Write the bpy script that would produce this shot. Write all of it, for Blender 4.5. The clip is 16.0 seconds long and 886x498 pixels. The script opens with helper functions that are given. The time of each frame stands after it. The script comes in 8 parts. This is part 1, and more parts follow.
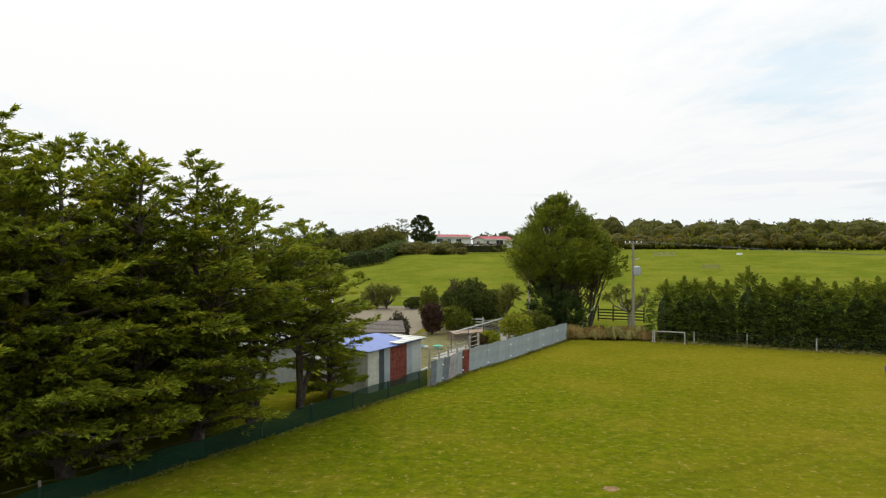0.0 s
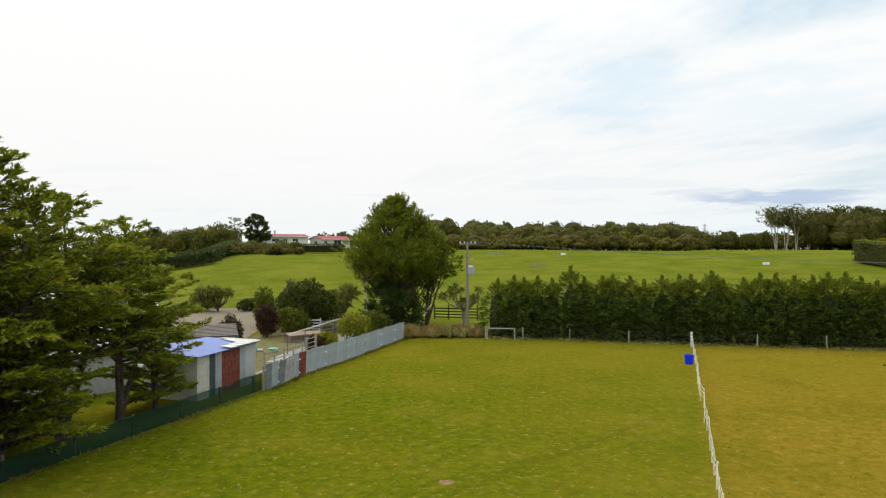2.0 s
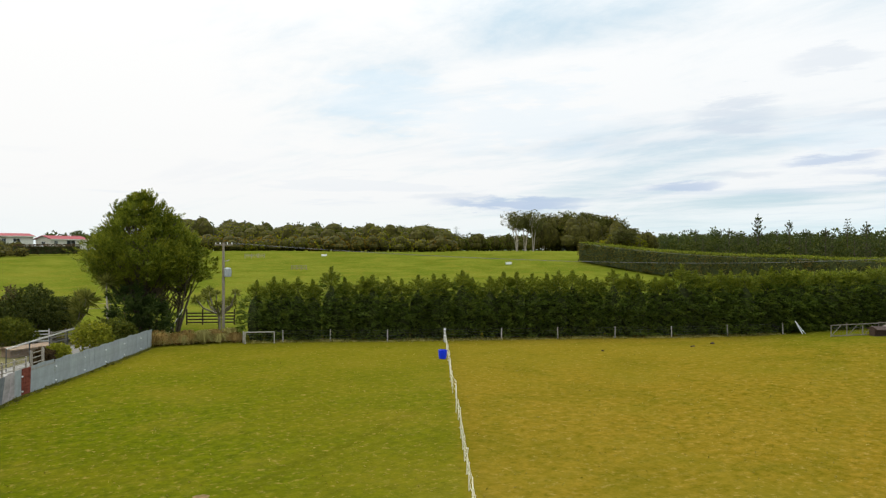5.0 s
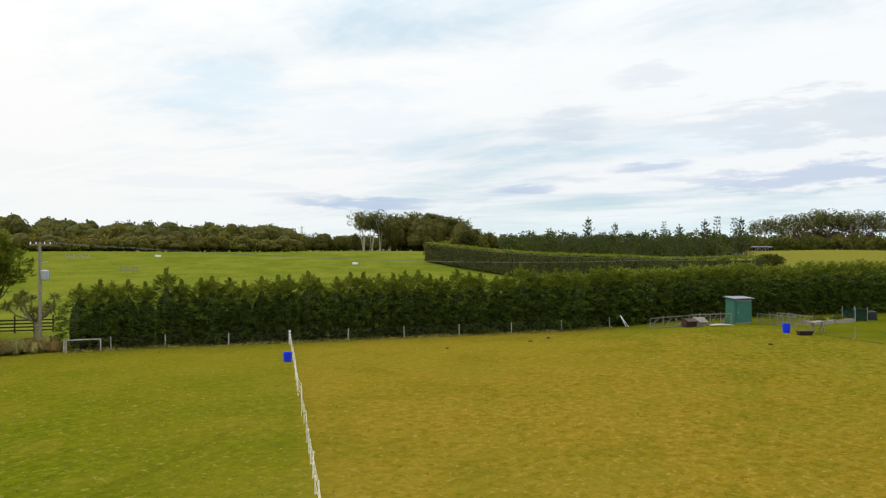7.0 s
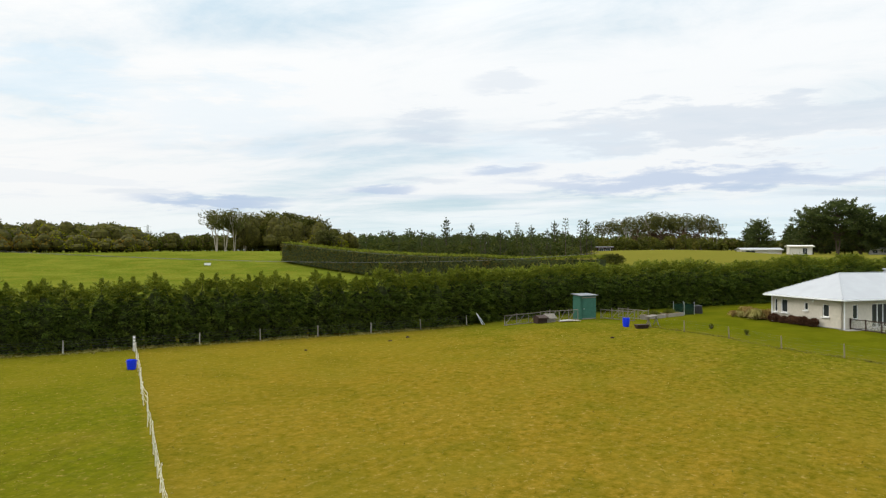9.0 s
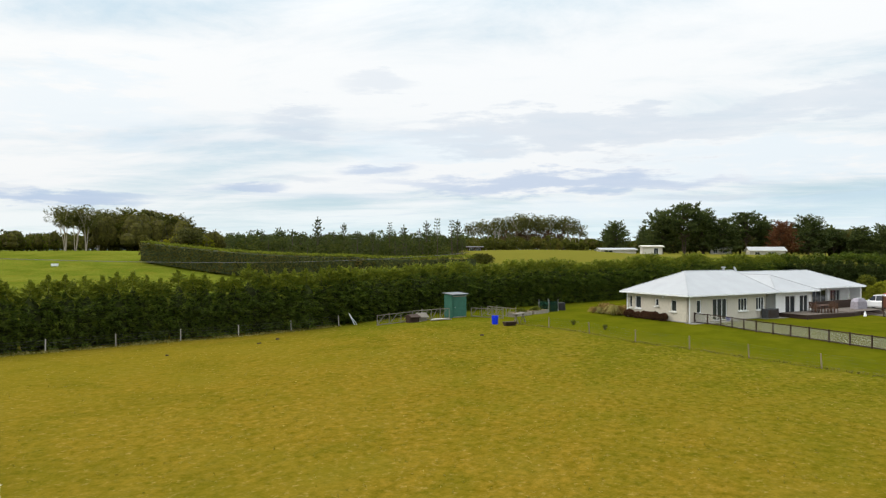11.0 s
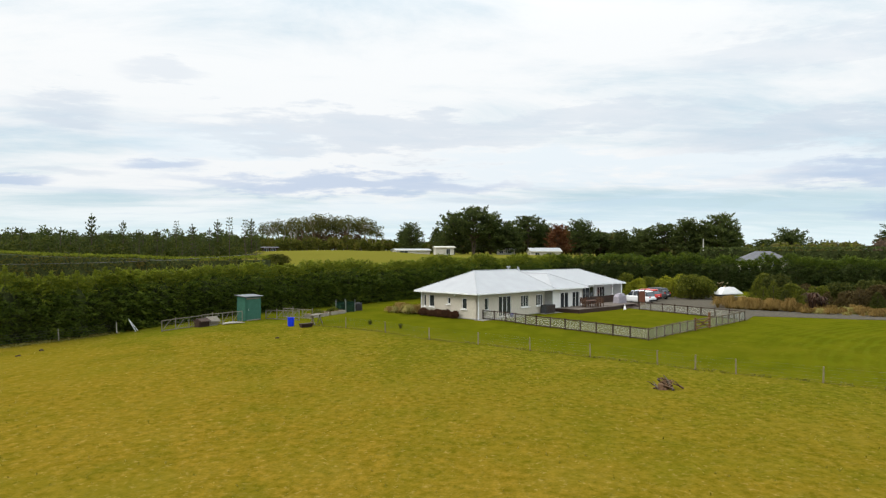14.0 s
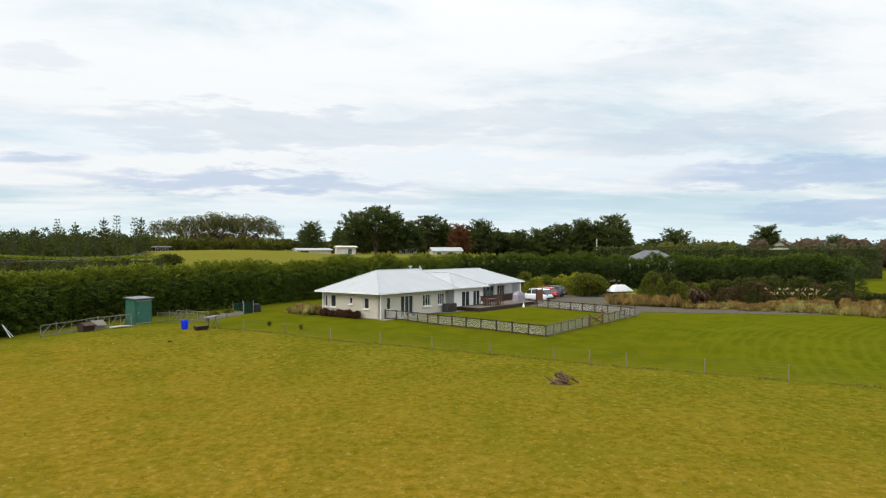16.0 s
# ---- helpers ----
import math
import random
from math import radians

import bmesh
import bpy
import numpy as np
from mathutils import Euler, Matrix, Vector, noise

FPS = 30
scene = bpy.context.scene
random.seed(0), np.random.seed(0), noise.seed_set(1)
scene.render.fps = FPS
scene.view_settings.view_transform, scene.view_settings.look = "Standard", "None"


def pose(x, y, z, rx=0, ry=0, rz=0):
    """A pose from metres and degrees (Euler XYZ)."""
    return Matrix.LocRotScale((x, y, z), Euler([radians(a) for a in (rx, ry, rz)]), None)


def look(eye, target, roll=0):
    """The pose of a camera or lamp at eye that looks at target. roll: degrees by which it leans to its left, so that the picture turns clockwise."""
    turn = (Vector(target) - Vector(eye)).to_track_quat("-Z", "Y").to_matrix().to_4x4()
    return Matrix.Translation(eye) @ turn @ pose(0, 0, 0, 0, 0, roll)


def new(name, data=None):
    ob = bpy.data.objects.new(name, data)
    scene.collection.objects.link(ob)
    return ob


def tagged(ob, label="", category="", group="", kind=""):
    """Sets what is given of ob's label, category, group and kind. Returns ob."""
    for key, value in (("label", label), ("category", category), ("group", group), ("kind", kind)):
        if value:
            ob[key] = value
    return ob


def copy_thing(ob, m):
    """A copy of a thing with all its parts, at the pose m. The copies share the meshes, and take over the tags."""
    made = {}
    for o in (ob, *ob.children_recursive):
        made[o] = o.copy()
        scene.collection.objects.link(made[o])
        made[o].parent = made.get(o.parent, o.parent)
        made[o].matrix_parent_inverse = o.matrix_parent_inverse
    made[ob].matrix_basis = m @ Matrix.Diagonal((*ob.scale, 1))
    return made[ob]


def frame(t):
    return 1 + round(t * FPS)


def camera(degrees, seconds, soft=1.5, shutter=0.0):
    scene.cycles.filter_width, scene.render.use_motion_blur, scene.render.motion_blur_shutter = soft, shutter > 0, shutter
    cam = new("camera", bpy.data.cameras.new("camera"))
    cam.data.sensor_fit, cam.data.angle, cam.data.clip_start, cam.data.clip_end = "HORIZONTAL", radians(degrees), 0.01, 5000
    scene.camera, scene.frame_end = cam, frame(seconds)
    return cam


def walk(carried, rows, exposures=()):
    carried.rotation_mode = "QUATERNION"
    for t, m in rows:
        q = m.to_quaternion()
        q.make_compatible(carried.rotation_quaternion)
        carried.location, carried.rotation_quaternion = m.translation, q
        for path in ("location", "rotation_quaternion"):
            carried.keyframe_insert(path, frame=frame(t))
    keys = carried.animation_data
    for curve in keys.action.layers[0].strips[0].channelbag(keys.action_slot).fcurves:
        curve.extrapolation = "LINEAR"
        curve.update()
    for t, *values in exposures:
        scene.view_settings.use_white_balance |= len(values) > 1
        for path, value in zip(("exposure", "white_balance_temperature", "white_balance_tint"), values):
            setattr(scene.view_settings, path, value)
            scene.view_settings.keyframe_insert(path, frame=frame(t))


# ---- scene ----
cam = camera(65.0, 16.0, 1.25)
# seconds, yaw, pitch, roll: the aircraft hovers and turns
PATH = [
    (0, 0.00, -0.01, 0.09), (0.5, -3.30, -0.01, 0.12), (1, -6.68, -0.02, 0.05), (1.5, -10.00, -0.04, 0.02), (2, -13.28, -0.01, -0.03),
    (2.5, -16.60, 0.00, -0.03), (3, -19.98, 0.02, -0.07), (3.5, -23.26, 0.02, -0.05), (4, -26.46, 0.04, -0.03), (6.5, -42.25, 0.11, 0.03),
    (7, -45.38, 0.09, 0.05), (7.5, -48.46, 0.08, 0.08), (8, -51.37, 0.12, 0.03), (8.5, -54.17, 0.12, 0.09), (9, -56.91, 0.08, 0.09),
    (11.5, -70.04, 0.06, 0.03), (12, -72.78, 0.07, 0.00), (12.5, -75.53, 0.06, -0.01), (13, -78.20, 0.08, 0.03), (13.5, -81.09, 0.09, -0.01),
    (14, -83.98, 0.09, -0.03), (14.5, -86.90, 0.08, 0.03), (15, -89.71, 0.07, 0.00), (15.5, -91.80, 0.07, -0.04), (16, -92.03, 0.05, 0.03),
]
EYE = (0.0, 0.0, 7.6)
walk(cam, [(t, pose(*EYE, 90 + p, r, y)) for t, y, p, r in PATH])

# ---------------------------------------------------------------- sky and sun
SUN_AZ, SUN_EL = radians(-15), radians(42)
sun_way = Vector((math.sin(SUN_AZ) * math.cos(SUN_EL), math.cos(SUN_AZ) * math.cos(SUN_EL), math.sin(SUN_EL)))
sun = new("sun", bpy.data.lights.new("sun", "SUN"))
sun.data.energy, sun.data.angle, sun.data.color = 1.5, radians(28), (1.0, 0.95, 0.86)
sun.matrix_world = look(sun_way * 300, (0, 0, 0))

world = bpy.data.worlds.new("sky")
scene.world = world
world.use_nodes = True


def build_sky(nt):
    n, l = nt.nodes, nt.links
    n.clear()

    def add(kind, **kw):
        x = n.new(kind)
        for k, v in kw.items():
            if k == "op":
                x.operation = v
            elif k == "blend":
                x.blend_type = v
        return x

    def m(op, a, b=None, c=None):
        x = add("ShaderNodeMath", op=op)
        for i, v in enumerate((a, b, c)):
            if v is None:
                continue
            if isinstance(v, (int, float)):
                x.inputs[i].default_value = v
            else:
                l.new(v, x.inputs[i])
        return x.outputs[0]

    co = add("ShaderNodeTexCoord")
    sep = add("ShaderNodeSeparateXYZ")
    l.new(co.outputs["Generated"], sep.inputs[0])
    X, Y, Z = sep.outputs
    up = m("MAXIMUM", Z, 0.0)
    den = m("ADD", up, 0.09)
    cx, cy = m("DIVIDE", X, den), m("DIVIDE", Y, den)

    def clouds(scale, detail, rough, shift, sx=1.0, sy=1.0):
        # bands of cloud run along one bearing
        mp = add("ShaderNodeCombineXYZ")
        along = m("SUBTRACT", m("MULTIPLY", cx, 0.26), m("MULTIPLY", cy, 0.966))
        across = m("ADD", m("MULTIPLY", cx, 0.966), m("MULTIPLY", cy, 0.26))
        l.new(m("ADD", m("MULTIPLY", along, sx), shift[0]), mp.inputs[0])
        l.new(m("ADD", m("MULTIPLY", across, sy), shift[1]), mp.inputs[1])
        t = add("ShaderNodeTexNoise")
        t.inputs["Scale"].default_value, t.inputs["Detail"].default_value = scale, detail
        t.inputs["Roughness"].default_value = rough
        t.inputs["Distortion"].default_value = 0.4
        l.new(mp.outputs[0], t.inputs["Vector"])
        return t.outputs["Fac"]

    def ramp(v, a, b, lo=0.0, hi=1.0):
        x = add("ShaderNodeMapRange")
        x.interpolation_type = "SMOOTHSTEP"
        l.new(v, x.inputs[0])
        for i, q in enumerate((a, b, lo, hi)):
            x.inputs[1 + i].default_value = q
        return x.outputs[0]

    # how far a direction lies from the bright part of the sky
    dot = m("ADD", m("MULTIPLY", X, sun_way.x), m("ADD", m("MULTIPLY", Y, sun_way.y), m("MULTIPLY", Z, sun_way.z)))
    glow = ramp(dot, 0.25, 0.95)
    big = clouds(0.45, 4, 0.5, (3.1, 1.7, 0), 0.55, 1.1)
    thin = clouds(1.3, 8, 0.66, (8.4, 2.2, 0), 0.7, 1.2)
    # thicker veil towards the sun
    veil = m("ADD", m("ADD", m("MULTIPLY", big, 0.65), m("MULTIPLY", thin, 0.35)), m("MULTIPLY", glow, 0.13))
    cover = ramp(veil, 0.36, 0.56)
    grey = m("MULTIPLY", ramp(clouds(0.7, 8, 0.60, (1.3, 6.6, 0), 0.45, 1.3), 0.55, 0.68), m("SUBTRACT", 1.0, m("MULTIPLY", glow, 0.9)))

    sky = add("ShaderNodeTexSky")
    sky.sky_type = "NISHITA"
    sky.sun_disc = False
    sky.sun_elevation, sky.sun_rotation = SUN_EL, SUN_AZ
    sky.air_density, sky.dust_density = 1.0, 2.0

    def rgb(c):
        x = add("ShaderNodeRGB")
        x.outputs[0].default_value = (*c, 1)
        return x.outputs[0]

    def mix(fac, a, b):
        x = add("ShaderNodeMixRGB", blend="MIX")
        l.new(fac, x.inputs[0])
        l.new(a, x.inputs[1])
        l.new(b, x.inputs[2])
        return x.outputs[0]

    white = mix(glow, rgb((9.5, 9.75, 9.9)), rgb((10.0, 10.0, 9.9)))
    # an overcast sky brightens towards the zenith
    lift = m("ADD", m("MULTIPLY", up, 0.25), ramp(up, 0.28, 0.9, 0.94, 2.5))
    gap = mix(add_value(nt, 0.75), sky.outputs[0], rgb((6.4, 8.4, 9.5)))
    c = mix(cover, gap, white)
    c = mix(m("MULTIPLY", grey, 0.30), c, rgb((6.1, 7.1, 8.3)))
    # a pale band over the horizon, bluer away from the sun
    c = mix(ramp(Z, 0.0, 0.09, 0.75, 0.0), c, mix(ramp(dot, 0.0, 0.7), rgb((7.9, 9.7, 10.2)), rgb((9.2, 9.9, 9.9))))
    # low flat streaks of cloud
    low = add("ShaderNodeCombineXYZ")
    l.new(m("MULTIPLY", m("ARCTAN2", X, Y), 2.6), low.inputs[0])
    l.new(m("ADD", m("MULTIPLY", Z, 30.0), m("MULTIPLY", m("ARCTAN2", X, Y), -0.5)), low.inputs[1])
    bar = add("ShaderNodeTexNoise")
    bar.inputs["Scale"].default_value, bar.inputs["Detail"].default_value = 1.25, 7
    bar.inputs["Roughness"].default_value, bar.inputs["Distortion"].default_value = 0.55, 0.5
    l.new(low.outputs[0], bar.inputs["Vector"])
    streak = m("MULTIPLY", m("MULTIPLY", ramp(bar.outputs["Fac"], 0.555, 0.615), ramp(Z, 0.02, 0.05)), ramp(Z, 0.07, 0.17, 0.75, 0.0))
    c = mix(m("MULTIPLY", m("MULTIPLY", streak, 0.3), m("SUBTRACT", 1.0, m("MULTIPLY", glow, 0.6))), c, rgb((5.7, 7.0, 8.6)))
    # long banks of cloud: bearing, height, half length, half depth (degrees), strength, colour
    A, E = m("MULTIPLY", m("ARCTAN2", X, Y), 57.2958), m("MULTIPLY", m("ARCSINE", Z), 57.2958)
    at = add("ShaderNodeCombineXYZ")
    l.new(m("MULTIPLY", A, 0.11), at.inputs[0])
    l.new(m("MULTIPLY", E, 0.55), at.inputs[1])
    edge = add("ShaderNodeTexNoise")
    edge.inputs["Scale"].default_value, edge.inputs["Detail"].default_value, edge.inputs["Roughness"].default_value = 1.5, 8, 0.62
    l.new(at.outputs[0], edge.inputs["Vector"])
    wave = m("MULTIPLY", m("SUBTRACT", edge.outputs["Fac"], 0.5), 4.4)
    BLUE, MAUVE, GAP = rgb((4.4, 5.7, 7.9)), rgb((6.4, 7.25, 8.3)), rgb((6.9, 8.7, 10.0))
    for az, el, w, h, k, tone in ((28, 12, 7, 2.6, 0.55, GAP), (40, 10.5, 9, 3.2, 0.35, GAP), (66, 8.2, 10, 1.8, 0.4, GAP), (100, 6.8, 26, 1.5, 0.45, GAP), (92, 3.2, 30, 1.3, 0.35, GAP),
                                  (33.5, 4.3, 4.5, 0.35, 0.5, MAUVE), (38.5, 3.75, 7.5, 0.55, 0.95, BLUE), (52, 4.95, 3.5, 0.4, 0.85, BLUE), (55.5, 5.7, 4, 0.4, 0.6, MAUVE), (55.5, 10.3, 4, 1.5, 0.75, MAUVE),
                                  (62, 6.5, 4, 0.6, 0.8, BLUE), (62, 13.4, 4, 1.0, 0.5, MAUVE), (78, 9.4, 19, 2.1, 0.75, MAUVE), (77, 5.3, 18, 1.0, 0.85, BLUE), (98, 10.6, 11, 1.6, 0.6, MAUVE),
                                  (114, 8.7, 16, 1.8, 0.8, MAUVE), (119, 5.6, 12, 1.25, 0.85, BLUE), (122, 2.7, 10, 1.1, 0.85, BLUE), (112, 14.5, 12, 2.0, 0.45, MAUVE), (88, 4.0, 7, 0.3, 0.6, MAUVE)):
        dx, dy = m("DIVIDE", m("SUBTRACT", A, az), w), m("ADD", m("DIVIDE", m("SUBTRACT", E, el), h), wave)
        inside = m("SUBTRACT", 1.0, m("ADD", m("MULTIPLY", dx, dx), m("MULTIPLY", dy, dy)))
        c = mix(m("MULTIPLY", ramp(inside, 0.0, 0.95), k * 0.75), c, tone)
    sc = add("ShaderNodeVectorMath", op="SCALE")
    l.new(c, sc.inputs[0])
    l.new(lift, sc.inputs["Scale"])
    c = sc.outputs[0]
    bg = add("ShaderNodeBackground")
    bg.inputs["Strength"].default_value = 0.1
    l.new(c, bg.inputs["Color"])
    out = add("ShaderNodeOutputWorld")
    l.new(bg.outputs[0], out.inputs["Surface"])


def add_value(nt, v):
    x = nt.nodes.new("ShaderNodeValue")
    x.outputs[0].default_value = v
    return x.outputs[0]


build_sky(world.node_tree)

# ---------------------------------------------------------------- materials


def node_mat(name):
    m = bpy.data.materials.new(name)
    m.use_nodes = True
    nt = m.node_tree
    nt.nodes.clear()
    out = nt.nodes.new("ShaderNodeOutputMaterial")
    return m, nt, out


def noise_tex(nt, scale, detail=4, rough=0.6, vec=None):
    t = nt.nodes.new("ShaderNodeTexNoise")
    t.inputs["Scale"].default_value, t.inputs["Detail"].default_value = scale, detail
    t.inputs["Roughness"].default_value = rough
    if vec is not None:
        nt.links.new(vec, t.inputs["Vector"])
    return t.outputs["Fac"]


def map_range(nt, v, a, b, lo=0.0, hi=1.0):
    x = nt.nodes.new("ShaderNodeMapRange")
    x.interpolation_type = "SMOOTHSTEP"
    nt.links.new(v, x.inputs[0])
    for i, q in enumerate((a, b, lo, hi)):
        x.inputs[1 + i].default_value = q
    return x.outputs[0]


def mix_col(nt, fac, a, b, blend="MIX"):
    x = nt.nodes.new("ShaderNodeMixRGB")
    x.blend_type = blend
    for i, v in enumerate((fac, a, b)):
        if isinstance(v, (int, float)):
            x.inputs[i].default_value = v
        elif isinstance(v, tuple):
            x.inputs[i].default_value = (*v, 1)
        else:
            nt.links.new(v, x.inputs[i])
    return x.outputs[0]


def math_node(nt, op, a, b=0.0):
    x = nt.nodes.new("ShaderNodeMath")
    x.operation = op
    for i, v in enumerate((a, b)):
        if isinstance(v, (int, float)):
            x.inputs[i].default_value = v
        else:
            nt.links.new(v, x.inputs[i])
    return x.outputs[0]


def world_pos(nt):
    return nt.nodes.new("ShaderNodeNewGeometry").outputs["Position"]


def solid(name, colour, rough=0.7, metal=0.0, grain=8.0, spread=0.25, stain=0.2, stain_scale=0.6, bump=0.15, spec=0.18, per_object=0.0):
    """A painted, wooden, metal or stone surface with grain and stains."""
    m, nt, out = node_mat(name)
    b = nt.nodes.new("ShaderNodeBsdfPrincipled")
    co = nt.nodes.new("ShaderNodeTexCoord").outputs["Object"]
    g = noise_tex(nt, grain, 5, 0.65, co)
    s = noise_tex(nt, stain_scale, 4, 0.6, world_pos(nt))
    dark = tuple(c * (1 - spread) for c in colour)
    lite = tuple(min(1.0, c * (1 + spread * 0.6)) for c in colour)
    c = mix_col(nt, map_range(nt, g, 0.3, 0.7), dark, lite)
    c = mix_col(nt, map_range(nt, s, 0.5, 0.75, 0.0, stain), c, tuple(x * 0.45 for x in colour))
    if per_object:
        rnd = nt.nodes.new("ShaderNodeObjectInfo").outputs["Random"]
        c = mix_col(nt, map_range(nt, rnd, 0, 1, 0, per_object), c, tuple(x * 0.5 for x in colour))
    nt.links.new(c, b.inputs["Base Color"])
    b.inputs["Roughness"].default_value, b.inputs["Metallic"].default_value = rough, metal
    b.inputs["Specular IOR Level"].default_value = spec
    if bump:
        bn = nt.nodes.new("ShaderNodeBump")
        bn.inputs["Strength"].default_value, bn.inputs["Distance"].default_value = bump, 0.02
        nt.links.new(g, bn.inputs["Height"])
        nt.links.new(bn.outputs[0], b.inputs["Normal"])
    nt.links.new(b.outputs[0], out.inputs["Surface"])
    return m


def leafy(name, dark, lite, tip=None, clear=0.3, scale=0.5, per_object=0.25, vary=1.0, gloss=0.15):
    """Foliage: every leaf differs a little, and whole clumps too; light passes through."""
    m, nt, out = node_mat(name)
    rnd = nt.nodes.new("ShaderNodeNewGeometry").outputs["Random Per Island"]
    clump = noise_tex(nt, scale, 3, 0.6, world_pos(nt))
    ob = nt.nodes.new("ShaderNodeObjectInfo").outputs["Random"]
    c = mix_col(nt, map_range(nt, rnd, 0, 1, 0.5 - 0.5 * vary, 0.5 + 0.5 * vary), dark, lite)
    if tip:
        c = mix_col(nt, map_range(nt, clump, 0.48, 0.72, 0, 0.85), c, tip)
    c = mix_col(nt, map_range(nt, ob, 0, 1, 0, per_object), c, tuple(x * 0.55 for x in dark))
    d = nt.nodes.new("ShaderNodeBsdfPrincipled")
    d.inputs["Roughness"].default_value = 0.75
    d.inputs["Specular IOR Level"].default_value = gloss
    t = nt.nodes.new("ShaderNodeBsdfTranslucent")
    nt.links.new(c, d.inputs["Base Color"])
    nt.links.new(c, t.inputs["Color"])
    mx = nt.nodes.new("ShaderNodeMixShader")
    mx.inputs[0].default_value = clear
    nt.links.new(d.outputs[0], mx.inputs[1])
    nt.links.new(t.outputs[0], mx.inputs[2])
    nt.links.new(mx.outputs[0], out.inputs["Surface"])
    return m


def see_through(m, share):
    """Lets a share of the light straight through a woven material."""
    nt = m.node_tree
    mx = nt.nodes.new("ShaderNodeMixShader")
    mx.inputs[0].default_value = share
    nt.links.new(nt.nodes["Principled BSDF"].outputs[0], mx.inputs[1])
    nt.links.new(nt.nodes.new("ShaderNodeBsdfTransparent").outputs[0], mx.inputs[2])
    nt.links.new(mx.outputs[0], nt.nodes["Material Output"].inputs["Surface"])


def glassy(name, tint=(0.03, 0.035, 0.04)):
    m, nt, out = node_mat(name)
    b = nt.nodes.new("ShaderNodeBsdfPrincipled")
    b.inputs["Base Color"].default_value = (*tint, 1)
    b.inputs["Roughness"].default_value = 0.06
    b.inputs["Specular IOR Level"].default_value = 0.6
    nt.links.new(b.outputs[0], out.inputs["Surface"])
    return m


def line_side(nt, p, q):
    """Metres to the right of the line from p to q."""
    pos = nt.nodes.new("ShaderNodeSeparateXYZ")
    nt.links.new(world_pos(nt), pos.inputs[0])
    dx, dy = q[0] - p[0], q[1] - p[1]
    k = math.hypot(dx, dy)
    nx, ny = dy / k, -dx / k
    a = math_node(nt, "MULTIPLY", pos.outputs[0], nx)
    b = math_node(nt, "MULTIPLY", pos.outputs[1], ny)
    return math_node(nt, "SUBTRACT", math_node(nt, "ADD", a, b), p[0] * nx + p[1] * ny)


TAPE_A, TAPE_B = (3.12, 2.6), (30.9, 47.6)
LAWN_A, LAWN_B = (62.5, 20.0), (38.0, -23.5)
HEDGE_A, HEDGE_B = (17.3, 57.6), (141.0, -8.0)


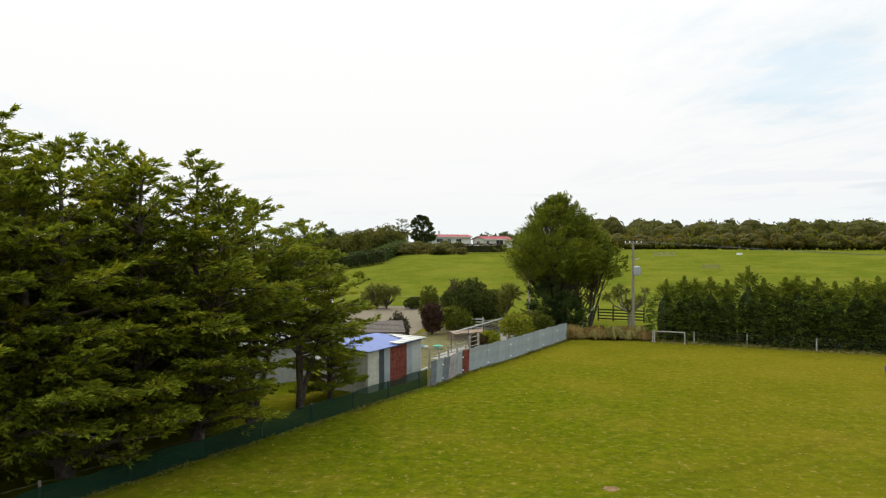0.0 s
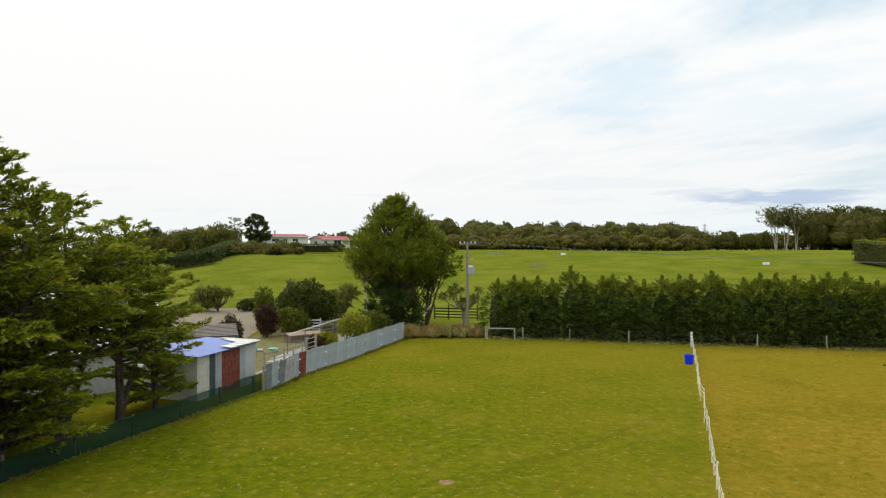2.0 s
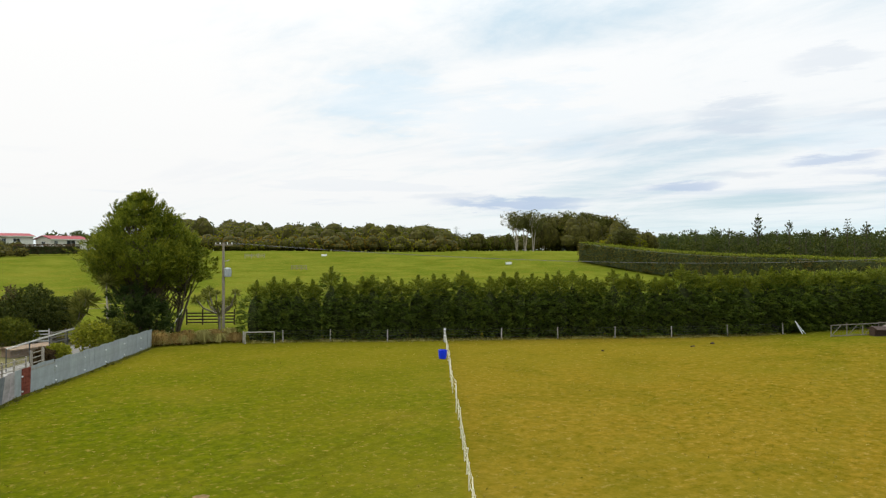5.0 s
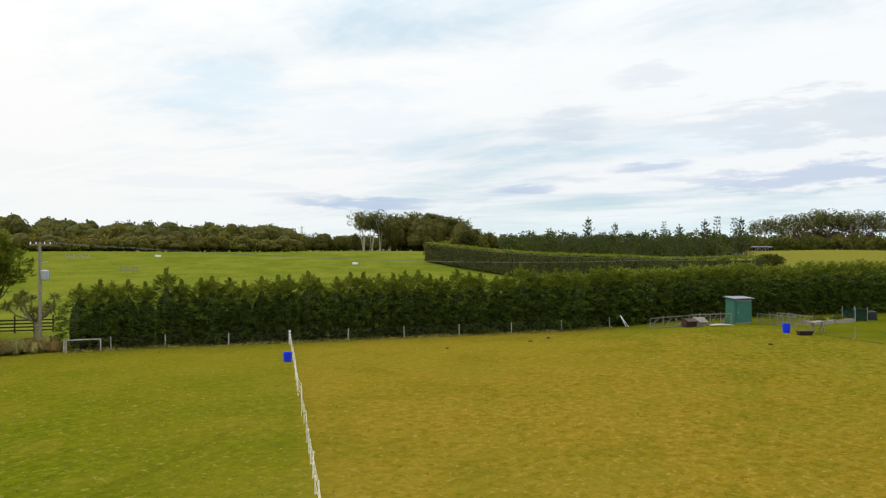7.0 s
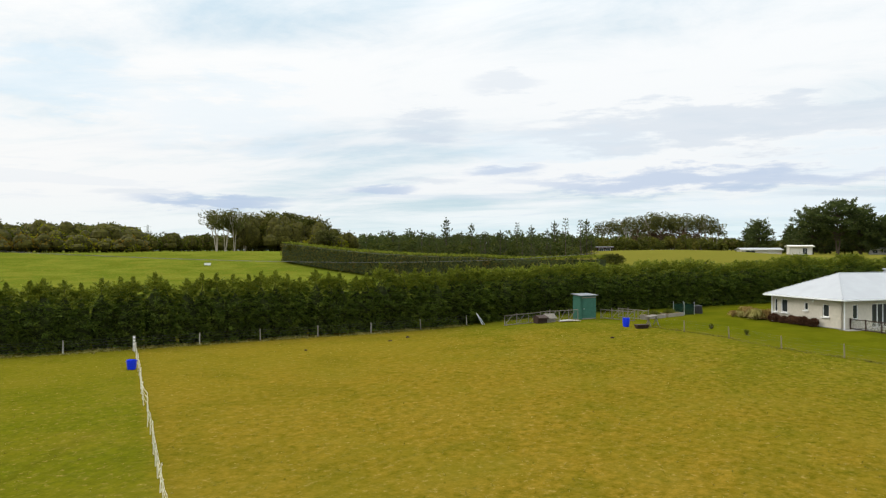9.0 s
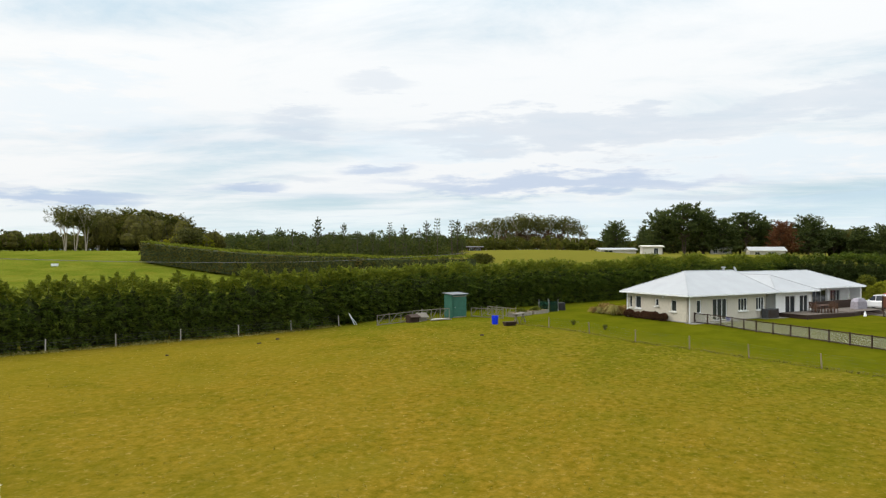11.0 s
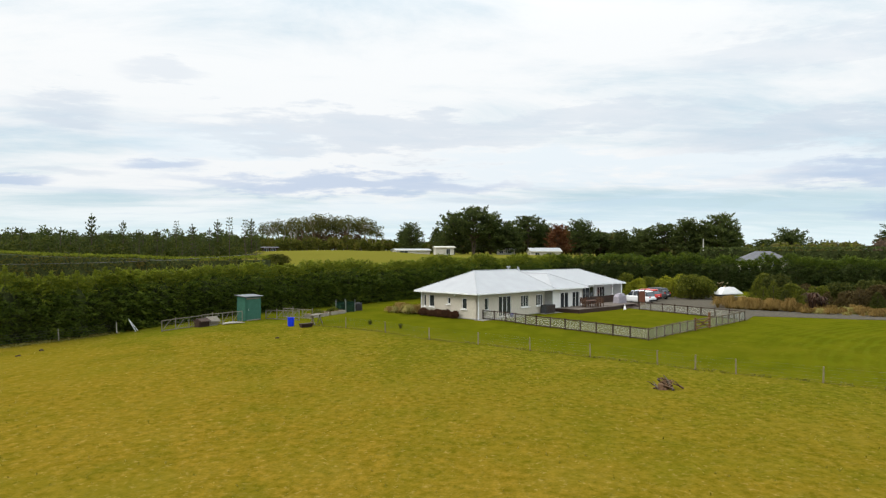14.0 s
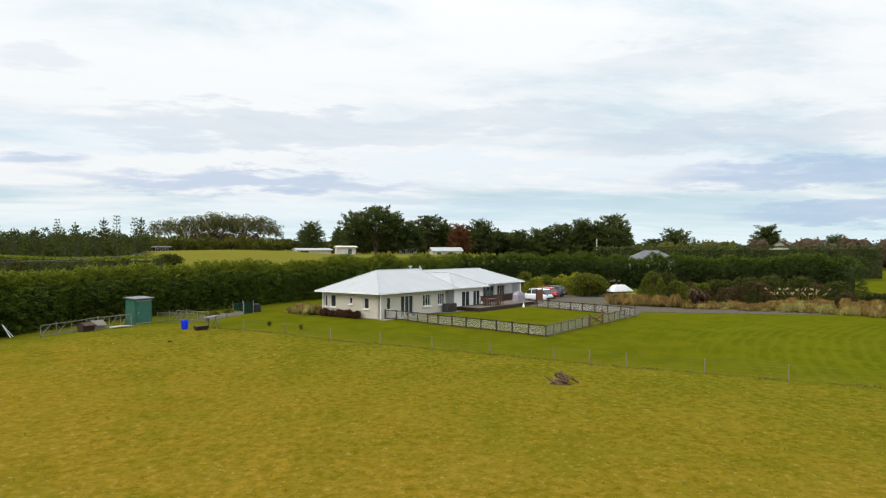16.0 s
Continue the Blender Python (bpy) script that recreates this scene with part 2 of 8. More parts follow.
def grass_material():
    m, nt, out = node_mat("grass")
    pos = world_pos(nt)
    speck = noise_tex(nt, 5.0, 7, 0.75, pos)
    mid = noise_tex(nt, 2.0, 9, 0.77, pos)
    wide = noise_tex(nt, 0.11, 6, 0.65, pos)
    tuft = noise_tex(nt, 2.9, 7, 0.75, pos)
    blotch = noise_tex(nt, 0.45, 4, 0.6, pos)
    green = mix_col(nt, map_range(nt, mid, 0.32, 0.68), (0.036, 0.054, 0.002), (0.092, 0.100, 0.003))
    green = mix_col(nt, map_range(nt, wide, 0.44, 0.62, 0, 0.35), green, (0.112, 0.090, 0.006))
    dry = mix_col(nt, map_range(nt, mid, 0.32, 0.68), (0.086, 0.065, 0.003), (0.190, 0.122, 0.014))
    dry = mix_col(nt, map_range(nt, blotch, 0.42, 0.66, 0, 0.2), dry, (0.096, 0.086, 0.005))
    dry = mix_col(nt, map_range(nt, wide, 0.46, 0.66, 0, 0.35), dry, (0.090, 0.084, 0.005))
    lawn = mix_col(nt, map_range(nt, blotch, 0.36, 0.66), (0.056, 0.064, 0.0024), (0.074, 0.078, 0.0032))
    lawn = mix_col(nt, map_range(nt, wide, 0.46, 0.62, 0, 0.35), lawn, (0.078, 0.076, 0.004))
    far = mix_col(nt, map_range(nt, wide, 0.36, 0.64), (0.070, 0.094, 0.008), (0.108, 0.122, 0.014))
    east = map_range(nt, line_side(nt, (0.0, 0.0), (91.0, 42.0)), -6, 10)
    far = mix_col(nt, math_node(nt, "MULTIPLY", east, 0.85), far, (0.122, 0.110, 0.018))
    # mown stripes on the lawn, bowed as the mower turned
    across, along = line_side(nt, (50.0, -20.0), (40.0, -15.2)), line_side(nt, (50.0, -20.0), (54.3, -11.0))
    bow = math_node(nt, "MULTIPLY", math_node(nt, "MULTIPLY", along, along), 0.012)
    band = math_node(nt, "SINE", math_node(nt, "MULTIPLY", math_node(nt, "ADD", math_node(nt, "ADD", across, bow), math_node(nt, "MULTIPLY", blotch, 1.2)), 6.5))
    south = map_range(nt, line_side(nt, (56.0, -10.0), (90.0, -12.0)), 4, 18)
    lawn = mix_col(nt, math_node(nt, "MULTIPLY", south, map_range(nt, band, -0.2, 0.9, 0, 0.34)), lawn, (0.088, 0.104, 0.006))
    wob = math_node(nt, "MULTIPLY", math_node(nt, "SUBTRACT", blotch, 0.5), 4.0)
    tape = math_node(nt, "ADD", line_side(nt, TAPE_A, TAPE_B), math_node(nt, "MULTIPLY", wob, 0.15))
    dry = mix_col(nt, map_range(nt, math_node(nt, "ADD", tape, math_node(nt, "MULTIPLY", wob, 6.0)), 12, 52, 0, 0.85), dry, mix_col(nt, map_range(nt, mid, 0.32, 0.68), (0.044, 0.053, 0.002), (0.106, 0.107, 0.008)))
    c = mix_col(nt, map_range(nt, tape, -0.5, 0.5), green, dry)
    # the green paddock yellows towards the tape and the hedge
    c = mix_col(nt, map_range(nt, math_node(nt, "ADD", math_node(nt, "MULTIPLY", math_node(nt, "ABSOLUTE", tape), -1.0), math_node(nt, "MULTIPLY", wob, 3.0)), -16, 2, 0, 0.28), c, (0.122, 0.100, 0.010))
    hedge = math_node(nt, "ADD", line_side(nt, HEDGE_B, HEDGE_A), math_node(nt, "MULTIPLY", wob, 1.2))
    c = mix_col(nt, math_node(nt, "MULTIPLY", map_range(nt, hedge, -30, -3, 0, 0.5), map_range(nt, tape, 18, 34, 1, 0)), c, (0.128, 0.104, 0.008))
    c = mix_col(nt, math_node(nt, "MULTIPLY", map_range(nt, hedge, -13, -4, 0, 0.75), map_range(nt, tape, 20, 34)), c, (0.066, 0.078, 0.004))
    lawn_d = math_node(nt, "ADD", line_side(nt, LAWN_B, LAWN_A), math_node(nt, "MULTIPLY", wob, 0.6))
    mown = map_range(nt, lawn_d, -1.5, 3.5)
    c = mix_col(nt, mown, c, lawn)
    rough = math_node(nt, "SUBTRACT", 1.0, math_node(nt, "MULTIPLY", mown, 0.75))
    c = mix_col(nt, map_range(nt, hedge, 4.0, 8.0), c, far)
    # a trodden trail in the green paddock
    trail = math_node(nt, "ABSOLUTE", math_node(nt, "ADD", line_side(nt, (5.0, 21.0), (17.0, 28.2)), math_node(nt, "MULTIPLY", wob, 0.5)))
    c = mix_col(nt, math_node(nt, "MULTIPLY", map_range(nt, trail, 0.12, 0.5, 0.36, 0), map_range(nt, math_node(nt, "ABSOLUTE", line_side(nt, (11.0, 24.6), (6.2, 32.6))), 4, 9, 1, 0)), c, (0.052, 0.052, 0.003))
    # greener and browner stretches of turf
    stretch = noise_tex(nt, 0.20, 5, 0.6, pos)
    c = mix_col(nt, math_node(nt, "MULTIPLY", rough, map_range(nt, stretch, 0.50, 0.66, 0, 0.34)), c, (0.060, 0.064, 0.003))
    c = mix_col(nt, math_node(nt, "MULTIPLY", rough, map_range(nt, stretch, 0.50, 0.36, 0, 0.22)), c, (0.150, 0.112, 0.014))
    # straw lying in the turf, in patches
    straw = noise_tex(nt, 1.9, 10, 0.82, pos)
    c = mix_col(nt, math_node(nt, "MULTIPLY", rough, map_range(nt, straw, 0.50, 0.70, 0, 0.28)), c, (0.200, 0.148, 0.040))
    # pale tussocks, dark tufts and bare spots
    c = mix_col(nt, math_node(nt, "MULTIPLY", rough, map_range(nt, tuft, 0.54, 0.68, 0, 0.6)), c, (0.26, 0.186, 0.048))
    clump = noise_tex(nt, 1.3, 9, 0.78, pos)
    c = mix_col(nt, math_node(nt, "MULTIPLY", rough, map_range(nt, clump, 0.52, 0.66, 0, 0.45)), c, (0.052, 0.056, 0.003))
    c = mix_col(nt, math_node(nt, "MULTIPLY", rough, map_range(nt, speck, 0.48, 0.68, 0, 0.34)), c, (0.040, 0.042, 0.003))
    b = nt.nodes.new("ShaderNodeBsdfPrincipled")
    b.inputs["Roughness"].default_value = 0.9
    b.inputs["Specular IOR Level"].default_value = 0.0
    nt.links.new(c, b.inputs["Base Color"])
    bn = nt.nodes.new("ShaderNodeBump")
    bn.inputs["Strength"].default_value, bn.inputs["Distance"].default_value = 0.09, 0.03
    hgt = math_node(nt, "ADD", math_node(nt, "MULTIPLY", speck, 0.8), math_node(nt, "MULTIPLY", mid, 0.3))
    nt.links.new(hgt, bn.inputs["Height"])
    nt.links.new(bn.outputs[0], b.inputs["Normal"])
    nt.links.new(b.outputs[0], out.inputs["Surface"])
    return m


GRASS = grass_material()
TUFT = leafy("grass tuft", (0.130, 0.120, 0.012), (0.300, 0.245, 0.055), (0.150, 0.150, 0.016), 0.5, 0.35, 0.0)
for node in TUFT.node_tree.nodes:
    if node.type == "BSDF_PRINCIPLED":
        node.inputs["Specular IOR Level"].default_value = 0.0
CYPRESS = leafy("cypress leaf", (0.088, 0.116, 0.010), (0.280, 0.305, 0.016), (0.370, 0.345, 0.019), 0.42, 0.8)
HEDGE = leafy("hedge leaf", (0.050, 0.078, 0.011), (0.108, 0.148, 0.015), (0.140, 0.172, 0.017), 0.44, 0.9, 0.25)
# Yellower top leaf, lightened to paint a top that catches the sky.
HEDGETIP = leafy("hedge lit growth", (0.100, 0.128, 0.013), (0.225, 0.245, 0.020), None, 0.45)
DARKPINE = leafy("dark pine needles", (0.040, 0.058, 0.017), (0.100, 0.122, 0.030), None, 0.40)
MACRO = leafy("macrocarpa leaf", (0.066, 0.092, 0.009), (0.235, 0.262, 0.018), (0.310, 0.305, 0.020), 0.36, 0.6)
WOODS = leafy("mixed wood leaf", (0.050, 0.060, 0.010), (0.128, 0.130, 0.018), (0.190, 0.150, 0.026), 0.42, 0.11)
GUM = leafy("gum leaf", (0.058, 0.064, 0.016), (0.140, 0.138, 0.034), None, 0.4)
SHRUB = leafy("shrub leaf", (0.060, 0.078, 0.010), (0.165, 0.170, 0.018), None, 0.4)
YELLOWBUSH = leafy("yellow shrub leaf", (0.130, 0.150, 0.011), (0.310, 0.300, 0.022), None, 0.4)
REDBUSH = leafy("red brown leaf", (0.055, 0.026, 0.014), (0.140, 0.070, 0.036), None, 0.25)
PURPLE = leafy("purple leaf", (0.036, 0.018, 0.012), (0.095, 0.050, 0.030), None, 0.2)
RUSSET = leafy("russet leaf", (0.085, 0.032, 0.012), (0.170, 0.072, 0.025), None, 0.2)
TWIGS = leafy("bare twig", (0.070, 0.044, 0.024), (0.135, 0.085, 0.048), None, 0.3)
TUSSOCK = leafy("tussock blade", (0.150, 0.096, 0.022), (0.335, 0.220, 0.065), None, 0.35, 0.5, 0.4)
PALETUFT = leafy("pale tussock blade", (0.190, 0.170, 0.040), (0.380, 0.330, 0.105), None, 0.35, 0.5, 0.4)
OLIVETUFT = leafy("olive tussock blade", (0.095, 0.095, 0.018), (0.215, 0.195, 0.045), None, 0.35, 0.5, 0.4)
PALMBLADE = leafy("sword leaf", (0.105, 0.120, 0.020), (0.270, 0.265, 0.050), None, 0.35)
FLAX = leafy("flax leaf", (0.040, 0.022, 0.014), (0.105, 0.060, 0.035), None, 0.2)
PLUME = leafy("seed plume", (0.42, 0.33, 0.19), (0.62, 0.52, 0.33), None, 0.3)
HEAPWOOD = solid("old brown branch", (0.115, 0.068, 0.038), 0.9, grain=6, spread=0.5, bump=0.5)
BARK = solid("bark", (0.085, 0.065, 0.048), 0.9, grain=6, spread=0.5, bump=0.6)
PALEBARK = solid("pale bark", (0.42, 0.36, 0.30), 0.85, grain=3, spread=0.4, bump=0.3)
POLEWOOD = solid("grey brown pole timber", (0.23, 0.195, 0.15), 0.9, grain=10, spread=0.35, bump=0.3)
FENCEPOST = solid("sun-bleached fence post", (0.40, 0.37, 0.31), 0.85, grain=14, spread=0.3, per_object=0.4)
POSTWOOD = solid("weathered wood", (0.30, 0.27, 0.22), 0.85, grain=14, spread=0.35, bump=0.3, per_object=0.3)
PALEPOST = solid("pale post", (0.52, 0.50, 0.45), 0.8, grain=14, spread=0.3, per_object=0.3)
RUNWOOD = solid("grey weathered batten", (0.20, 0.18, 0.145), 0.9, grain=14, spread=0.4, bump=0.3, per_object=0.4)
TANPOST = solid("tan round post", (0.23, 0.185, 0.125), 0.9, grain=12, spread=0.35, bump=0.3, per_object=0.3)
OLDPOST = solid("brown weathered post", (0.17, 0.14, 0.10), 0.9, grain=12, spread=0.4, per_object=0.4)
GATEWOOD = solid("oiled brown gate timber", (0.15, 0.075, 0.036), 0.8, grain=12, spread=0.4)
DARKWOOD = solid("dark stained wood", (0.045, 0.028, 0.020), 0.7, grain=12, spread=0.4)
REDWOOD = solid("red-brown timber", (0.17, 0.065, 0.035), 0.7, grain=12, spread=0.4)
GALV = solid("galvanised sheet", (0.33, 0.355, 0.35), 0.5, 0.1, grain=2.5, spread=0.14, stain=0.25, per_object=0.25)
OLDGALV = solid("dull dark galvanised sheet", (0.17, 0.18, 0.19), 0.6, 0.1, grain=3, spread=0.25, stain=0.3)
PINKGALV = solid("rust-stained pale sheet", (0.36, 0.32, 0.31), 0.6, 0.1, grain=2, spread=0.3, stain=0.6, stain_scale=1.6)
RUST = solid("rusty sheet", (0.20, 0.055, 0.035), 0.75, 0.1, grain=5, spread=0.5, stain=0.4)
WHITESHEET = solid("white sheet", (0.43, 0.425, 0.39), 0.5, 0.1, grain=4, spread=0.12, stain=0.25)
DARKSHEET = solid("dark grey sheet", (0.075, 0.08, 0.085), 0.6, 0.2, grain=5, spread=0.3)
BLUESHEET = solid("blue sheet", (0.075, 0.120, 0.300), 0.55, 0.0, grain=3, spread=0.2)
CREAMSHEET = solid("cream sheet", (0.50, 0.47, 0.38), 0.6, 0.0, grain=4, spread=0.2)
SHADECLOTH = solid("green shade cloth", (0.004, 0.030, 0.016), 0.85, 0.0, grain=20, spread=0.3, stain=0.3)
see_through(SHADECLOTH, 0.48)
ROOFWHITE = solid("pale grey roof steel", (0.33, 0.34, 0.35), 0.6, 0.0, grain=0.6, spread=0.05, stain=0.06, bump=0.0)
BRICK = solid("cream brick", (0.50, 0.465, 0.39), 0.85, grain=5, spread=0.11, stain=0.12, bump=0.15)
BOARD = solid("white weatherboard", (0.72, 0.72, 0.70), 0.6, grain=3, spread=0.08, stain=0.06)
TRIM = solid("white trim", (0.76, 0.77, 0.77), 0.45, grain=6, spread=0.06, stain=0.05)
GLASS = glassy("window glass")
ROOFRED = solid("red roof", (0.25, 0.050, 0.055), 0.8, grain=2, spread=0.2)
ROOFGREY = solid("grey tile roof", (0.12, 0.12, 0.13), 0.8, grain=4, spread=0.3)
ROOFTILE = solid("brown tile roof", (0.125, 0.105, 0.088), 0.85, grain=6, spread=0.35)
GRAVEL = solid("pale gravel", (0.140, 0.114, 0.074), 0.95, grain=2.0, spread=0.25, stain=0.3, bump=0.4)
ASPHALT = solid("grey chip drive", (0.086, 0.077, 0.060), 1.0, spec=0.0, grain=3, spread=0.25, stain=0.2)
CONCRETE = solid("concrete", (0.23, 0.22, 0.195), 0.9, grain=4, spread=0.2)
EARTH = solid("bare earth", (0.160, 0.100, 0.040), 0.95, grain=3, spread=0.4, bump=0.5)
SHEDGREEN = solid("green painted sheet", (0.038, 0.120, 0.086), 0.6, 0.0, grain=4, spread=0.15)
BLUEPLASTIC = solid("blue plastic", (0.008, 0.035, 0.62), 0.4, grain=3, spread=0.1, stain=0.05, bump=0.0)
BLACKPLASTIC = solid("black plastic", (0.02, 0.02, 0.02), 0.5, grain=3, bump=0.0)
CARWHITE = solid("white car paint", (0.75, 0.76, 0.77), 0.25, grain=1, spread=0.03, stain=0.02, bump=0.0, spec=0.6)
CARRED = solid("red car paint", (0.55, 0.03, 0.02), 0.25, grain=1, spread=0.05, stain=0.02, bump=0.0, spec=0.6)
CARYELLOW = solid("yellow paint", (0.75, 0.42, 0.02), 0.3, grain=1, spread=0.05, stain=0.02, bump=0.0)
RUBBER = solid("tyre rubber", (0.02, 0.02, 0.02), 0.9, grain=8, bump=0.1)
CHROME = solid("grey metal", (0.45, 0.46, 0.47), 0.4, 0.8, grain=6, spread=0.1, bump=0.0)
CANVAS = solid("white canvas", (0.66, 0.66, 0.65), 0.7, grain=3, spread=0.06, stain=0.05)
GREYCOVER = solid("grey fabric cover", (0.28, 0.26, 0.29), 0.8, grain=5, spread=0.2)
NETTING = solid("fine galvanised netting", (0.30, 0.30, 0.26), 0.7, 0.1, grain=5, bump=0.0)
see_through(NETTING, 0.66)
WIRE = solid("dull fence wire", (0.13, 0.13, 0.13), 0.6, 0.3, grain=5, bump=0.0)
TAPEWHITE = solid("white fence tape", (0.62, 0.58, 0.44), 0.6, grain=8, spread=0.15, bump=0.0)

# ---------------------------------------------------------------- geometry helpers


def smooth(a, b, v):
    u = np.clip((np.asarray(v, float) - a) / (b - a), 0, 1)
    return u * u * (3 - 2 * u)


def ground_z(x, y):
    """Height of the land: a flat paddock, a house site a little higher, hills round it."""
    x, y = np.asarray(x, float), np.asarray(y, float)
    r, az = np.hypot(x, y), np.degrees(np.arctan2(x, y))
    pad = 0.7 * smooth(42, 64, r) * smooth(55, 68, az) * (1 - smooth(125, 150, az))
    top = np.interp(az, [-180, -30, -12, -4, 6, 10, 15, 55, 62, 75, 79, 83, 95, 104, 180], [1, 2, 3.6, 7.6, 7.8, 7.4, 7, 7, 6.6, 7.6, 7.2, 6.0, 5.8, 0.7, 1])
    foot = np.interp(az, [60, 72], [95, 140])
    roll = 0.55 * np.sin(x * 0.052 + 1.0) * np.sin(y * 0.047 + 0.6) * smooth(105, 150, r) * (1 - smooth(215, 235, r)) * (1 - smooth(60, 70, az))
    return pad + (top - pad) * smooth(0, 1, (r - foot) / (225 - foot)) + roll


def gz(x, y):
    return float(ground_z(x, y))


def polar(az, r):
    a = radians(az)
    return r * math.sin(a), r * math.cos(a)


class Geo:
    """Collects vertices and faces of one mesh."""

    def __init__(self):
        self.v, self.f = [], []

    def add(self, verts, faces):
        k = len(self.v)
        self.v += [tuple(p) for p in verts]
        self.f += [tuple(i + k for i in q) for q in faces]
        return self

    def box(self, x, y, z, sx, sy, sz, turn=0.0, tilt=0.0, chamfer=0.0):
        """A box centred at x, y with its underside at z; chamfered along the upright edges."""
        hx, hy = sx / 2, sy / 2
        c = min(chamfer, hx * 0.45, hy * 0.45)
        if c > 0:
            ring = [(-hx + c, -hy), (hx - c, -hy), (hx, -hy + c), (hx, hy - c), (hx - c, hy), (-hx + c, hy), (-hx, hy - c), (-hx, -hy + c)]
        else:
            ring = [(-hx, -hy), (hx, -hy), (hx, hy), (-hx, hy)]
        n = len(ring)
        m = Matrix.Translation((x, y, z)) @ Matrix.Rotation(radians(turn), 4, "Z") @ Matrix.Rotation(radians(tilt), 4, "X")
        vs = [m @ Vector((a, b, 0)) for a, b in ring] + [m @ Vector((a, b, sz)) for a, b in ring]
        fs = [tuple(range(n))[::-1], tuple(range(n, 2 * n))] + [(i, (i + 1) % n, n + (i + 1) % n, n + i) for i in range(n)]
        return self.add(vs, fs)

    def tube(self, pts, radii, n=6):
        pts = [Vector(p) for p in pts]
        if isinstance(radii, (int, float)):
            radii = [radii] * len(pts)
        vs, fs = [], []
        for i, p in enumerate(pts):
            d = (pts[min(i + 1, len(pts) - 1)] - pts[max(i - 1, 0)]).normalized()
            a = d.cross(Vector((0.3, 0.2, 1)) if abs(d.z) < 0.9 else Vector((1, 0, 0))).normalized()
            b = d.cross(a)
            vs += [p + (a * math.cos(t) + b * math.sin(t)) * radii[i] for t in (2 * math.pi * k / n for k in range(n))]
        for i in range(len(pts) - 1):
            fs += [(i * n + k, i * n + (k + 1) % n, (i + 1) * n + (k + 1) % n, (i + 1) * n + k) for k in range(n)]
        fs += [tuple(range(n))[::-1], tuple((len(pts) - 1) * n + k for k in range(n))]
        return self.add(vs, fs)

    def lathe(self, profile, n=16, x=0, y=0):
        vs = [(x + r * math.cos(2 * math.pi * k / n), y + r * math.sin(2 * math.pi * k / n), z) for r, z in profile for k in range(n)]
        fs = [(i * n + k, i * n + (k + 1) % n, (i + 1) * n + (k + 1) % n, (i + 1) * n + k) for i in range(len(profile) - 1) for k in range(n)]
        fs += [tuple(range(n))[::-1], tuple((len(profile) - 1) * n + k for k in range(n))]
        return self.add(vs, fs)

    def beam(self, p, q, w, h):
        """A rectangular bar from p to q, h tall and w wide."""
        p, q = Vector(p), Vector(q)
        d = (q - p).normalized()
        s = d.cross(Vector((0, 0, 1)))
        s = (s.normalized() if s.length > 0.01 else Vector((1, 0, 0))) * w / 2
        u = s.cross(d).normalized() * h / 2
        vs = [p - s - u, p + s - u, p + s + u, p - s + u, q - s - u, q + s - u, q + s + u, q - s + u]
        return self.add(vs, [(3, 2, 1, 0), (4, 5, 6, 7), (0, 1, 5, 4), (1, 2, 6, 5), (2, 3, 7, 6), (3, 0, 4, 7)])

    def prism(self, outline, z0, z1):
        """An upright block over a ground plan."""
        n = len(outline)
        vs = [(a, b, z0) for a, b in outline] + [(a, b, z1) for a, b in outline]
        return self.add(vs, [tuple(range(n))[::-1], tuple(range(n, 2 * n))] + [(i, (i + 1) % n, n + (i + 1) % n, n + i) for i in range(n)])

    def sheet(self, width, height, waves, depth=0.018, lean=0.0):
        """A corrugated sheet standing in the xz plane, with a back side."""
        k = waves * 4
        vs, fs = [], []
        for z in (0, height):
            for off in (0, 0.006):
                for i in range(k + 1):
                    vs.append((width * i / k, depth * math.sin(i * math.pi / 2) + off + lean * z, z))
        a = k + 1
        for i in range(k):
            fs.append((i, i + 1, 2 * a + i + 1, 2 * a + i))
            fs.append((a + i + 1, a + i, 3 * a + i, 3 * a + i + 1))
            fs.append((2 * a + i, 2 * a + i + 1, 3 * a + i + 1, 3 * a + i))
        return self.add(vs, fs)

    def mesh(self, name):
        m = bpy.data.meshes.new(name)
        m.from_pydata(self.v, [], self.f)
        m.update()
        return m


def part(name, shape, material, parent=None, label="", at=None):
    """One mesh object, under a thing or a part where one is given."""
    me = shape.mesh(name) if isinstance(shape, Geo) else shape
    if not me.materials:
        me.materials.append(material)
    ob = new(name, me)
    if parent is not None:
        ob.parent = parent
    if at is not None:
        ob.matrix_basis = at
    if label:
        tagged(ob, label)
    return ob


def thing(name, label, category, at=None, group="", kind=""):
    ob = new(name)
    ob.empty_display_size = 0.2
    if at is not None:
        ob.matrix_basis = at
    return tagged(ob, label, category, group, kind)


def quads_mesh(name, v):
    """A mesh of loose quads from an array (n, 4, 3)."""
    n = len(v)
    m = bpy.data.meshes.new(name)
    m.vertices.add(4 * n)
    m.vertices.foreach_set("co", np.ascontiguousarray(v, dtype=np.float32).ravel())
    m.loops.add(4 * n)
    m.loops.foreach_set("vertex_index", np.arange(4 * n, dtype=np.int32))
    m.polygons.add(n)
    m.polygons.foreach_set("loop_start", np.arange(0, 4 * n, 4, dtype=np.int32))
    m.update(calc_edges=True)
    return m


def unit(a):
    return a / np.maximum(np.linalg.norm(a, axis=1, keepdims=True), 1e-6)


